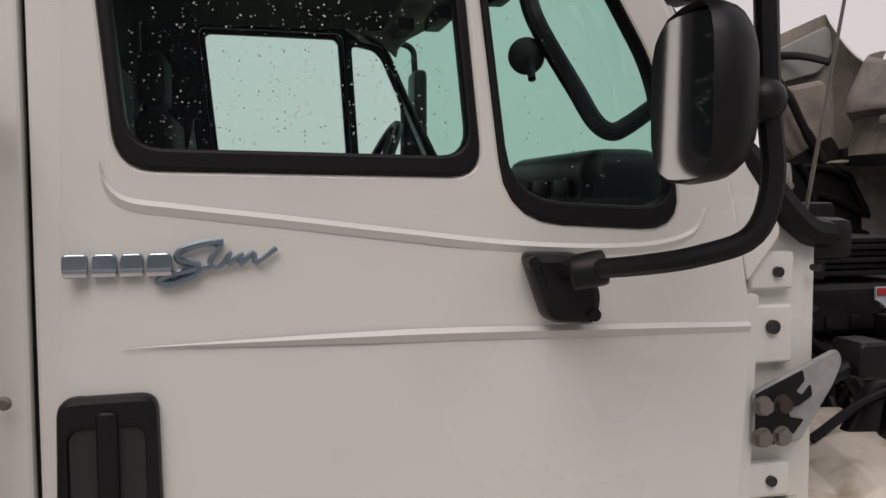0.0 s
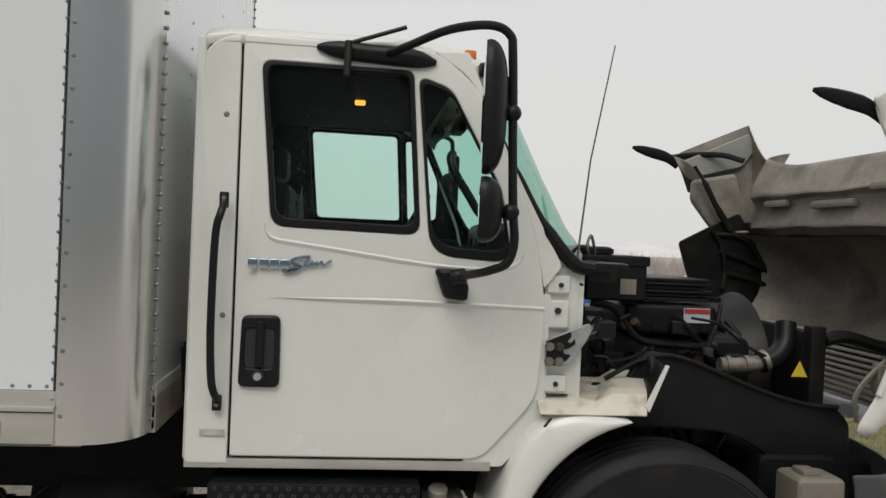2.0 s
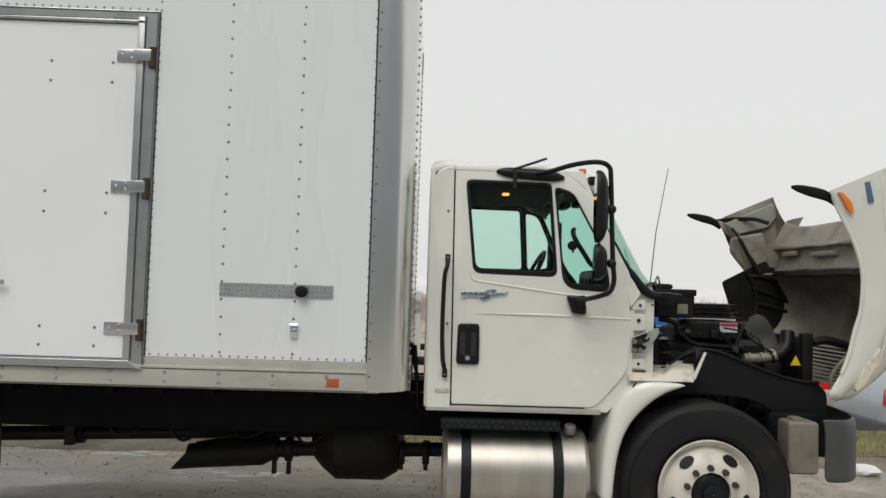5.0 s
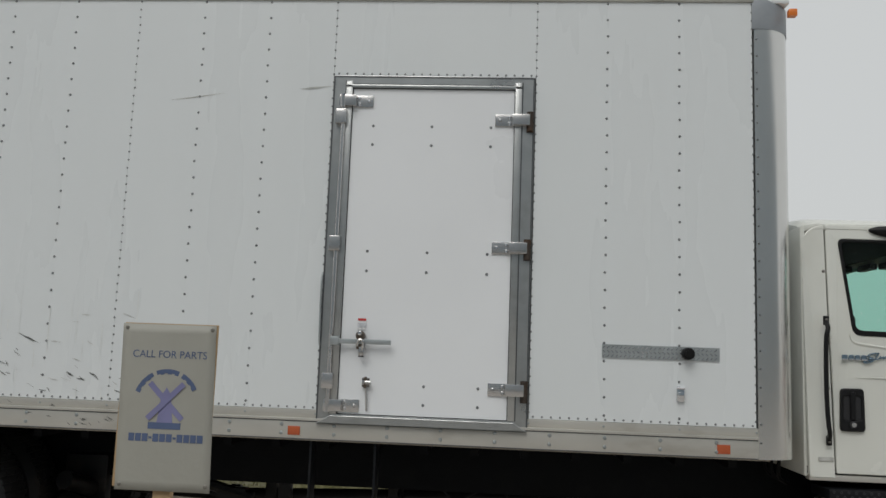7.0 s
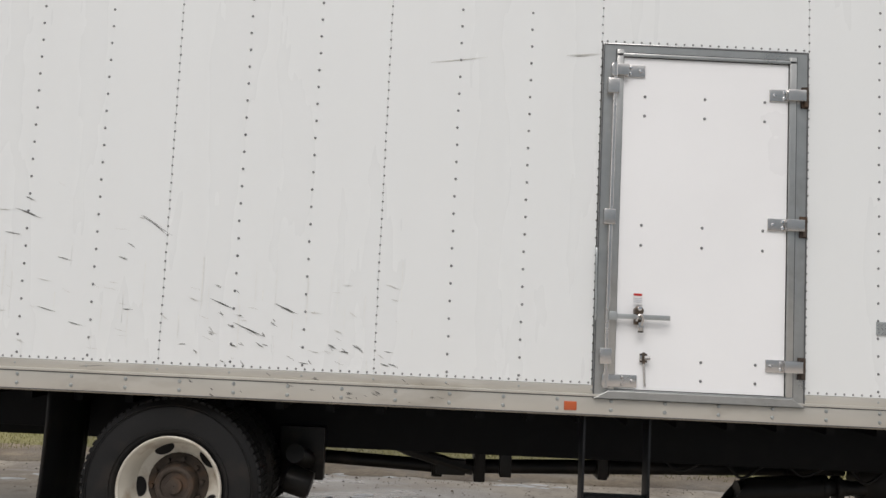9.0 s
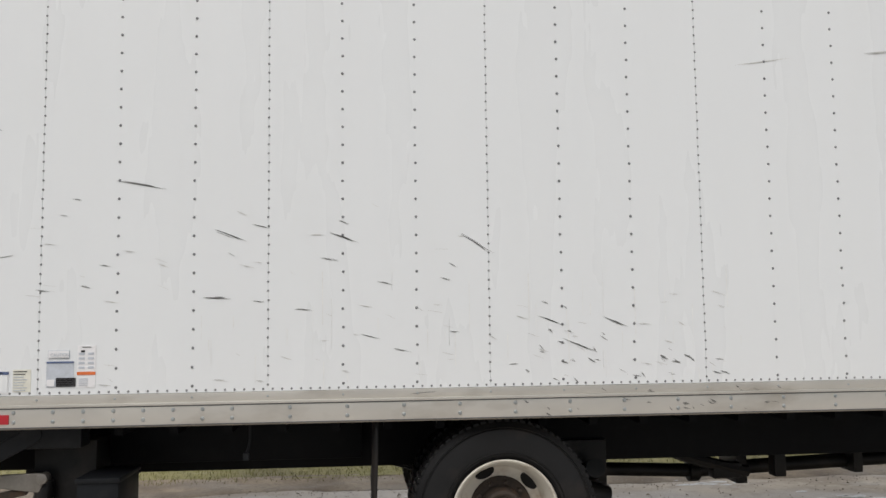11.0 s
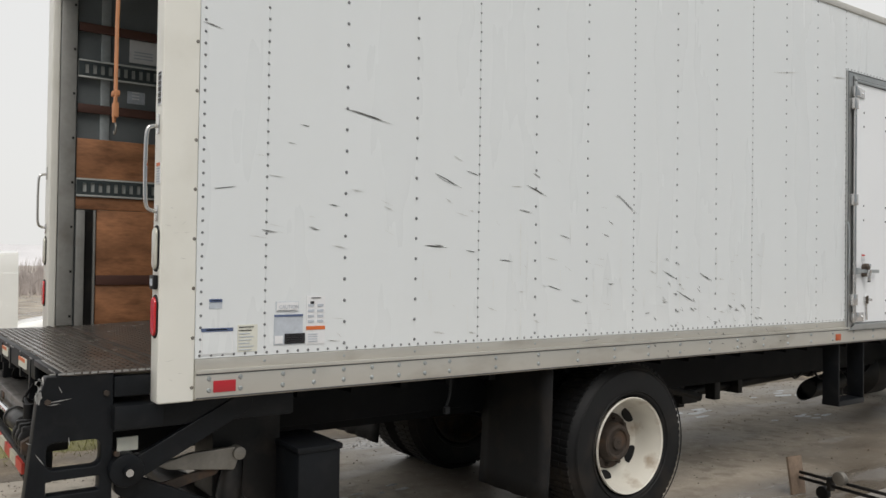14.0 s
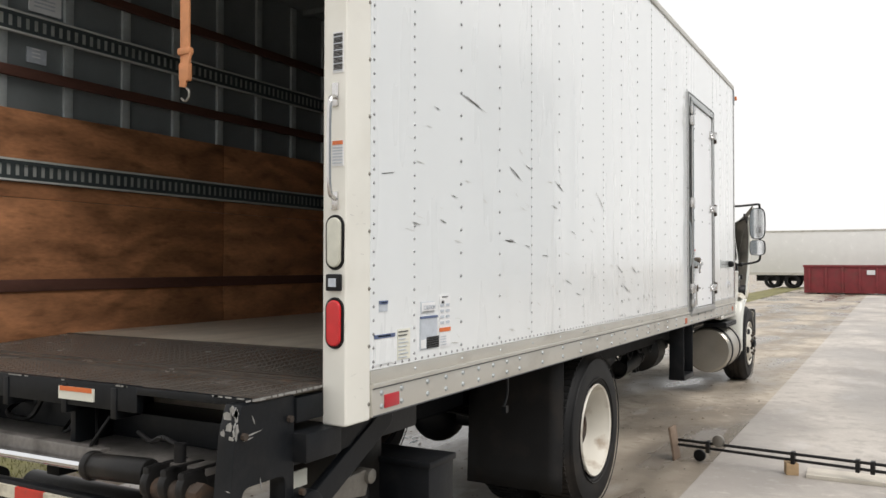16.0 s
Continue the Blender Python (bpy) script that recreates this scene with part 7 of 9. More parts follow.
while x < -0.7:
    xb = min(x + 1.83, -0.6)
    for z0, z1 in ((1.236, 1.515), (1.582, 2.03), (2.032, 2.115), (2.245, 2.515)):
        bm = bmesh.new()
        box(bm, x + 0.004 if x > -8.4 else -8.365 if z0 < 2.03 else -8.50, xb - 0.004, IN - 0.036, IN - 0.024, z0, z1, 0.002)
        part("plywood_sheet", bm, "plywood", truck, "scuffed brown plywood lining sheet" if k == 0 else "")
        k += 1
    x = xb if xb < -0.7 else 0
for z0, z1, lb in ((1.515, 1.582, "dark wooden rub rail"), (2.69, 2.75, "dark wooden slat"), (3.245, 3.305, "dark wooden slat")):
    bm = bmesh.new()
    box(bm, -8.5 if z0 > 2 else -8.365, -0.62, IN - 0.05, IN - 0.022, z0, z1, 0.006)
    part("wall_slat", bm, "dark_wood", truck, lb)
for z in (2.18, 2.99):
    holes = [rect(x, x + 0.024, z - 0.03, z + 0.03) for x in np.arange(-8.46, -5.0, 0.0508)]
    tr = plate("cargo_track", [rect(-8.5, -5.0, z - 0.062, z + 0.062)] + holes, IN - 0.052, 0.004, M["track"], truck, "slotted galvanised cargo track")
    bm = bmesh.new()
    box(bm, -8.5, -0.6, IN - 0.040, IN - 0.036, z - 0.06, z + 0.06)
    box(bm, -5.0, -0.6, IN - 0.052, IN - 0.048, z - 0.062, z + 0.062)
    for dz in (-0.062, 0.05):
        box(bm, -8.5, -0.6, IN - 0.056, IN - 0.036, z + dz, z + dz + 0.012, 0.002)
    part("track_back", bm, M["slot"], tr)
# near end of the far wall: steel jambs and the door track
bm = bmesh.new()
box(bm, -8.612, -8.512, FAR - 0.104, FAR - 0.053, 1.245, 3.6, 0.006)
part("door_track", bm, M["jamb"], truck, "galvanised roller door track")
bm = bmesh.new()
box(bm, -8.498, -8.442, IN - 0.055, IN - 0.024, 1.24, 2.025, 0.006)
box(bm, -8.385, -8.372, IN - 0.050, IN - 0.024, 1.24, 2.025, 0.003)
gp = part("guard_post", bm, M["jamb"], truck, "steel guard post inside the rear opening")
bm = bmesh.new()
box(bm, -8.441, -8.386, IN - 0.030, IN - 0.024, 1.24, 2.02)
part("dark_recess", bm, "bay", gp, "black recess between the guard's flanges")
for z in np.arange(1.3, 3.5, 0.3):
    bm = bmesh.new()
    box(bm, -8.535, -8.522, FAR - 0.109, FAR - 0.103, z, z + 0.015)
    part("track_bolt", bm, "bay", truck)
for x0, x1, z0, z1, mm in ((-8.16, -7.96, 3.085, 3.245, "white_paper"), (-8.17, -8.05, 2.795, 2.88, "grey_print")):
    bm = bmesh.new()
    box(bm, x0, x1, IN - 0.008, IN - 0.001, z0, z1)
    s = part("notice", bm, mm, truck, "faded printed notice on the inner wall")
    for k in range(3):
        bm = bmesh.new()
        box(bm, x0 + 0.03, x1 - 0.04, IN - 0.010, IN - 0.007, z0 + 0.03 + 0.022 * k, z0 + 0.038 + 0.022 * k)
        part("print", bm, "white_paper" if mm == "grey_print" else "grey_print", s)
# ratchet strap
bm = bmesh.new()
pts = smooth_path([(-8.65, 1.75, 3.56), (-8.658, 1.742, 3.2), (-8.662, 1.747, 2.9), (-8.665, 1.742, 2.6), (-8.665, 1.74, 2.40)], 6)
rows = [[bm.verts.new(p + Vector((0.004 * s, 0.024 * c, 0))) for c, s in ((-1, -1), (1, -1), (1, 1), (-1, 1))] for p in pts]
for a, b in zip(rows, rows[1:]):
    for k in range(4):
        bm.faces.new((a[k], a[(k + 1) % 4], b[(k + 1) % 4], b[k]))
box(bm, -8.677, -8.653, 1.713, 1.767, 2.395, 2.47, 0.008)
box(bm, -8.681, -8.649, 1.707, 1.773, 2.50, 2.53, 0.010)
box(bm, -8.675, -8.663, 1.705, 1.74, 2.37, 2.51, 0.004, m=Matrix.Translation((-8.665, 1.725, 2.5)) @ Matrix.Rotation(radians(12), 4, "X") @ Matrix.Translation((8.665, -1.725, -2.5)))
sp = part("hanging_strap", bm, "strap", truck, "orange webbing strap hanging in the rear opening")
bm = bmesh.new()
tube(bm, smooth_path([(-8.665, 1.74, 2.40), (-8.665, 1.74, 2.375), (-8.665, 1.72, 2.355), (-8.665, 1.72, 2.33), (-8.665, 1.74, 2.315), (-8.665, 1.76, 2.33)], 5), 0.005, 8)
part("strap_hook", bm, "alloy", sp, "bent steel strap hook")
# ---- liftgate ----
LG = new("liftgate")
LG.parent, LG.matrix_parent_inverse = truck, W[truck].inverted()
W[LG] = Matrix.Identity(4)
LG["label"] = "black hydraulic liftgate folded under the deck"
plates = [(1.06, 0.07), (2 * MID - 1.13, 0.07)]
for y, d in plates:
    plate("side_plate", [rounded([(-9.15, 0.62), (-9.145, 0.52), (-9.07, 0.52), (-9.04, 0.66), (-8.87, 0.66), (-8.85, 0.56), (-8.81, 0.56), (-8.81, 1.228), (-9.065, 1.228), (-9.095, 1.14)], [0.02, 0.01, 0.02, 0.05, 0.05, 0.01, 0.01, 0.01, 0.006, 0.03]),
                         rounded(rect(-9.06, -8.855, 0.855, 0.965), 0.035), rounded(rect(-9.06, -8.86, 0.755, 0.815), 0.01)], y, d, "black_steel", LG, "chipped black steel side plate", 0.004)
bm = bmesh.new()
box(bm, -9.01, -8.66, 1.055, 2 * MID - 1.055, 1.229, 1.24, 0.004)
deck = part("deck_plate", bm, "plate", LG, "worn brown-black tread plate deck")
bm = bmesh.new()
i = 0
for x in np.arange(-8.985, -7.95, 0.032):
    for y in np.arange(1.08, 3.40, 0.034):
        a = radians(45 if i % 2 else -45)
        box(bm, -0.011, 0.011, -0.003, 0.003, -0.001, 0.0019, m=Matrix.Translation((x, y, 1.240 if x < -8.655 else 1.2345 + 0.036 * (x + 8.655) / 0.725)) @ Matrix.Rotation(a, 4, "Z"))
        i += 1
    i += 1
ob = part("deck_tread", bm, "plate", deck)
ob["kind"] = "stuff"
bm = bmesh.new()
box(bm, -8.655, -7.93, SIDE + 0.11, FAR - 0.11, 1.222, 1.2345, 0.003)
for v in bm.verts:
    if v.co.x > -8.0:
        v.co.z += 0.036
part("sill_plate", bm, "plate", LG)
bm = bmesh.new()
box(bm, -8.668, -8.645, 1.06, 3.44, 1.225, 1.246, 0.004)
box(bm, -8.56, -8.53, 1.07, 3.43, 1.225, 1.243, 0.004)
box(bm, -7.945, -7.925, 1.07, 3.43, 1.225, 1.2735, 0.002)
part("sill_edges", bm, "rust", LG)
bm = bmesh.new()
box(bm, -8.32, -7.98, 1.25, 1.50, 0.42, 1.0, 0.01)
part("pump_box", bm, "bay", LG, "black hydraulic pump box")
bm = bmesh.new()
box(bm, -8.72, -8.30, 1.50, 1.55, 0.80, 1.0, 0.006)
part("mount_plate", bm, "chassis", LG)
# back edge of the deck: notched channel with worn white labels
bm = bmesh.new()
box(bm, -9.03, -9.005, 1.07, 1.58, 1.215, 1.242, 0.004)
box(bm, -9.025, -8.995, 1.58, 3.43, 1.15, 1.242, 0.004)
for y in (1.68, 1.95, 2.3, 2.6):
    box(bm, -9.03, -8.92, y, y + 0.03, 1.12, 1.23, 0.004)
part("deck_edge", bm, "black_steel", deck)
for y0, y1 in ((1.80, 1.99), (2.40, 2.56)):
    bm = bmesh.new()
    box(bm, -9.0335, -9.024, y0, y1, 1.172, 1.218)
    s = part("worn_label", bm, "cream_paper", deck, "torn white and orange warning label")
    bm = bmesh.new()
    box(bm, -9.036, -9.033, y0 + 0.005, y1 - 0.01, 1.203, 1.2195)
    part("label_band", bm, "orange_print", s)
# folded platform, cylinders, hinges and reflective bar
bm = bmesh.new()
box(bm, -9.03, -8.30, 1.25, 3.25, 0.972, 1.0, 0.008)
box(bm, -9.045, -9.0, 1.74, 3.25, 0.93, 1.012, 0.008)
part("folded_platform", bm, "platform", LG, "scraped grey steel platform folded under")
for y in (2.35, 2.95):
    bm = bmesh.new()
    box(bm, -9.052, -9.044, y, y + 0.09, 0.955, 0.99, 0.003)
    part("rivet_plate", bm, "rust", LG)
bm = bmesh.new()
cyl(bm, (-9.075, 1.74, 0.955), (-9.075, 3.2, 0.94), 0.017, 14)
part("chrome_rod", bm, "chrome", LG)
bm = bmesh.new()
cyl(bm, (-9.075, 1.45, 0.975), (-9.075, 1.74, 0.962), 0.045, 18, bevel=0.008)
cyl(bm, (-9.075, 1.725, 0.962), (-9.075, 1.755, 0.962), 0.052, 18, bevel=0.006)
part("lift_cylinder", bm, "bay", LG, "greasy hydraulic cylinder")
for y in (1.25, 1.33, 1.41):
    bm = bmesh.new()
    cyl(bm, (-9.07, y, 0.945), (-9.07, y + 0.035, 0.945), 0.062, 24, bevel=0.01)
    box(bm, -9.12, -8.94, y + 0.002, y + 0.033, 0.89, 1.005, 0.012, 2)
    box(bm, -9.10, -9.0, y + 0.004, y + 0.03, 0.76, 0.90, 0.012, 2)
    part("hinge_knuckle", bm, "bay", LG, "greasy steel hinge knuckle")
bm = bmesh.new()
cyl(bm, (-9.08, 1.20, 0.93), (-9.08, 1.46, 0.93), 0.035, 14)
cyl(bm, (-9.09, 1.19, 0.93), (-9.09, 1.225, 0.93), 0.045, 6)
part("hinge_pin", bm, "rust", LG)
bm = bmesh.new()
cyl(bm, (-9.09, 1.30, 1.03), (-9.09, 1.30, 1.09), 0.02, 12)
tube(bm, smooth_path([(-9.09, 1.30, 1.08), (-9.09, 1.38, 1.10), (-9.05, 1.48, 1.07), (-9.0, 1.6, 1.08)], 5), 0.008, 6)
part("grease_hose", bm, "gasket", LG)
rb_n = 12
for k in range(rb_n):
    bm = bmesh.new()
    y0 = 1.30 + 0.165 * k
    box(bm, -9.112, -9.10, y0, y0 + 0.165, 0.80, 0.845)
    part("reflective_tape", bm, "tape_red" if k % 2 == 0 else "tape_white", LG)
bm = bmesh.new()
box(bm, -9.10, -9.06, 1.28, 3.3, 0.785, 0.86, 0.006)
part("under_bar", bm, "black_steel", LG)
def flat_bar(name, p, q, y, w, d, mat, label=""):
    """A flat bar in an x-z plane from p to q with rounded ends."""
    L = math.hypot(q[0] - p[0], q[1] - p[1])
    a = math.atan2(q[1] - p[1], q[0] - p[0])
    n = 8
    loop = [(L + w * math.cos(t), w * math.sin(t)) for t in (-math.pi / 2 + math.pi * k / n for k in range(n + 1))]
    loop += [(w * math.cos(t), w * math.sin(t)) for t in (math.pi / 2 + math.pi * k / n for k in range(n + 1))]
    c, s_ = math.cos(a), math.sin(a)
    return plate(name, [[(p[0] + u * c - v * s_, p[1] + u * s_ + v * c) for u, v in loop]], y, d, mat, LG, label, 0.004)


for y in (1.05, 2 * MID - 1.09):
    flat_bar("lift_arm", (-8.75, 0.805), (-8.25, 1.06), y, 0.045, 0.035, "black_steel", "flat black steel lift arm")
    flat_bar("lower_arm", (-8.74, 0.745), (-8.30, 0.53), y + 0.06, 0.05, 0.05, "black_steel")
    flat_bar("stay_bar", (-8.74, 0.66), (-8.34, 0.74), y + 0.12, 0.022, 0.02, "rust")
lk_arm = plate("link_arm", [rounded([(-8.61, 0.80), (-8.45, 0.835), (-8.245, 0.84), (-8.225, 0.80), (-8.25, 0.735), (-8.55, 0.775)], 0.012)], 1.15, 0.03, "alloy", LG, "grey scuffed lift link", 0.004)
bm = bmesh.new()
cyl(bm, (-8.232, 1.13, 0.812), (-8.232, 1.20, 0.812), 0.03, 16, bevel=0.004)
part("link_eye", bm, "alloy", lk_arm)
bm = bmesh.new()
cyl(bm, (-8.76, 1.02, 0.827), (-8.76, 1.16, 0.827), 0.07, 22, bevel=0.01)
cyl(bm, (-8.76, 0.985, 0.827), (-8.76, 1.03, 0.827), 0.02, 10)
part("pivot_boss", bm, "black_steel", LG)
bm = bmesh.new()
cyl(bm, (-8.76, 0.978, 0.827), (-8.76, 0.986, 0.827), 0.016, 10)
part("pivot_pin", bm, "steel", LG)
bm = bmesh.new()
box(bm, -8.82, -8.0, 1.06, 1.20, 0.985, 1.10, 0.01)
box(bm, -8.82, -8.62, 1.0, 3.5, 1.0, 1.10, 0.01)
box(bm, -8.81, -8.6, 1.05, 1.10, 1.13, 1.215, 0.006)
part("mount_frame", bm, "black_steel", LG)
bm = bmesh.new()
cyl(bm, (-8.30, 1.20, 0.53), (-8.30, 3.2, 0.53), 0.07, 18)
box(bm, -8.34, -8.18, 1.10, 1.26, 0.44, 0.60, 0.02, 3)
tube(bm, [(-8.26, 1.2, 0.60), (-8.24, 1.2, 0.74), (-8.22, 1.2, 0.80)], [0.06, 0.05, 0.03], 12)
part("torsion_tube", bm, "bay", LG)
bm = bmesh.new()
cyl(bm, (-8.26, 1.094, 0.52), (-8.26, 1.102, 0.52), 0.036, 18)
part("round_label", bm, "red_mark", LG)
bm = bmesh.new()
box(bm, -8.785, -8.70, 1.092, 1.10, 0.895, 0.952)
part("serial_plate", bm, "cream_paper", LG)
bm = bmesh.new()
box(bm, -8.0, -7.78, 1.0, 1.38, 0.50, 0.822, 0.012)
box(bm, -8.008, -7.772, 0.99, 1.39, 0.806, 0.834, 0.008)
part("battery_box", bm, "black_steel", truck, "black steel battery box")
bm = bmesh.new()
box(bm, -8.5, -6.5, 1.62, 1.70, 0.80, 1.05, 0.006)
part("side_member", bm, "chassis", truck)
bm = bmesh.new()
tube(bm, smooth_path([(-7.1, 1.05, 1.11), (-7.1, 1.05, 1.0), (-7.12, 1.06, 0.93)], 4), 0.008, 6)
box(bm, -7.135, -7.105, 1.04, 1.065, 0.90, 0.935)
part("hanger_wire", bm, "black_steel", truck)

rnd = random.Random(31)
for k in range(5):
    y = 1.75 + 0.3 * k
    bm = bmesh.new()
    x = rnd.uniform(-9.0, -8.7)
    tube(bm, smooth_path([(x, y, 1.12), (x + rnd.uniform(-0.05, 0.05), y + 0.05, rnd.uniform(1.0, 1.06)), (x + rnd.uniform(-0.1, 0.1), y + 0.12, rnd.uniform(1.0, 1.08)), (x + 0.1, y + 0.2, 1.12)], 5), rnd.uniform(0.006, 0.012), 6)
    part("hydraulic_hose", bm, rnd.choice(("gasket", "bay")), LG)
for k in range(2):
    bm = bmesh.new()
    y = 1.95 + 0.9 * k
    box(bm, -8.99, -8.62, y, y + 0.03, 1.0, 1.22, 0.006)
    part("deck_rib", bm, "black_steel", LG)
for x, y, z, w in ((-8.80, 1.036, 0.9, 0.012), (-8.84, 1.057, 1.15, 0.012), (-9.06, 1.057, 1.13, 0.012), (-9.09, 1.057, 0.70, 0.010)):
    bm = bmesh.new()
    cyl(bm, (x, y - 0.012, z), (x, y + 0.004, z), w, 6)
    part("plate_bolt", bm, "rust", LG)

# chipped paint and bare metal on the rear edge of the near side plate and the deck
M["bare"] = material("chipped_bare_metal", (0.36, 0.36, 0.35), 0.4, 0.6, vary=0.3, scale=20, fine=120, bump=0.1)
for k in range(11):
    x, z = -9.10 + abs(rnd.gauss(0, 0.012)), rnd.uniform(1.12, 1.21)
    r = rnd.uniform(0.004, 0.016)
    n = 9
    plate("paint_chip", [[(x + r * rnd.uniform(0.35, 1.2) * math.cos(2 * math.pi * i / n) * 0.8, z + r * rnd.uniform(0.35, 1.3) * math.sin(2 * math.pi * i / n) * 1.3) for i in range(n)]], 1.0585, 0.002, "bare", LG)
for x, z, dx, dz in ((-9.02, 1.19, 0.014, -0.03), (-9.07, 1.125, 0.10, 0.012), (-9.06, 1.115, 0.05, 0.006), (-9.10, 0.93, 0.035, -0.05), (-9.135, 0.98, 0.02, -0.012), (-8.98, 0.985, 0.006, -0.04)):
    n = Vector((-dz, dx)).normalized() * 0.0022
    plate("paint_scratch", [[(x, z), (x + dx * 0.5 + n.x, z + dz * 0.5 + n.y), (x + dx, z + dz), (x + dx * 0.5 - n.x, z + dz * 0.5 - n.y)]], 1.0585, 0.002, "bare", LG)
turn = Matrix(((0, 1, 0, -9.0825), (1, 0, 0, 0), (0, 0, 1, 0), (0, 0, 0, 1)))
for y, z, r in ((1.085, 1.20, 0.020), (1.105, 1.185, 0.022), (1.09, 1.155, 0.018), (1.075, 1.125, 0.012), (1.11, 1.14, 0.010), (1.08, 1.07, 0.008)):
    n = 10
    lp = [(y + r * rnd.uniform(0.5, 1.1) * math.cos(2 * math.pi * i / n), z + 1.3 * r * rnd.uniform(0.5, 1.2) * math.sin(2 * math.pi * i / n)) for i in range(n)]
    shift = Matrix.Translation((0.34 * (z - 1.18) if z > 1.14 else -0.014, 0, 0))
    plate("paint_chip", [lp], 0, 0.003, "bare", LG, turn=shift @ turn)
bm = bmesh.new()
for k in range(14):
    x = -9.055 + 0.031 * k
    box(bm, x, x + rnd.uniform(0.018, 0.032), 1.0505, 1.0545, 1.2365 - rnd.uniform(0, 0.004), 1.2415)
part("worn_deck_rim", bm, "bare", LG)
for k in range(18):
    bm = bmesh.new()
    y = rnd.uniform(1.08, 3.3)
    w = rnd.uniform(0.01, 0.05)
    box(bm, -9.0325, -9.0295, y, y + w, 1.2385, 1.2432)
    part("worn_edge", bm, "bare", LG)

# mud flaps, steps, drive line, exhaust
for y0 in (1.0, 2 * MID - 1.62):
    bm = bmesh.new()
    n = 7
    rows = []
    for i in range(9):
        t = i / 8
        z = 1.12 - 0.80 * t
        rows.append([bm.verts.new((-6.42 - 0.03 * t * t + 0.015 * math.sin(3 * k + y0), y0 + 0.62 * k / n, z)) for k in range(n + 1)])
    for a, b in zip(rows, rows[1:]):
        for k in range(n):
            bm.faces.new((a[k], a[k + 1], b[k + 1], b[k]))
    ob = part("mud_flap", bm, "rubber", truck, "black rubber mud flap, slightly curled")
    ob.modifiers.new("thick", "SOLIDIFY").thickness = 0.012
bm = bmesh.new()
box(bm, -3.322, -3.308, 0.985, 1.12, 0.60, 1.12, 0.004)
box(bm, -2.945, -2.931, 0.985, 1.12, 0.60, 1.12, 0.004)
box(bm, -3.322, -2.931, 0.98, 1.125, 0.598, 0.642, 0.006)
part("folding_step", bm, "black_steel", truck, "thin black folding step below the side door")
bm = bmesh.new()
cyl(bm, (-4.15, MID, 0.545), (-1.2, MID, 0.655), 0.052, 16)
cyl(bm, (-5.5, MID, 0.60), (-4.15, MID, 0.545), 0.048, 16)
for x, z in ((-4.15, 0.545), (-2.95, 0.59), (-1.6, 0.64)):
    cyl(bm, (x - 0.03, MID, z), (x + 0.05, MID, z), 0.078, 14, bevel=0.012)
box(bm, -3.88, -3.80, 2.1, 2.4, 0.47, 0.80, 0.01)
box(bm, -3.0, -2.93, 2.12, 2.38, 0.52, 0.80, 0.01)
part("drive_shaft", bm, "bay", truck, "dark drive shaft with joints")
bm = bmesh.new()
tube(bm, smooth_path([(-5.0, 1.90, 0.84), (-4.6, 1.88, 0.80), (-4.3, 1.88, 0.70), (-4.0, 1.88, 0.62), (-3.9, 1.88, 0.60)], 5), 0.04, 8)
box(bm, -4.15, -3.95, 1.85, 1.95, 0.56, 0.66, 0.01)
box(bm, -3.72, -3.64, 1.85, 1.95, 0.56, 0.75, 0.01)
part("brake_chamber_arm", bm, "bay", truck)
bm = bmesh.new()
cyl(bm, (-5.12, 1.60, 0.55), (-4.95, 1.60, 0.50), 0.09, 18, bevel=0.02)
cyl(bm, (-5.05, 1.5, 0.72), (-5.0, 1.9, 0.60), 0.06, 14)
box(bm, -5.2, -4.9, 1.78, 1.86, 0.5, 0.85, 0.01)
part("brake_chamber", bm, "bay", truck)
bm = bmesh.new()
for y in (1.86, 2.62):
    for k in range(5):
        tube(bm, smooth_path([(-6.4 + 0.06 * k, y, 0.74), (-5.69, y, 0.60 + 0.022 * k), (-4.98 - 0.06 * k, y, 0.74)], 6), 0.014, 6, True, 2.2)
part("leaf_springs", bm, "bay", truck)
bm = bmesh.new()
n = 20
rows = [[bm.verts.new((x + sl * math.sin(2 * math.pi * k / n), 1.97 + r * math.cos(2 * math.pi * k / n), 0.525 + dz + r * math.sin(2 * math.pi * k / n))) for k in range(n)]
        for x, sl, r, dz in ((-2.07, 0.0, 0.085, -0.02), (-2.10, 0.085, 0.088, -0.02), (-2.10, 0.085, 0.098, -0.02), (-1.95, 0.04, 0.10, 0.0), (-1.55, 0.0, 0.10, 0.03), (-1.45, 0.0, 0.06, 0.045), (-1.30, 0.0, 0.055, 0.05))]
for a, b in zip(rows, rows[1:]):
    for k in range(n):
        bm.faces.new((a[k], a[(k + 1) % n], b[(k + 1) % n], b[k]))
bm.faces.new(rows[0])
bm.faces.new(rows[-1])
mf = part("muffler", bm, "bay", truck, "dark exhaust tail pipe with a slanted end")
for x in (-1.50, -1.40, -0.62, -0.45):
    bm = bmesh.new()
    cyl(bm, (x, 1.97, 0.57), (x + 0.05, 1.97, 0.57), 0.085, 16, bevel=0.008)
    box(bm, x + 0.01, x + 0.04, 1.95, 1.99, 0.40 + 0.05 * (x > -1), 0.58)
    part("shaft_flange", bm, "bay", truck)
bm = bmesh.new()
lathe(bm, [(0.10, -1.22), (0.18, -1.15), (0.26, -1.05), (0.26, -0.72), (0.20, -0.62), (0.10, -0.58)], (0, 2.05, 0.62), 24, "x", cap=True)
part("transmission", bm, "bay", truck, "dark round transmission housing")
bm = bmesh.new()
tube(bm, [(-1.4, 1.97, 0.57), (-0.9, 1.97, 0.58), (-0.05, 1.97, 0.60)], 0.05, 12)
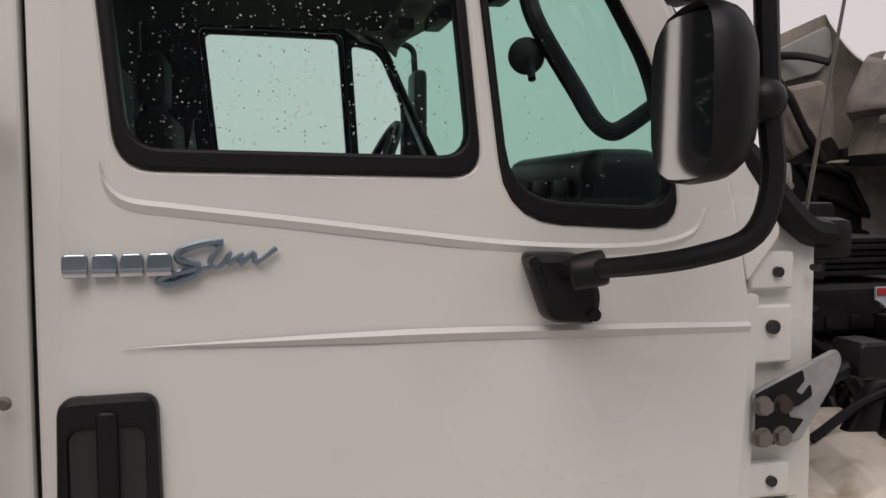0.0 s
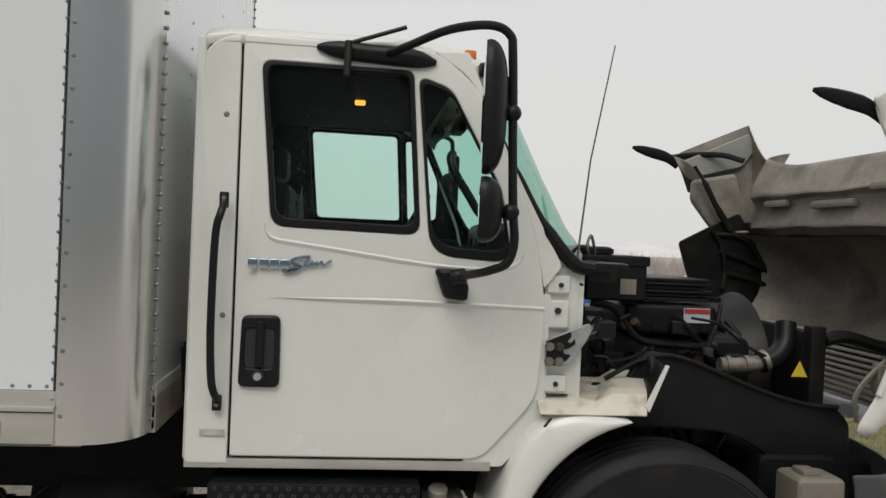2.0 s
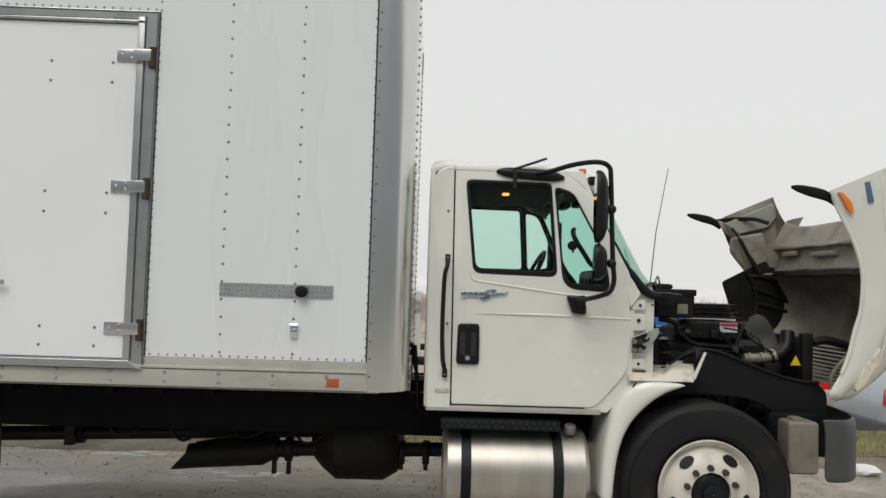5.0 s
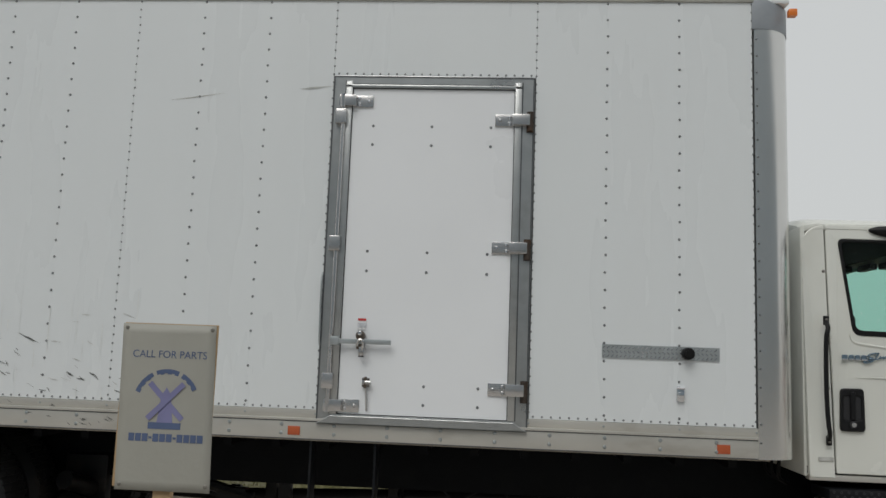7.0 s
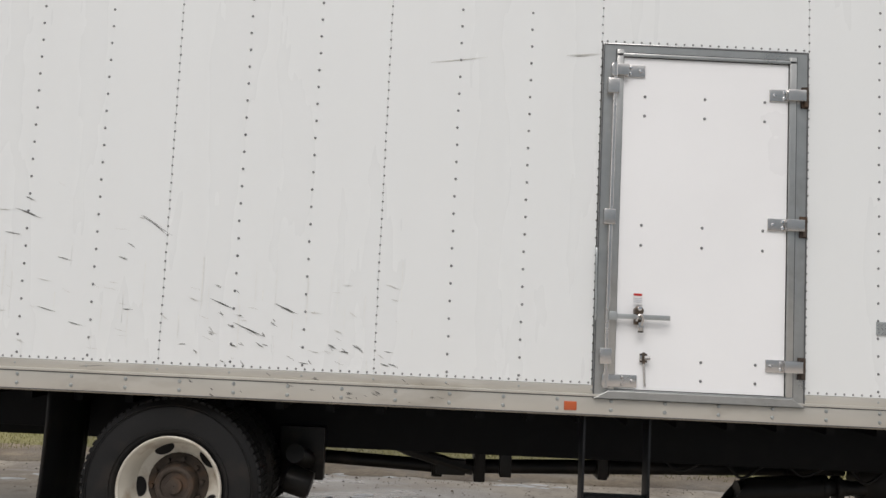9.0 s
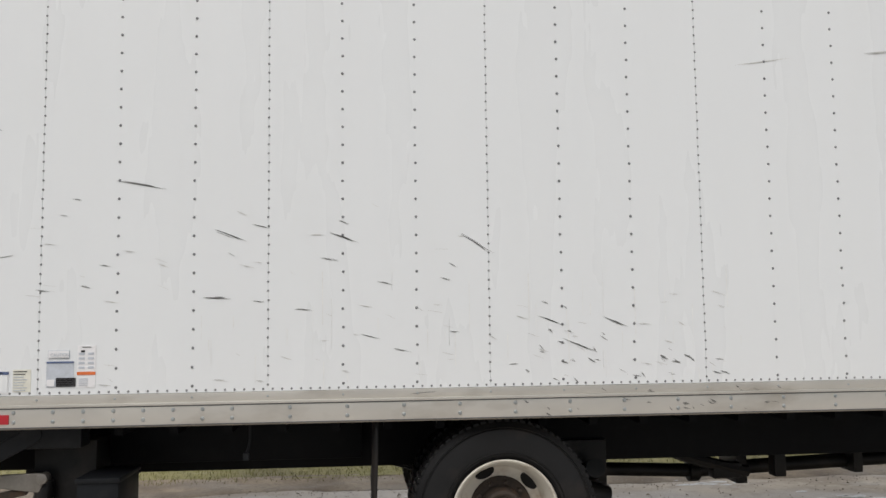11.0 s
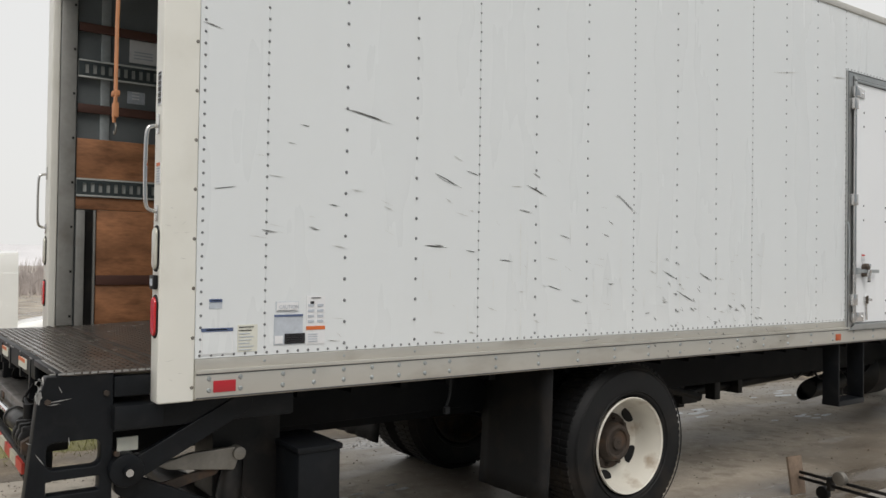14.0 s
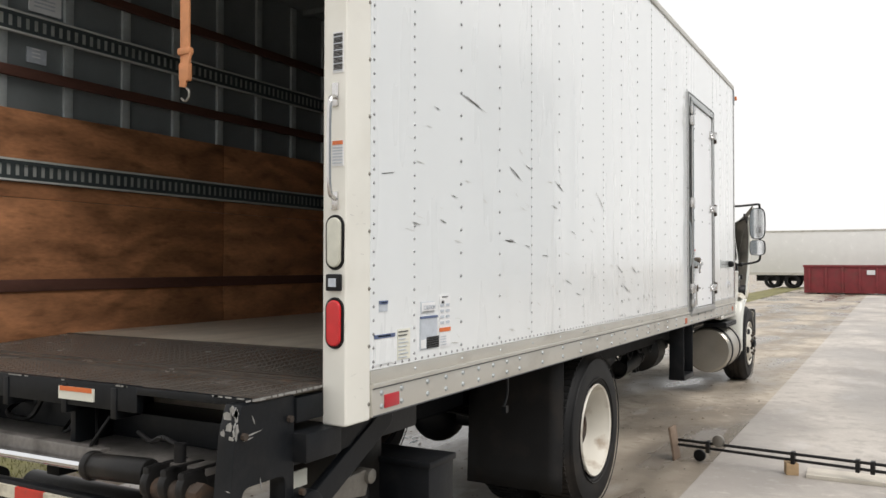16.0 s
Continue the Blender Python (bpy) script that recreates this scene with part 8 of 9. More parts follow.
part("exhaust_pipe", bm, "bay", truck)
for k in range(5):
    bm = bmesh.new()
    x = -2.6 + 0.42 * k
    tube(bm, smooth_path([(x, 1.86, 0.72), (x + 0.1, 1.85, 0.66 - 0.03 * (k % 2)), (x + 0.25, 1.86, 0.72)], 4), 0.010, 6)
    part("air_line", bm, "gasket", truck)
for k in range(3):
    bm = bmesh.new()
    tube(bm, smooth_path([(-0.52 - 0.02 * k, 1.5 + 0.15 * k, 1.35), (-0.50, 1.5 + 0.15 * k, 1.1), (-0.49, 1.55 + 0.12 * k, 0.95), (-0.42, 1.6, 0.9)], 5), 0.012, 6)
    part("air_line", bm, "gasket", truck)
# seams on the front wall of the box
bm = bmesh.new()
for y in (1.6, 2.25, 2.9):
    for z in np.arange(1.3, 3.7, 0.1):
        o = len(bm.verts)
        dome(bm, 0, 0, 0, 0.007)
        bm.verts.ensure_lookup_table()
        for v in bm.verts[o:]:
            v.co = Vector((FRONT - v.co.y, y + v.co.x, z + v.co.z))
ob = part("front_rivets", bm, "galv", truck)
ob["kind"] = "stuff"
bm = bmesh.new()
box(bm, FRONT - 0.02, FRONT + 0.012, SIDE + 0.22, FAR - 0.22, 1.11, 1.265, 0.004)
part("front_rail", bm, "aluminium", truck)

# ---- small sign board on a stake ----
sg = thing("sign_board", "small grimy vinyl sign board on a thin wooden stake", "sign", (-2.411, -3.335, 0))
bm = bmesh.new()
box(bm, -4.455, -3.89, 0.924, 0.9405, 0.80, 1.745, 0.003)
part("backing_board", bm, "raw_wood", sg, "raw wooden backing board")
bm = bmesh.new()
nx, nz = 10, 18
rows = []
for j in range(nz + 1):
    z = 0.785 + 0.955 * j / nz
    rows.append([bm.verts.new((-4.46 + 0.025 * (1 - j / nz) + 0.562 * i / nx, 0.919 + 0.003 * noise.noise((i * 0.7, j * 0.35, 3.1)), z)) for i in range(nx + 1)])
for a, b in zip(rows, rows[1:]):
    for k in range(nx):
        bm.faces.new((a[k], a[k + 1], b[k + 1], b[k]))
ob = part("vinyl_sheet", bm, "canvas", sg)
ob.modifiers.new("thick", "SOLIDIFY").thickness = 0.002
BY = 0.9135
writing("CALL FOR PARTS", -4.165, 1.545, 0.060, BY, "navy_print", sg, 0.98)
# phone number as plain bars
x = -4.375
for w in (0.034, 0.034, 0.034, 0.018, 0.034, 0.034, 0.034, 0.018, 0.034, 0.034, 0.034, 0.034):
    bm = bmesh.new()
    h = 0.045 if w > 0.02 else 0.012
    box(bm, x, x + w, BY - 0.001, BY + 0.001, 1.085 - h / 2, 1.085 + h / 2)
    part("number_bar", bm, "navy_print", sg)
    x += w + 0.006
# emblem drawn as plain shapes: a windmill under an arc
pts = [(-4.168 + 0.19 * math.cos(t), BY, 1.28 + 0.19 * math.sin(t)) for t in (radians(20 + 140 * k / 20) for k in range(21))]
for k in range(1, 20):
    if k % 7 == 6:
        continue
    bm = bmesh.new()
    a, b = Vector(pts[k]), Vector(pts[k + 1])
    d = Vector((-(b - a).z, 0, (b - a).x)).normalized()
    q = [bm.verts.new(v) for v in (a - d * 0.010, b - d * 0.010, b + d * 0.014 * (1 + 0.4 * (k % 2)), a + d * 0.014 * (1 + 0.4 * (k % 2)))]
    bm.faces.new(q)
    part("emblem_stroke", bm, "navy_print", sg)
M["lilac_print"] = material("lilac_print", (0.20, 0.20, 0.36), 0.5, vary=0.15, scale=40, bump=0.0)
for ang in (45, 135):
    bm = bmesh.new()
    box(bm, -0.145, 0.145, -0.001, 0.001, -0.016, 0.016, m=Matrix.Translation((-4.168, BY - 0.0008 - 0.004 * (ang > 90), 1.295)) @ Matrix.Rotation(radians(ang), 4, "Y"))
    part("emblem_sail", bm, "lilac_print", sg)
plate("emblem_tower", [[(-4.215, 1.17), (-4.12, 1.17), (-4.14, 1.33), (-4.168, 1.375), (-4.195, 1.33)]], BY - 0.0004, 0.001, "lilac_print", sg)
plate("emblem_base", [rect(-4.265, -4.07, 1.135, 1.172)], BY - 0.0006, 0.001, "navy_print", sg)
for x, z in ((-4.435, 1.715), (-3.92, 1.715), (-4.41, 0.815), (-3.90, 0.82)):
    bm = bmesh.new()
    dome(bm, x, BY + 0.002, z, 0.013, 10, 0.4)
    part("grommet", bm, "alloy", sg)

# the drawing above is at banner size; bring it to the small board's size and place
SIGN = Matrix.Translation((-2.229, -3.779, 1.64)) @ Matrix.Scale(0.094, 4) @ Matrix.Translation((2.229, 3.779, -1.64))
for ob in list(sg.children):
    ob.data.transform(SIGN)
    for md in ob.modifiers:
        md.thickness = 0.0004
bm = bmesh.new()
box(bm, -2.416, -2.406, -3.3355, -3.3300, -0.02, 1.60, 0.001)
part("stake", bm, "raw_wood", sg, "thin wooden stake")

# ---- things on the ground ----
jk = thing("trolley_bar", "long steel trolley bar with small wheels", "tool", (-4.15, 0.3, G))
A, B = Vector((-4.06, 0.87, 0.165 + G)), Vector((-4.33, -1.86, 0.165 + G))
d = (B - A).normalized()
n = Vector((-d.y, d.x, 0))
turn = Matrix.Rotation(math.atan2(d.y, d.x), 4, "Z")
for dz in (0.0, -0.05):
    bm = bmesh.new()
    tube(bm, [A + Vector((0, 0, dz * 0.8)), B + Vector((0, 0, dz * 1.2))], 0.012, 8)
    part("rail_bar", bm, "bay", jk)
bm = bmesh.new()
box(bm, -0.010, 0.010, -0.075, 0.075, 0.0, 0.27, 0.003, m=Matrix.Translation((A.x, A.y + 0.01, G + 0.004)) @ turn @ Matrix.Rotation(radians(-9), 4, "Y"))
part("end_plate", bm, "rusty_plate", jk)
for k, z, o, mat in ((0.17, 0.052, 0.03, "gasket"), (0.34, 0.20, -0.03, "alloy")):
    bm = bmesh.new()
    c = A + d * k + n * o
    c.z = z + G
    cyl(bm, c - n * 0.022, c + n * 0.022, 0.048, 18, bevel=0.008)
    part("trolley_wheel", bm, mat, jk)
for k in (0.25, 0.90, 1.35, 1.45):
    c = A + d * k
    bm = bmesh.new()
    box(bm, -0.015, 0.015, -0.03, 0.03, -0.075, 0.02, 0.004, m=Matrix.Translation(c) @ turn)
    part("cross_tie", bm, "bay", jk)
bm = bmesh.new()
box(bm, -0.05, 0.05, -0.045, 0.045, 0.0, 0.092, 0.004, m=Matrix.Translation((-4.125, -0.01, G + 0.004)) @ Matrix.Rotation(0.3, 4, "Z"))
tagged(part("wood_block", bm, "raw_wood"), "small offcut block of pale timber under the bar", "wood block")
bm = bmesh.new()
box(bm, -0.125, 0.125, -1.8, 0.0, 0.0, 0.03, 0.004, m=Matrix.Translation((-4.09, -0.118, G + 0.004)) @ Matrix.Rotation(radians(2), 4, "Z"))
tagged(part("plank", bm, "white_board"), "pale weathered plank lying on the concrete", "plank")
bm = bmesh.new()
o = bmesh.ops.create_icosphere(bm, subdivisions=2, radius=0.13)
for v in bm.verts:
    v.co.z = max(0, v.co.z * 0.45 + 0.03) + 0.02 * noise.noise(v.co * 9)
    v.co.x *= 1.3
    v.co += Vector((0.03 * noise.noise(v.co * 7), 0.03 * noise.noise(v.co * 8 + Vector((3, 1, 2))), 0))
bmesh.ops.translate(bm, vec=(3.85, 4.10, G + 0.01), verts=bm.verts)
tagged(part("crumpled_paper", bm, "white_paper", smooth=False), "crumpled white paper litter beside the grass", "litter")
# grit on the yard
M["grit"] = material("wet_grit", (0.24, 0.21, 0.175), 0.6, vary=0.5, scale=3, fine=50, bump=0.1, island=0.7)
bm = bmesh.new()
rnd = random.Random(5)
for k in range(4500):
    x, y = rnd.uniform(-11, 5), rnd.choice((rnd.gauss(4.5, 0.3), rnd.gauss(4.4, 0.45), rnd.uniform(0.7, 4.9)))
    r = rnd.uniform(0.003, 0.010) * (1.5 if rnd.random() < 0.12 else 1.0)
    v = [bm.verts.new((x + r * math.cos(a) * rnd.uniform(0.6, 1.2), y + r * math.sin(a) * rnd.uniform(0.6, 1.2), G)) for a in (0.2, 1.8, 3.3, 4.9)]
    t = bm.verts.new((x, y, G + r * 0.9))
    for i in range(4):
        bm.faces.new((v[i], v[(i + 1) % 4], t))
tagged(part("gravel", bm, M["grit"], smooth=False), "loose grit and small stones", "gravel", "", "stuff")
# patches of slush and scattered debris on the yard
bm = bmesh.new()
spots = [(-2.2, 3.4, 0.5), (-1.2, 2.6, 0.35), (0.1, 3.6, 0.5), (-3.4, 4.1, 0.45), (-6.9, 2.6, 0.4), (-6.7, 1.7, 0.25), (-4.6, 3.3, 0.4), (-4.2, 2.3, 0.3), (-7.6, 3.6, 0.5), (2.6, 4.2, 0.3), (-5.0, 4.2, 0.4), (-0.6, 4.3, 0.35)]
for cx, cy, r in spots:
    for q in range(9):
        ox, oy, rr = cx + rnd.gauss(0, r * 0.6), cy + rnd.gauss(0, r * 0.22), r * rnd.uniform(0.06, 0.26)
        n = 18
        c = bm.verts.new((ox, oy, G + 0.010))
        ring = [bm.verts.new((ox + rr * math.cos(2 * math.pi * k / n) * (1 + 0.7 * noise.noise((math.cos(2 * math.pi * k / n) * 1.7 + ox, math.sin(2 * math.pi * k / n) * 1.7, oy * 3))), oy + 0.4 * rr * math.sin(2 * math.pi * k / n) * (1 + 0.7 * noise.noise((math.cos(2 * math.pi * k / n) * 2.1, math.sin(2 * math.pi * k / n) * 2.1 + oy, ox * 3))), G + 0.001)) for k in range(n)]
        for k in range(n):
            bm.faces.new((ring[k], ring[(k + 1) % n], c))
tagged(part("slush", bm, "slush"), "thin patches of dirty slush on the yard", "slush", "", "stuff")
bm = bmesh.new()
for k in range(230):
    x, y = rnd.uniform(-9.5, 3.5), 0.9 + 3.9 * rnd.random() ** 0.6
    r, a = rnd.uniform(0.006, 0.020), rnd.uniform(0, 6.28)
    d, e = Vector((math.cos(a), math.sin(a), 0)) * r, Vector((-math.sin(a), math.cos(a), 0)) * r * rnd.uniform(0.25, 0.6)
    p = Vector((x, y, G + 0.004))
    up = Vector((0, 0, rnd.uniform(0.002, 0.012)))
    q = [bm.verts.new(v) for v in (p - d, p - e + up, p + d, p + e)]
    bm.faces.new((q[0], q[1], q[2]))
    bm.faces.new((q[0], q[2], q[3]))
M["debris"] = material("brown_debris", (0.16, 0.11, 0.065), 0.8, vary=0.6, scale=2.5, fine=20, bump=0.1)
tagged(part("debris", bm, "debris", smooth=False), "scattered dead leaves and scraps on the yard", "debris", "", "stuff")
# grass blades on the verge
bm = bmesh.new()
for k in range(26000):
    x = rnd.uniform(-13, 9)
    y = 4.70 + 1.95 * rnd.random() ** 0.85
    h = rnd.uniform(0.02, 0.075)
    a = rnd.uniform(0, 6.28)
    w = 0.004
    dx, dy = w * math.cos(a), w * math.sin(a)
    lx, ly = rnd.uniform(-0.03, 0.03), rnd.uniform(-0.03, 0.03)
    p = [bm.verts.new((x - dx, y - dy, G + 0.01)), bm.verts.new((x + dx, y + dy, G + 0.01)), bm.verts.new((x + lx, y + ly, G + h))]
    bm.faces.new(p)
tagged(part("grass", bm, "blade", smooth=False), "short yellow-green winter grass", "grass", "", "stuff")

# ---- vehicles parked in the lower yard ----
def tractor(name, paint, label, x, y, turn=180, roof="white", sleeper=True, scale=1.0):
    """A road tractor about its door: nose towards +x before turning."""
    base = (x, y, ground_height(x, y))
    e = thing(name, label, "truck", base, "tractors in the lower yard")
    X = Matrix.Translation(base) @ Matrix.Rotation(radians(turn), 4, "Z") @ Matrix.Scale(scale, 4)

    def put(nm, bm, mat, lab="", parent=e):
        bmesh.ops.transform(bm, matrix=X, verts=bm.verts)
        return part(nm, bm, mat, parent, lab)

    def loft(secs):
        """Rings across the vehicle: (x, half width, bottom, top, top half width)."""
        bm = bmesh.new()
        rows = []
        for px, w, z0, z1, tw in secs:
            zm = z0 + (z1 - z0) * 0.55
            half = [(w, z0), (w, zm), (w * 0.99, z0 + (z1 - z0) * 0.75), ((w + tw) / 2, z1 - 0.05), (tw * 0.8, z1)]
            rows.append([bm.verts.new((px, yy, zz)) for yy, zz in half + [(-yy, zz) for yy, zz in half[::-1]]])
        for a, b in zip(rows, rows[1:]):
            for k in range(10):
                bm.faces.new((a[k], b[k], b[(k + 1) % 10], a[(k + 1) % 10]))
        bm.faces.new(rows[0])
        bm.faces.new(rows[-1])
        return bm

    cab = put("cab", loft([(0.62, 1.10, 0.75, 1.72, 1.0), (0.55, 1.12, 0.7, 1.95, 1.0), (0.28, 1.15, 0.65, 2.62, 1.0), (0.0, 1.17, 0.62, 2.85, 1.02), (-0.6, 1.18, 0.62, 3.0 if sleeper else 2.8, 1.05)]), paint)
    put("hood", loft([(2.35, 0.75, 0.65, 1.30, 0.6), (2.2, 0.95, 0.55, 1.45, 0.7), (1.6, 1.05, 0.75, 1.62, 0.75), (0.9, 1.08, 0.8, 1.75, 0.8), (0.58, 1.10, 0.75, 1.82, 0.9)]), paint)
    if sleeper:
        put("sleeper", loft([(-0.6, 1.19, 0.62, 3.0, 1.05), (-1.2, 1.22, 0.62, 3.3, 1.1), (-2.2, 1.24, 0.62, 3.45, 1.15), (-2.45, 1.24, 0.65, 3.45, 1.15)]), paint)
        put("roof_fairing", loft([(0.05, 0.75, 2.70, 2.84, 0.6), (-0.4, 1.0, 2.72, 3.25, 0.8), (-1.0, 1.12, 2.8, 3.55, 0.95), (-1.8, 1.18, 2.9, 3.80, 1.05), (-2.45, 1.18, 2.9, 3.85, 1.08)]), roof)
    bm = bmesh.new()
    vs = [bm.verts.new(p) for p in ((0.60, -0.92, 1.95), (0.60, 0.92, 1.95), (0.30, 0.86, 2.58), (0.30, -0.86, 2.58))]
    bm.faces.new(vs)
    bmesh.ops.solidify(bm, geom=bm.faces[:], thickness=-0.03)
    put("windscreen", bm, "dark_glass", "", cab)
    for s in (1, -1):
        bm = bmesh.new()
        box(bm, -0.42, 0.36, s * 1.165 - 0.01, s * 1.165 + 0.01, 1.82, 2.38, 0.008)
        put("door_window", bm, "dark_glass", "", cab)
        bm = bmesh.new()
        box(bm, -0.46, -0.30, s * 1.19 - 0.01, s * 1.19 + 0.01, 1.40, 1.46, 0.005)
        put("door_handle", bm, "gasket", "", cab)
        bm = bmesh.new()
        box(bm, 0.42, 0.52, s * 1.38 - 0.09, s * 1.38 + 0.09, 1.75, 2.45, 0.03)
        tube(bm, [(0.47, s * 1.12, 2.1), (0.47, s * 1.38, 2.1)], 0.02, 6)
        put("mirror", bm, "gasket")
        bm = bmesh.new()
        lathe(bm, [(0.02, -0.5), (0.30, -0.5), (0.32, -0.46), (0.32, -1.9), (0.30, -1.94), (0.02, -1.94)], (0, s * 0.95, 0.62), 20, "x")
        put("fuel_tank", bm, "chrome")
        if sleeper:
            bm = bmesh.new()
            box(bm, -1.75, -1.45, s * 1.235 - 0.01, s * 1.235 + 0.01, 2.05, 2.45, 0.01)
            put("sleeper_window", bm, "dark_glass")
            bm = bmesh.new()
            ya, yb = sorted((s * 1.16 - s * 0.02, s * 1.21))
            box(bm, -1.9, -1.5, ya, yb, 3.25, 3.42, 0.01)
            put("fairing_window", bm, "dark_glass")
    bm = bmesh.new()
    for s in (1, -1):
        box(bm, -6.6, 2.0, s * 0.42 - 0.05, s * 0.42 + 0.05, 0.75, 1.02)
    box(bm, -5.6, -4.2, -0.45, 0.45, 1.03, 1.18, 0.03)
    put("frame", bm, "black_steel")
    for wx in (1.35, -4.2, -5.5):
        for s in (1, -1):
            bm = bmesh.new()
            lathe(bm, [(0.28, s * 1.16), (0.40, s * 1.20), (0.50, s * 1.17), (0.52, s * 1.1), (0.52, s * 0.65), (0.48, s * 0.6), (0.3, s * 0.6)], (wx, 0, 0.52), 28, close=True)
            w = put("tyre", bm, "rubber")
            bm = bmesh.new()
            lathe(bm, [(0.29, s * 1.15), (0.26, s * 1.05), (0.14, s * 1.06), (0.10, s * 1.14), (0.02, s * 1.15)], (wx, 0, 0.52), 24)
            put("rim", bm, "chrome", "", w)
    bm = bmesh.new()
    box(bm, 2.25, 2.45, -1.12, 1.12, 0.40, 0.72, 0.06, 3)
    put("bumper", bm, "chrome" if paint != "white_truck" else "black_plastic")
    bm = bmesh.new()
    box(bm, 2.33, 2.40, -0.5, 0.5, 0.75, 1.28, 0.03)
    put("grille", bm, "gasket")
    return e


tractor("tractor", "white_truck", "white sleeper tractor with a sloping roof fairing", -9.66, 15.1 + 1.2, 180, "white_truck")
tractor("tractor", "red_truck", "bright red sleeper tractor with dull wheels", -18.5, 38.4, 180, "red_truck")
tractor("tractor", "blue_truck", "blue sleeper tractor with a bright fuel tank", -20.3, 30.6, 180, "blue_truck")
tractor("tractor", "red_truck", "red tractor with a white sleeper", -10.75, 42.6, 205, "white_truck")
tractor("tractor", "white_truck", "white sleeper tractor parked behind others", -6.8, 38.0, 190, "white_truck")
tractor("tractor", "white_truck", "white sleeper tractor beside a green trailer", -15.2, 44.0, 190, "white_truck")
tractor("tractor", "red_truck", "red day cab with a low roof", -8.9, 20.4, 180, "red_truck", False)
tractor("tractor", "red_truck", "red sleeper tractor behind the engine bay", 12.4, 27.5, 180, "red_truck")
tractor("tractor", "blue_truck", "blue sleeper tractor far across the yard", 8.6, 33.0, 180, "blue_truck")
tractor("tractor", "white_truck", "white sleeper tractor far across the yard", 15.5, 34.0, 180, "white_truck")
tractor("tractor", "white_truck", "white tractor facing the box truck", 17.2, 23.5, 200, "white_truck")
tractor("tractor", "white_truck", "white sleeper tractor seen past the rear post", -3.2, 31.5, 170, "white_truck")
tractor("tractor", "red_truck", "dark red tractor with chrome wheels", -2.2, 23.0, 175, "red_truck", False)

def wagon(name, label, paint, x, y, tilt):
    """A grey estate car about its rear end; its nose points towards +x."""
    z = ground_height(x + 1.2, y)
    e = thing(name, label, "car", (x, y, z))
    X = Matrix.Translation((x, y, z + 0.12)) @ Matrix.Rotation(radians(tilt), 4, "Y") @ Matrix.Scale(1.06, 4)

    def put(nm, bm, mat, parent=e, lab=""):
        bmesh.ops.transform(bm, matrix=X, verts=bm.verts)
        return part(nm, bm, mat, parent, lab)

    bm = bmesh.new()
    rows = []
    for px, w, z0, zb, zr, wr in ((0.0, 0.70, 0.55, 0.85, 0.95, 0.66), (0.05, 0.84, 0.40, 1.05, 1.12, 0.78), (0.30, 0.92, 0.32, 1.16, 1.50, 0.72), (0.75, 0.95, 0.28, 1.18, 1.82, 0.70), (1.6, 0.96, 0.28, 1.18, 1.90, 0.72),
                                  (2.6, 0.96, 0.28, 1.17, 1.88, 0.72), (3.2, 0.96, 0.28, 1.16, 1.72, 0.70), (3.8, 0.95, 0.28, 1.14, 1.22, 0.80), (4.8, 0.90, 0.32, 1.02, 1.08, 0.76), (5.05, 0.74, 0.45, 0.85, 0.92, 0.60)):
        half = [(w * 0.9, z0), (w, z0 + 0.15), (w, (z0 + zb) / 2), (w * 0.98, zb), (wr, zr - 0.05), (wr * 0.85, zr)]
        rows.append([bm.verts.new((px, yy, zz)) for yy, zz in half + [(-yy, zz) for yy, zz in half[::-1]]])
    for a, b in zip(rows, rows[1:]):
        for k in range(12):
            bm.faces.new((a[k], b[k], b[(k + 1) % 12], a[(k + 1) % 12]))
    bm.faces.new(rows[0])
    bm.faces.new(rows[-1])
    body = put("body", bm, paint)
    for x0, x1 in ((0.55, 1.35), (1.47, 2.3), (2.42, 3.25)):
        bm = bmesh.new()
        q = [(x0 + 0.02, -0.962, 1.20), (x1, -0.962, 1.20), (x1 - (0.30 if x1 > 3 else 0.03), -0.745, 1.76 if x1 < 3 else 1.64), (x0 + (0.22 if x0 < 1 else 0.03), -0.745, 1.74)]
        vs = [bm.verts.new(p) for p in q]
        bm.faces.new(vs)
        bmesh.ops.solidify(bm, geom=bm.faces[:], thickness=0.02)
        put("side_window", bm, "dark_glass", body)
    for x0 in (1.38, 2.34):
        bm = bmesh.new()
        box(bm, x0 + 0.08, x0 + 0.24, -0.985, -0.955, 1.02, 1.06, 0.008)
        put("door_handle", bm, "gasket", body)
        bm = bmesh.new()
        box(bm, x0, x0 + 0.012, -0.964, -0.950, 0.45, 1.17)
        put("door_gap", bm, "gasket", body)
    bm = bmesh.new()
    box(bm, 0.25, 4.7, -0.97, -0.94, 0.32, 0.42, 0.01)
    put("sill_trim", bm, "bumper_grey", body)
    bm = bmesh.new()
    box(bm, -0.02, 0.12, -0.86, -0.70, 0.86, 1.12, 0.02)
    put("tail_lamp", bm, "red_lens", body)
    bm = bmesh.new()
    box(bm, -0.06, 0.25, -0.94, 0.94, 0.38, 0.62, 0.05, 3)
    put("rear_bumper", bm, "bumper_grey", body)
    for wx in (0.95, 3.95):
        for sd in (-1, 1):
            bm = bmesh.new()
            lathe(bm, [(0.20, sd * 0.95), (0.30, sd * 0.97), (0.345, sd * 0.94), (0.345, sd * 0.74), (0.20, sd * 0.72)], (wx, 0, 0.33), 24, close=True)
            w = put("tyre", bm, "rubber")
            bm = bmesh.new()
            lathe(bm, [(0.21, sd * 0.93), (0.18, sd * 0.89), (0.05, sd * 0.91), (0.004, sd * 0.92)], (wx, 0, 0.33), 20)
            put("rim", bm, "alloy", w)
    return e


wagon("wagon", "dented blue-grey estate car on the bank beyond the verge", "grey_truck", 6.80, 9.85, 5.0)


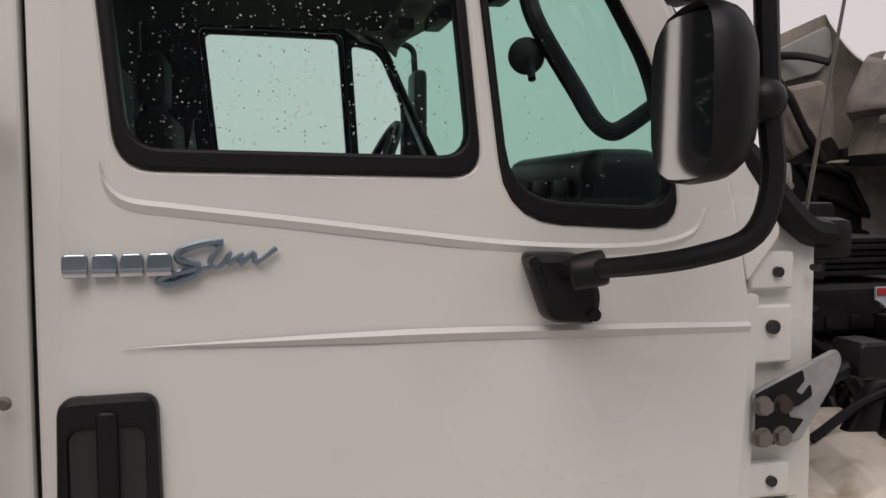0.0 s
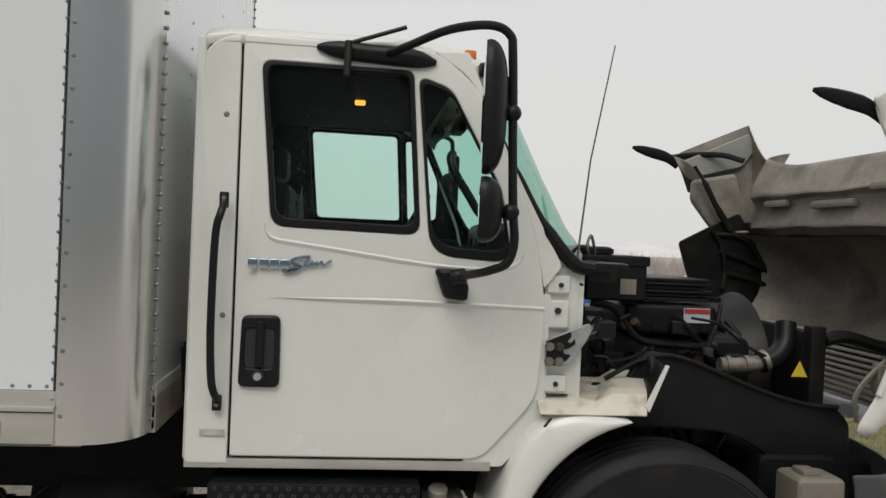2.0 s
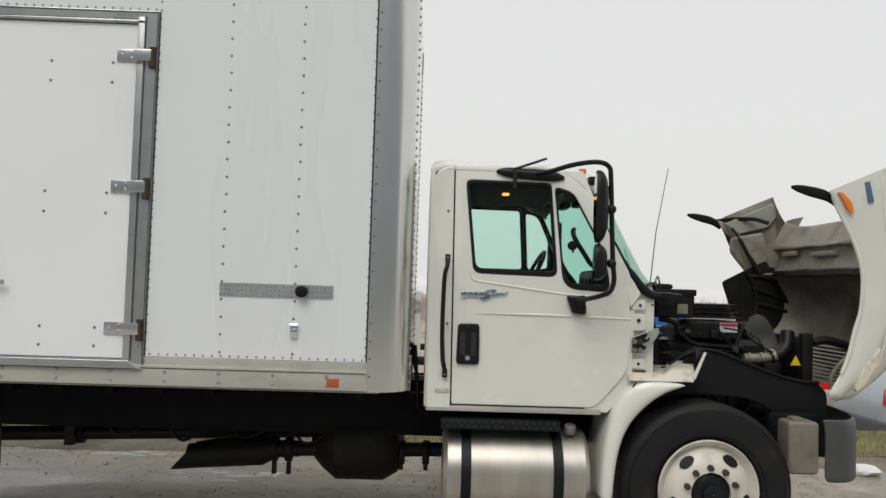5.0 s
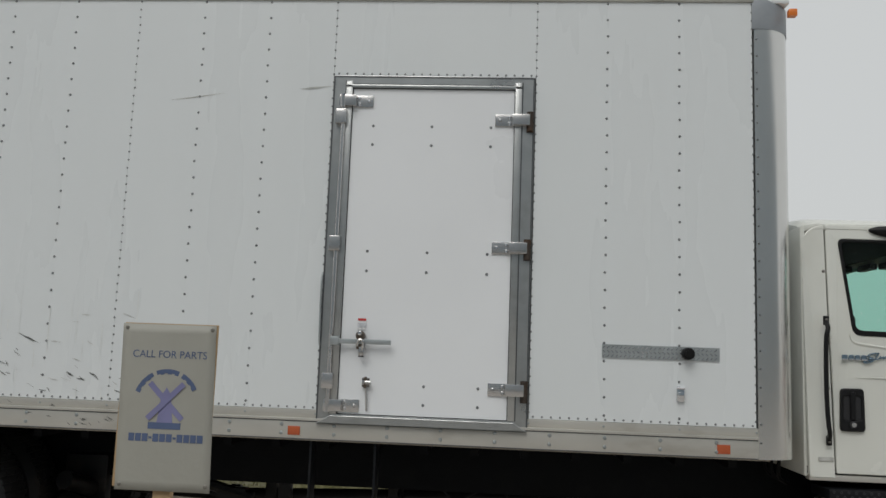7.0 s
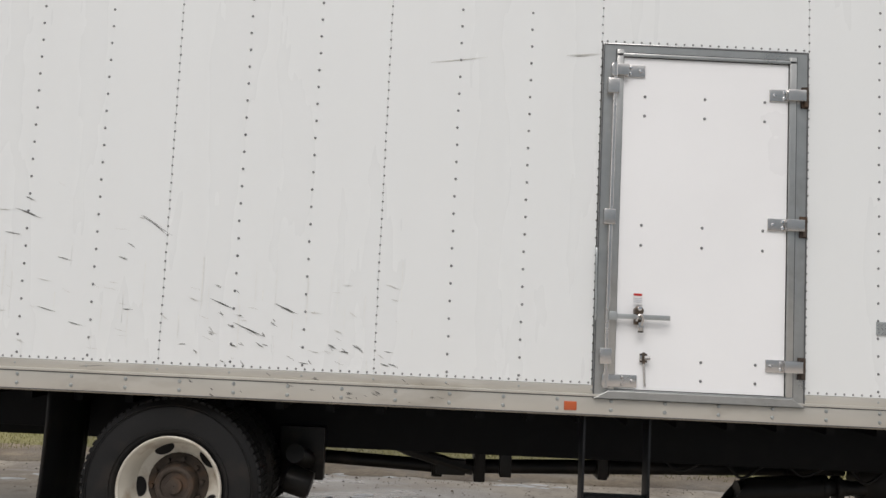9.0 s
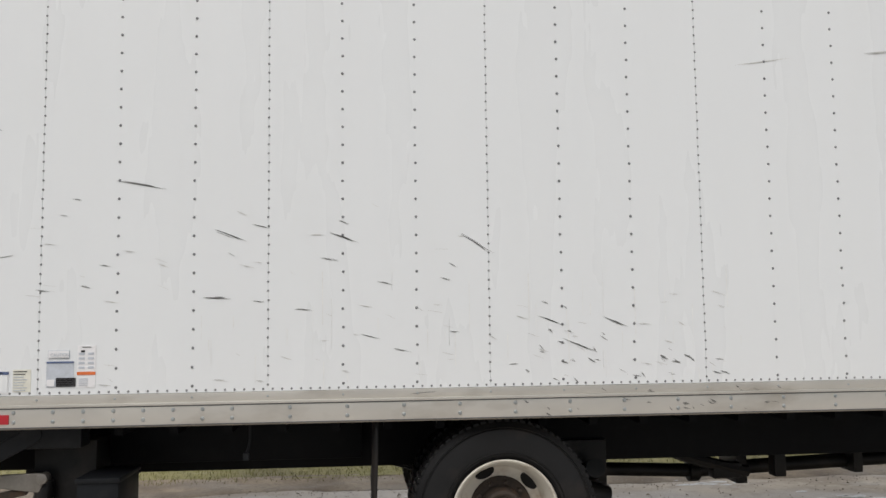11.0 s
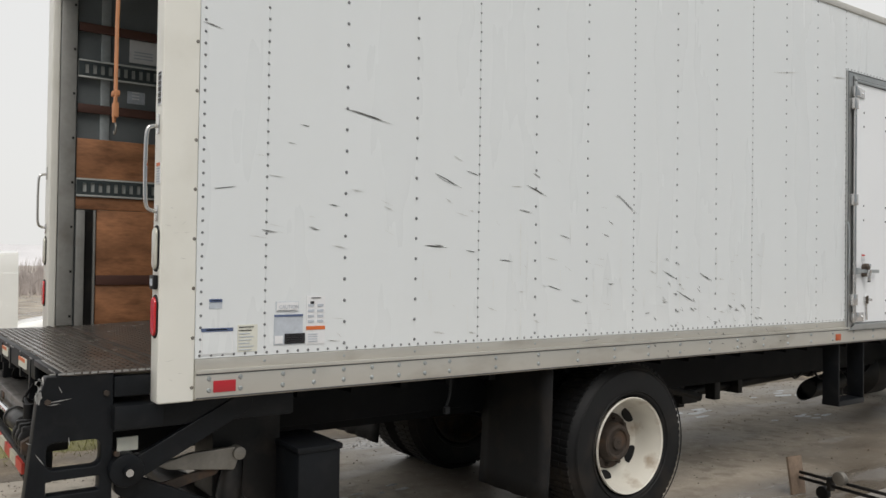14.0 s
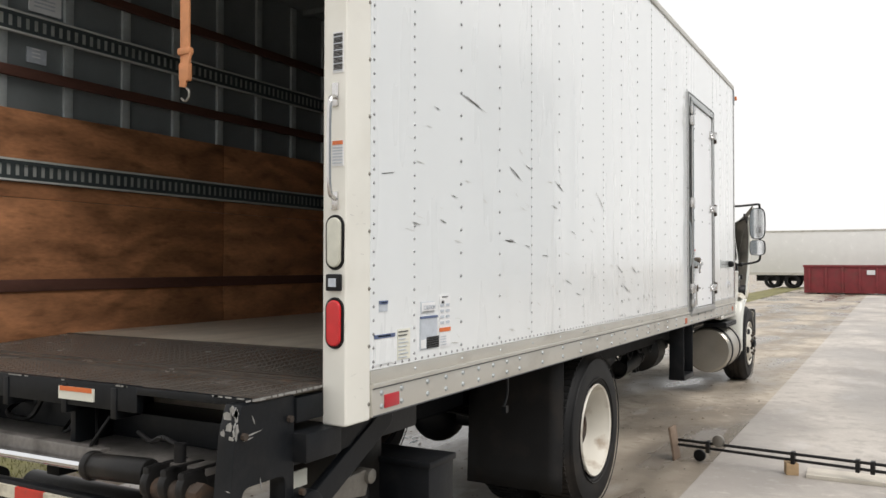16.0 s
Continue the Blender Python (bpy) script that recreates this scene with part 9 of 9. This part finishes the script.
def trailer(name, label, x0, x1, y0, y1, z0, z1, paint, base_z):
    e = thing(name, label, "trailer", ((x0 + x1) / 2, (y0 + y1) / 2, base_z))
    bm = bmesh.new()
    box(bm, x0, x1, y0, y1, base_z + z0, base_z + z1, 0.03)
    part("body", bm, paint, e)
    bm = bmesh.new()
    box(bm, x0 - 0.015, x1 + 0.015, y0 - 0.015, y1 + 0.015, base_z + z0 - 0.12, base_z + z0 + 0.06)
    box(bm, x0 - 0.02, x1 + 0.02, y0 - 0.02, y1 + 0.02, base_z + z1 - 0.10, base_z + z1 + 0.02)
    part("rail", bm, "aluminium", e)
    along_y = (y1 - y0) > (x1 - x0)
    for k in range(2):
        for s in (0, 1):
            bm = bmesh.new()
            if along_y:
                lathe(bm, [(0.3, 0.0), (0.5, 0.02), (0.52, 0.08), (0.52, 0.3), (0.3, 0.32)], (x0 + 0.1 + s * (x1 - x0 - 0.5), y1 - 2.0 - 1.3 * k, base_z + 0.52), 22, "x", True)
            else:
                lathe(bm, [(0.3, 0.0), (0.5, 0.02), (0.52, 0.08), (0.52, 0.3), (0.3, 0.32)], (x1 - 2.0 - 1.3 * k, y0 + 0.1 + s * (y1 - y0 - 0.5), base_z + 0.52), 22, "y", True)
            part("wheel", bm, "rubber", e)
    bm = bmesh.new()
    if along_y:
        box(bm, x0 + 0.7, x1 - 0.7, y1 - 4.6, y1 - 0.9, base_z + 0.5, base_z + z0)
        box(bm, x0 + 0.5, x0 + 0.6, y0 + 3.0, y0 + 3.1, base_z, base_z + z0)
    else:
        box(bm, x1 - 4.6, x1 - 0.9, y0 + 0.7, y1 - 0.7, base_z + 0.5, base_z + z0)
        box(bm, x0 + 3.0, x0 + 3.1, y0 + 0.5, y0 + 0.6, base_z, base_z + z0)
    part("running_gear", bm, "black_steel", e)
    return e


trailer("semi_trailer", "long plain white semi trailer across the yard", 50.0, 52.6, -8.0, 8.8, 1.05, 4.0, "white_truck", G)
trailer("semi_trailer", "green trailer among the parked tractors", -14.5, -9.5, 47, 49.5, 1.1, 3.0, "green_truck", ground_height(0, 48))
trailer("semi_trailer", "low white trailer behind the tractors", -44, -26, 52, 54.5, 1.1, 2.6, "white_truck", ground_height(0, 53))
trailer("semi_trailer", "white trailer far behind the yard", 22, 36, 44, 46.6, 1.1, 3.2, "white_truck", ground_height(0, 45))
dm = thing("dumpster", "dull red steel dumpster with ribbed sides", "dumpster", (40.0, 0.5, G))
bm = bmesh.new()
box(bm, 39, 41.4, -3.5, 3.75, 0.12, 1.62, 0.02)
part("bin", bm, "dumpster", dm)
for k in range(9):
    bm = bmesh.new()
    y = -3.3 + 0.84 * k
    box(bm, 38.93, 39.0, y, y + 0.1, 0.15, 1.55, 0.01)
    part("side_rib", bm, "dumpster", dm)
bm = bmesh.new()
box(bm, 38.92, 41.45, -3.55, 3.8, 1.56, 1.68, 0.02)
part("top_rim", bm, "dumpster", dm)
bm = bmesh.new()
box(bm, 38.915, 38.93, 0.2, 0.6, 1.15, 1.4)
part("faded_sign", bm, "white_paper", dm)
bm = bmesh.new()
for y in (-2.9, 2.9):
    box(bm, 39.3, 41.2, y, y + 0.2, G, 0.14)
part("skid", bm, "black_steel", dm)

# ---- bare trees along the edge of the yard ----
def tree_mesh(seed, height, spread):
    r = random.Random(seed)
    bm = bmesh.new()

    def limb(p, d, length, rad, depth):
        steps = 4
        pts, rr = [p], [rad]
        for i in range(steps):
            d = (d + Vector((r.uniform(-0.22, 0.22), r.uniform(-0.22, 0.22), r.uniform(-0.02, 0.14)))).normalized()
            p = p + d * (length / steps)
            pts.append(p)
            rr.append(rad * (1 - 0.7 * (i + 1) / steps))
        tube(bm, pts, rr, 5 if depth < 2 else 3, False)
        if depth < 4:
            for k in range(5 if depth == 0 else 4 if depth < 3 else 3):
                i = r.randint(1 if depth else 2, steps)
                a = r.uniform(0, 6.28)
                nd = (d * r.uniform(0.5, 1.0) + spread * Vector((math.cos(a), math.sin(a), r.uniform(-0.05, 0.6)))).normalized()
                limb(pts[i], nd, length * r.uniform(0.5, 0.72), max(rr[i] * 0.6, 0.012), depth + 1)

    limb(Vector((0, 0, 0)), Vector((0, 0, 1)), height * 0.42, height * 0.016, 0)
    me = mesh_of(bm, "tree", False)
    me.materials.append(M["bark"])
    return me


kinds = [tree_mesh(3 + k, 8.0 + k, 0.7 + 0.1 * k) for k in range(4)]
rnd = random.Random(21)
k = 0
for i in range(120):
    t = i / 119
    x = -85 + 150 * t ** 1.7 + rnd.uniform(-2, 2)
    y = 84 + rnd.uniform(-10, 16)
    ob = new("bare_tree", kinds[i % 4])
    s = rnd.uniform(0.75, 1.15) if x < -12 else rnd.uniform(0.32, 0.55)
    ob.matrix_basis = Matrix.Translation((x, y, ground_height(x, y) - 0.1)) @ Matrix.Rotation(rnd.uniform(0, 6.28), 4, "Z") @ Matrix.Scale(s, 4)
    tagged(ob, "leafless winter tree at the yard's edge, its grey paled for haze", "tree", "trees behind the yard")
# low brush behind them, one uneven mass of twigs
bm = bmesh.new()
for i in range(15000):
    x = rnd.uniform(-110, 110)
    y = 90 + rnd.uniform(0, 30)
    h = ((4.0 if x < -12 else 2.2) + 2.2 * noise.noise((x * 0.05, y * 0.1, 0)) + rnd.uniform(-0.6, 1.2))
    z = ground_height(x, y)
    lx = rnd.uniform(-0.8, 0.8)
    w = rnd.uniform(0.05, 0.14)
    bm.faces.new([bm.verts.new(p) for p in ((x - w, y, z), (x + w, y, z), (x + lx, y, z + max(0.8, h)))])
tagged(part("brush", bm, "brush", smooth=False), "dense winter brush in the distance, its brown paled for haze", "brush", "", "stuff")
# long low rise behind everything
bm = bmesh.new()
rows = []
for i in range(121):
    x = -900 + 15 * i
    z = 4 + 8 * noise.noise((x * 0.004, 1.7, 0)) + 2.0 * noise.noise((x * 0.03, 5.0, 0))
    rows.append([bm.verts.new((x, 380, -4)), bm.verts.new((x, 420, z)), bm.verts.new((x, 500, -4))])
for a, b in zip(rows, rows[1:]):
    for k in range(2):
        bm.faces.new((a[k], b[k], b[k + 1], a[k + 1]))
# distance haze is put into the rise's pale colour
M["haze_hill"] = material("haze_tinted_rise", (0.62, 0.61, 0.62), 1.0, vary=0.12, scale=0.05, fine=0.8, bump=0.0)
tagged(part("backdrop", bm, "haze_hill"), "long low wooded rise, coloured pale for haze", "hill", "", "structure")
# the workshop wall across the yard, behind the walk
wb = thing("workshop", "long blue-grey clad workshop across the yard", "building", (-4, -31, 0))
bm = bmesh.new()
box(bm, -70, 75, -32, -30, 0, 22.0)
part("wall", bm, "wall_blue", wb)
bm = bmesh.new()
box(bm, -70.3, 75.3, -32.2, -29.8, 22.0, 22.4, 0.05)
part("roof_edge", bm, "galv", wb)
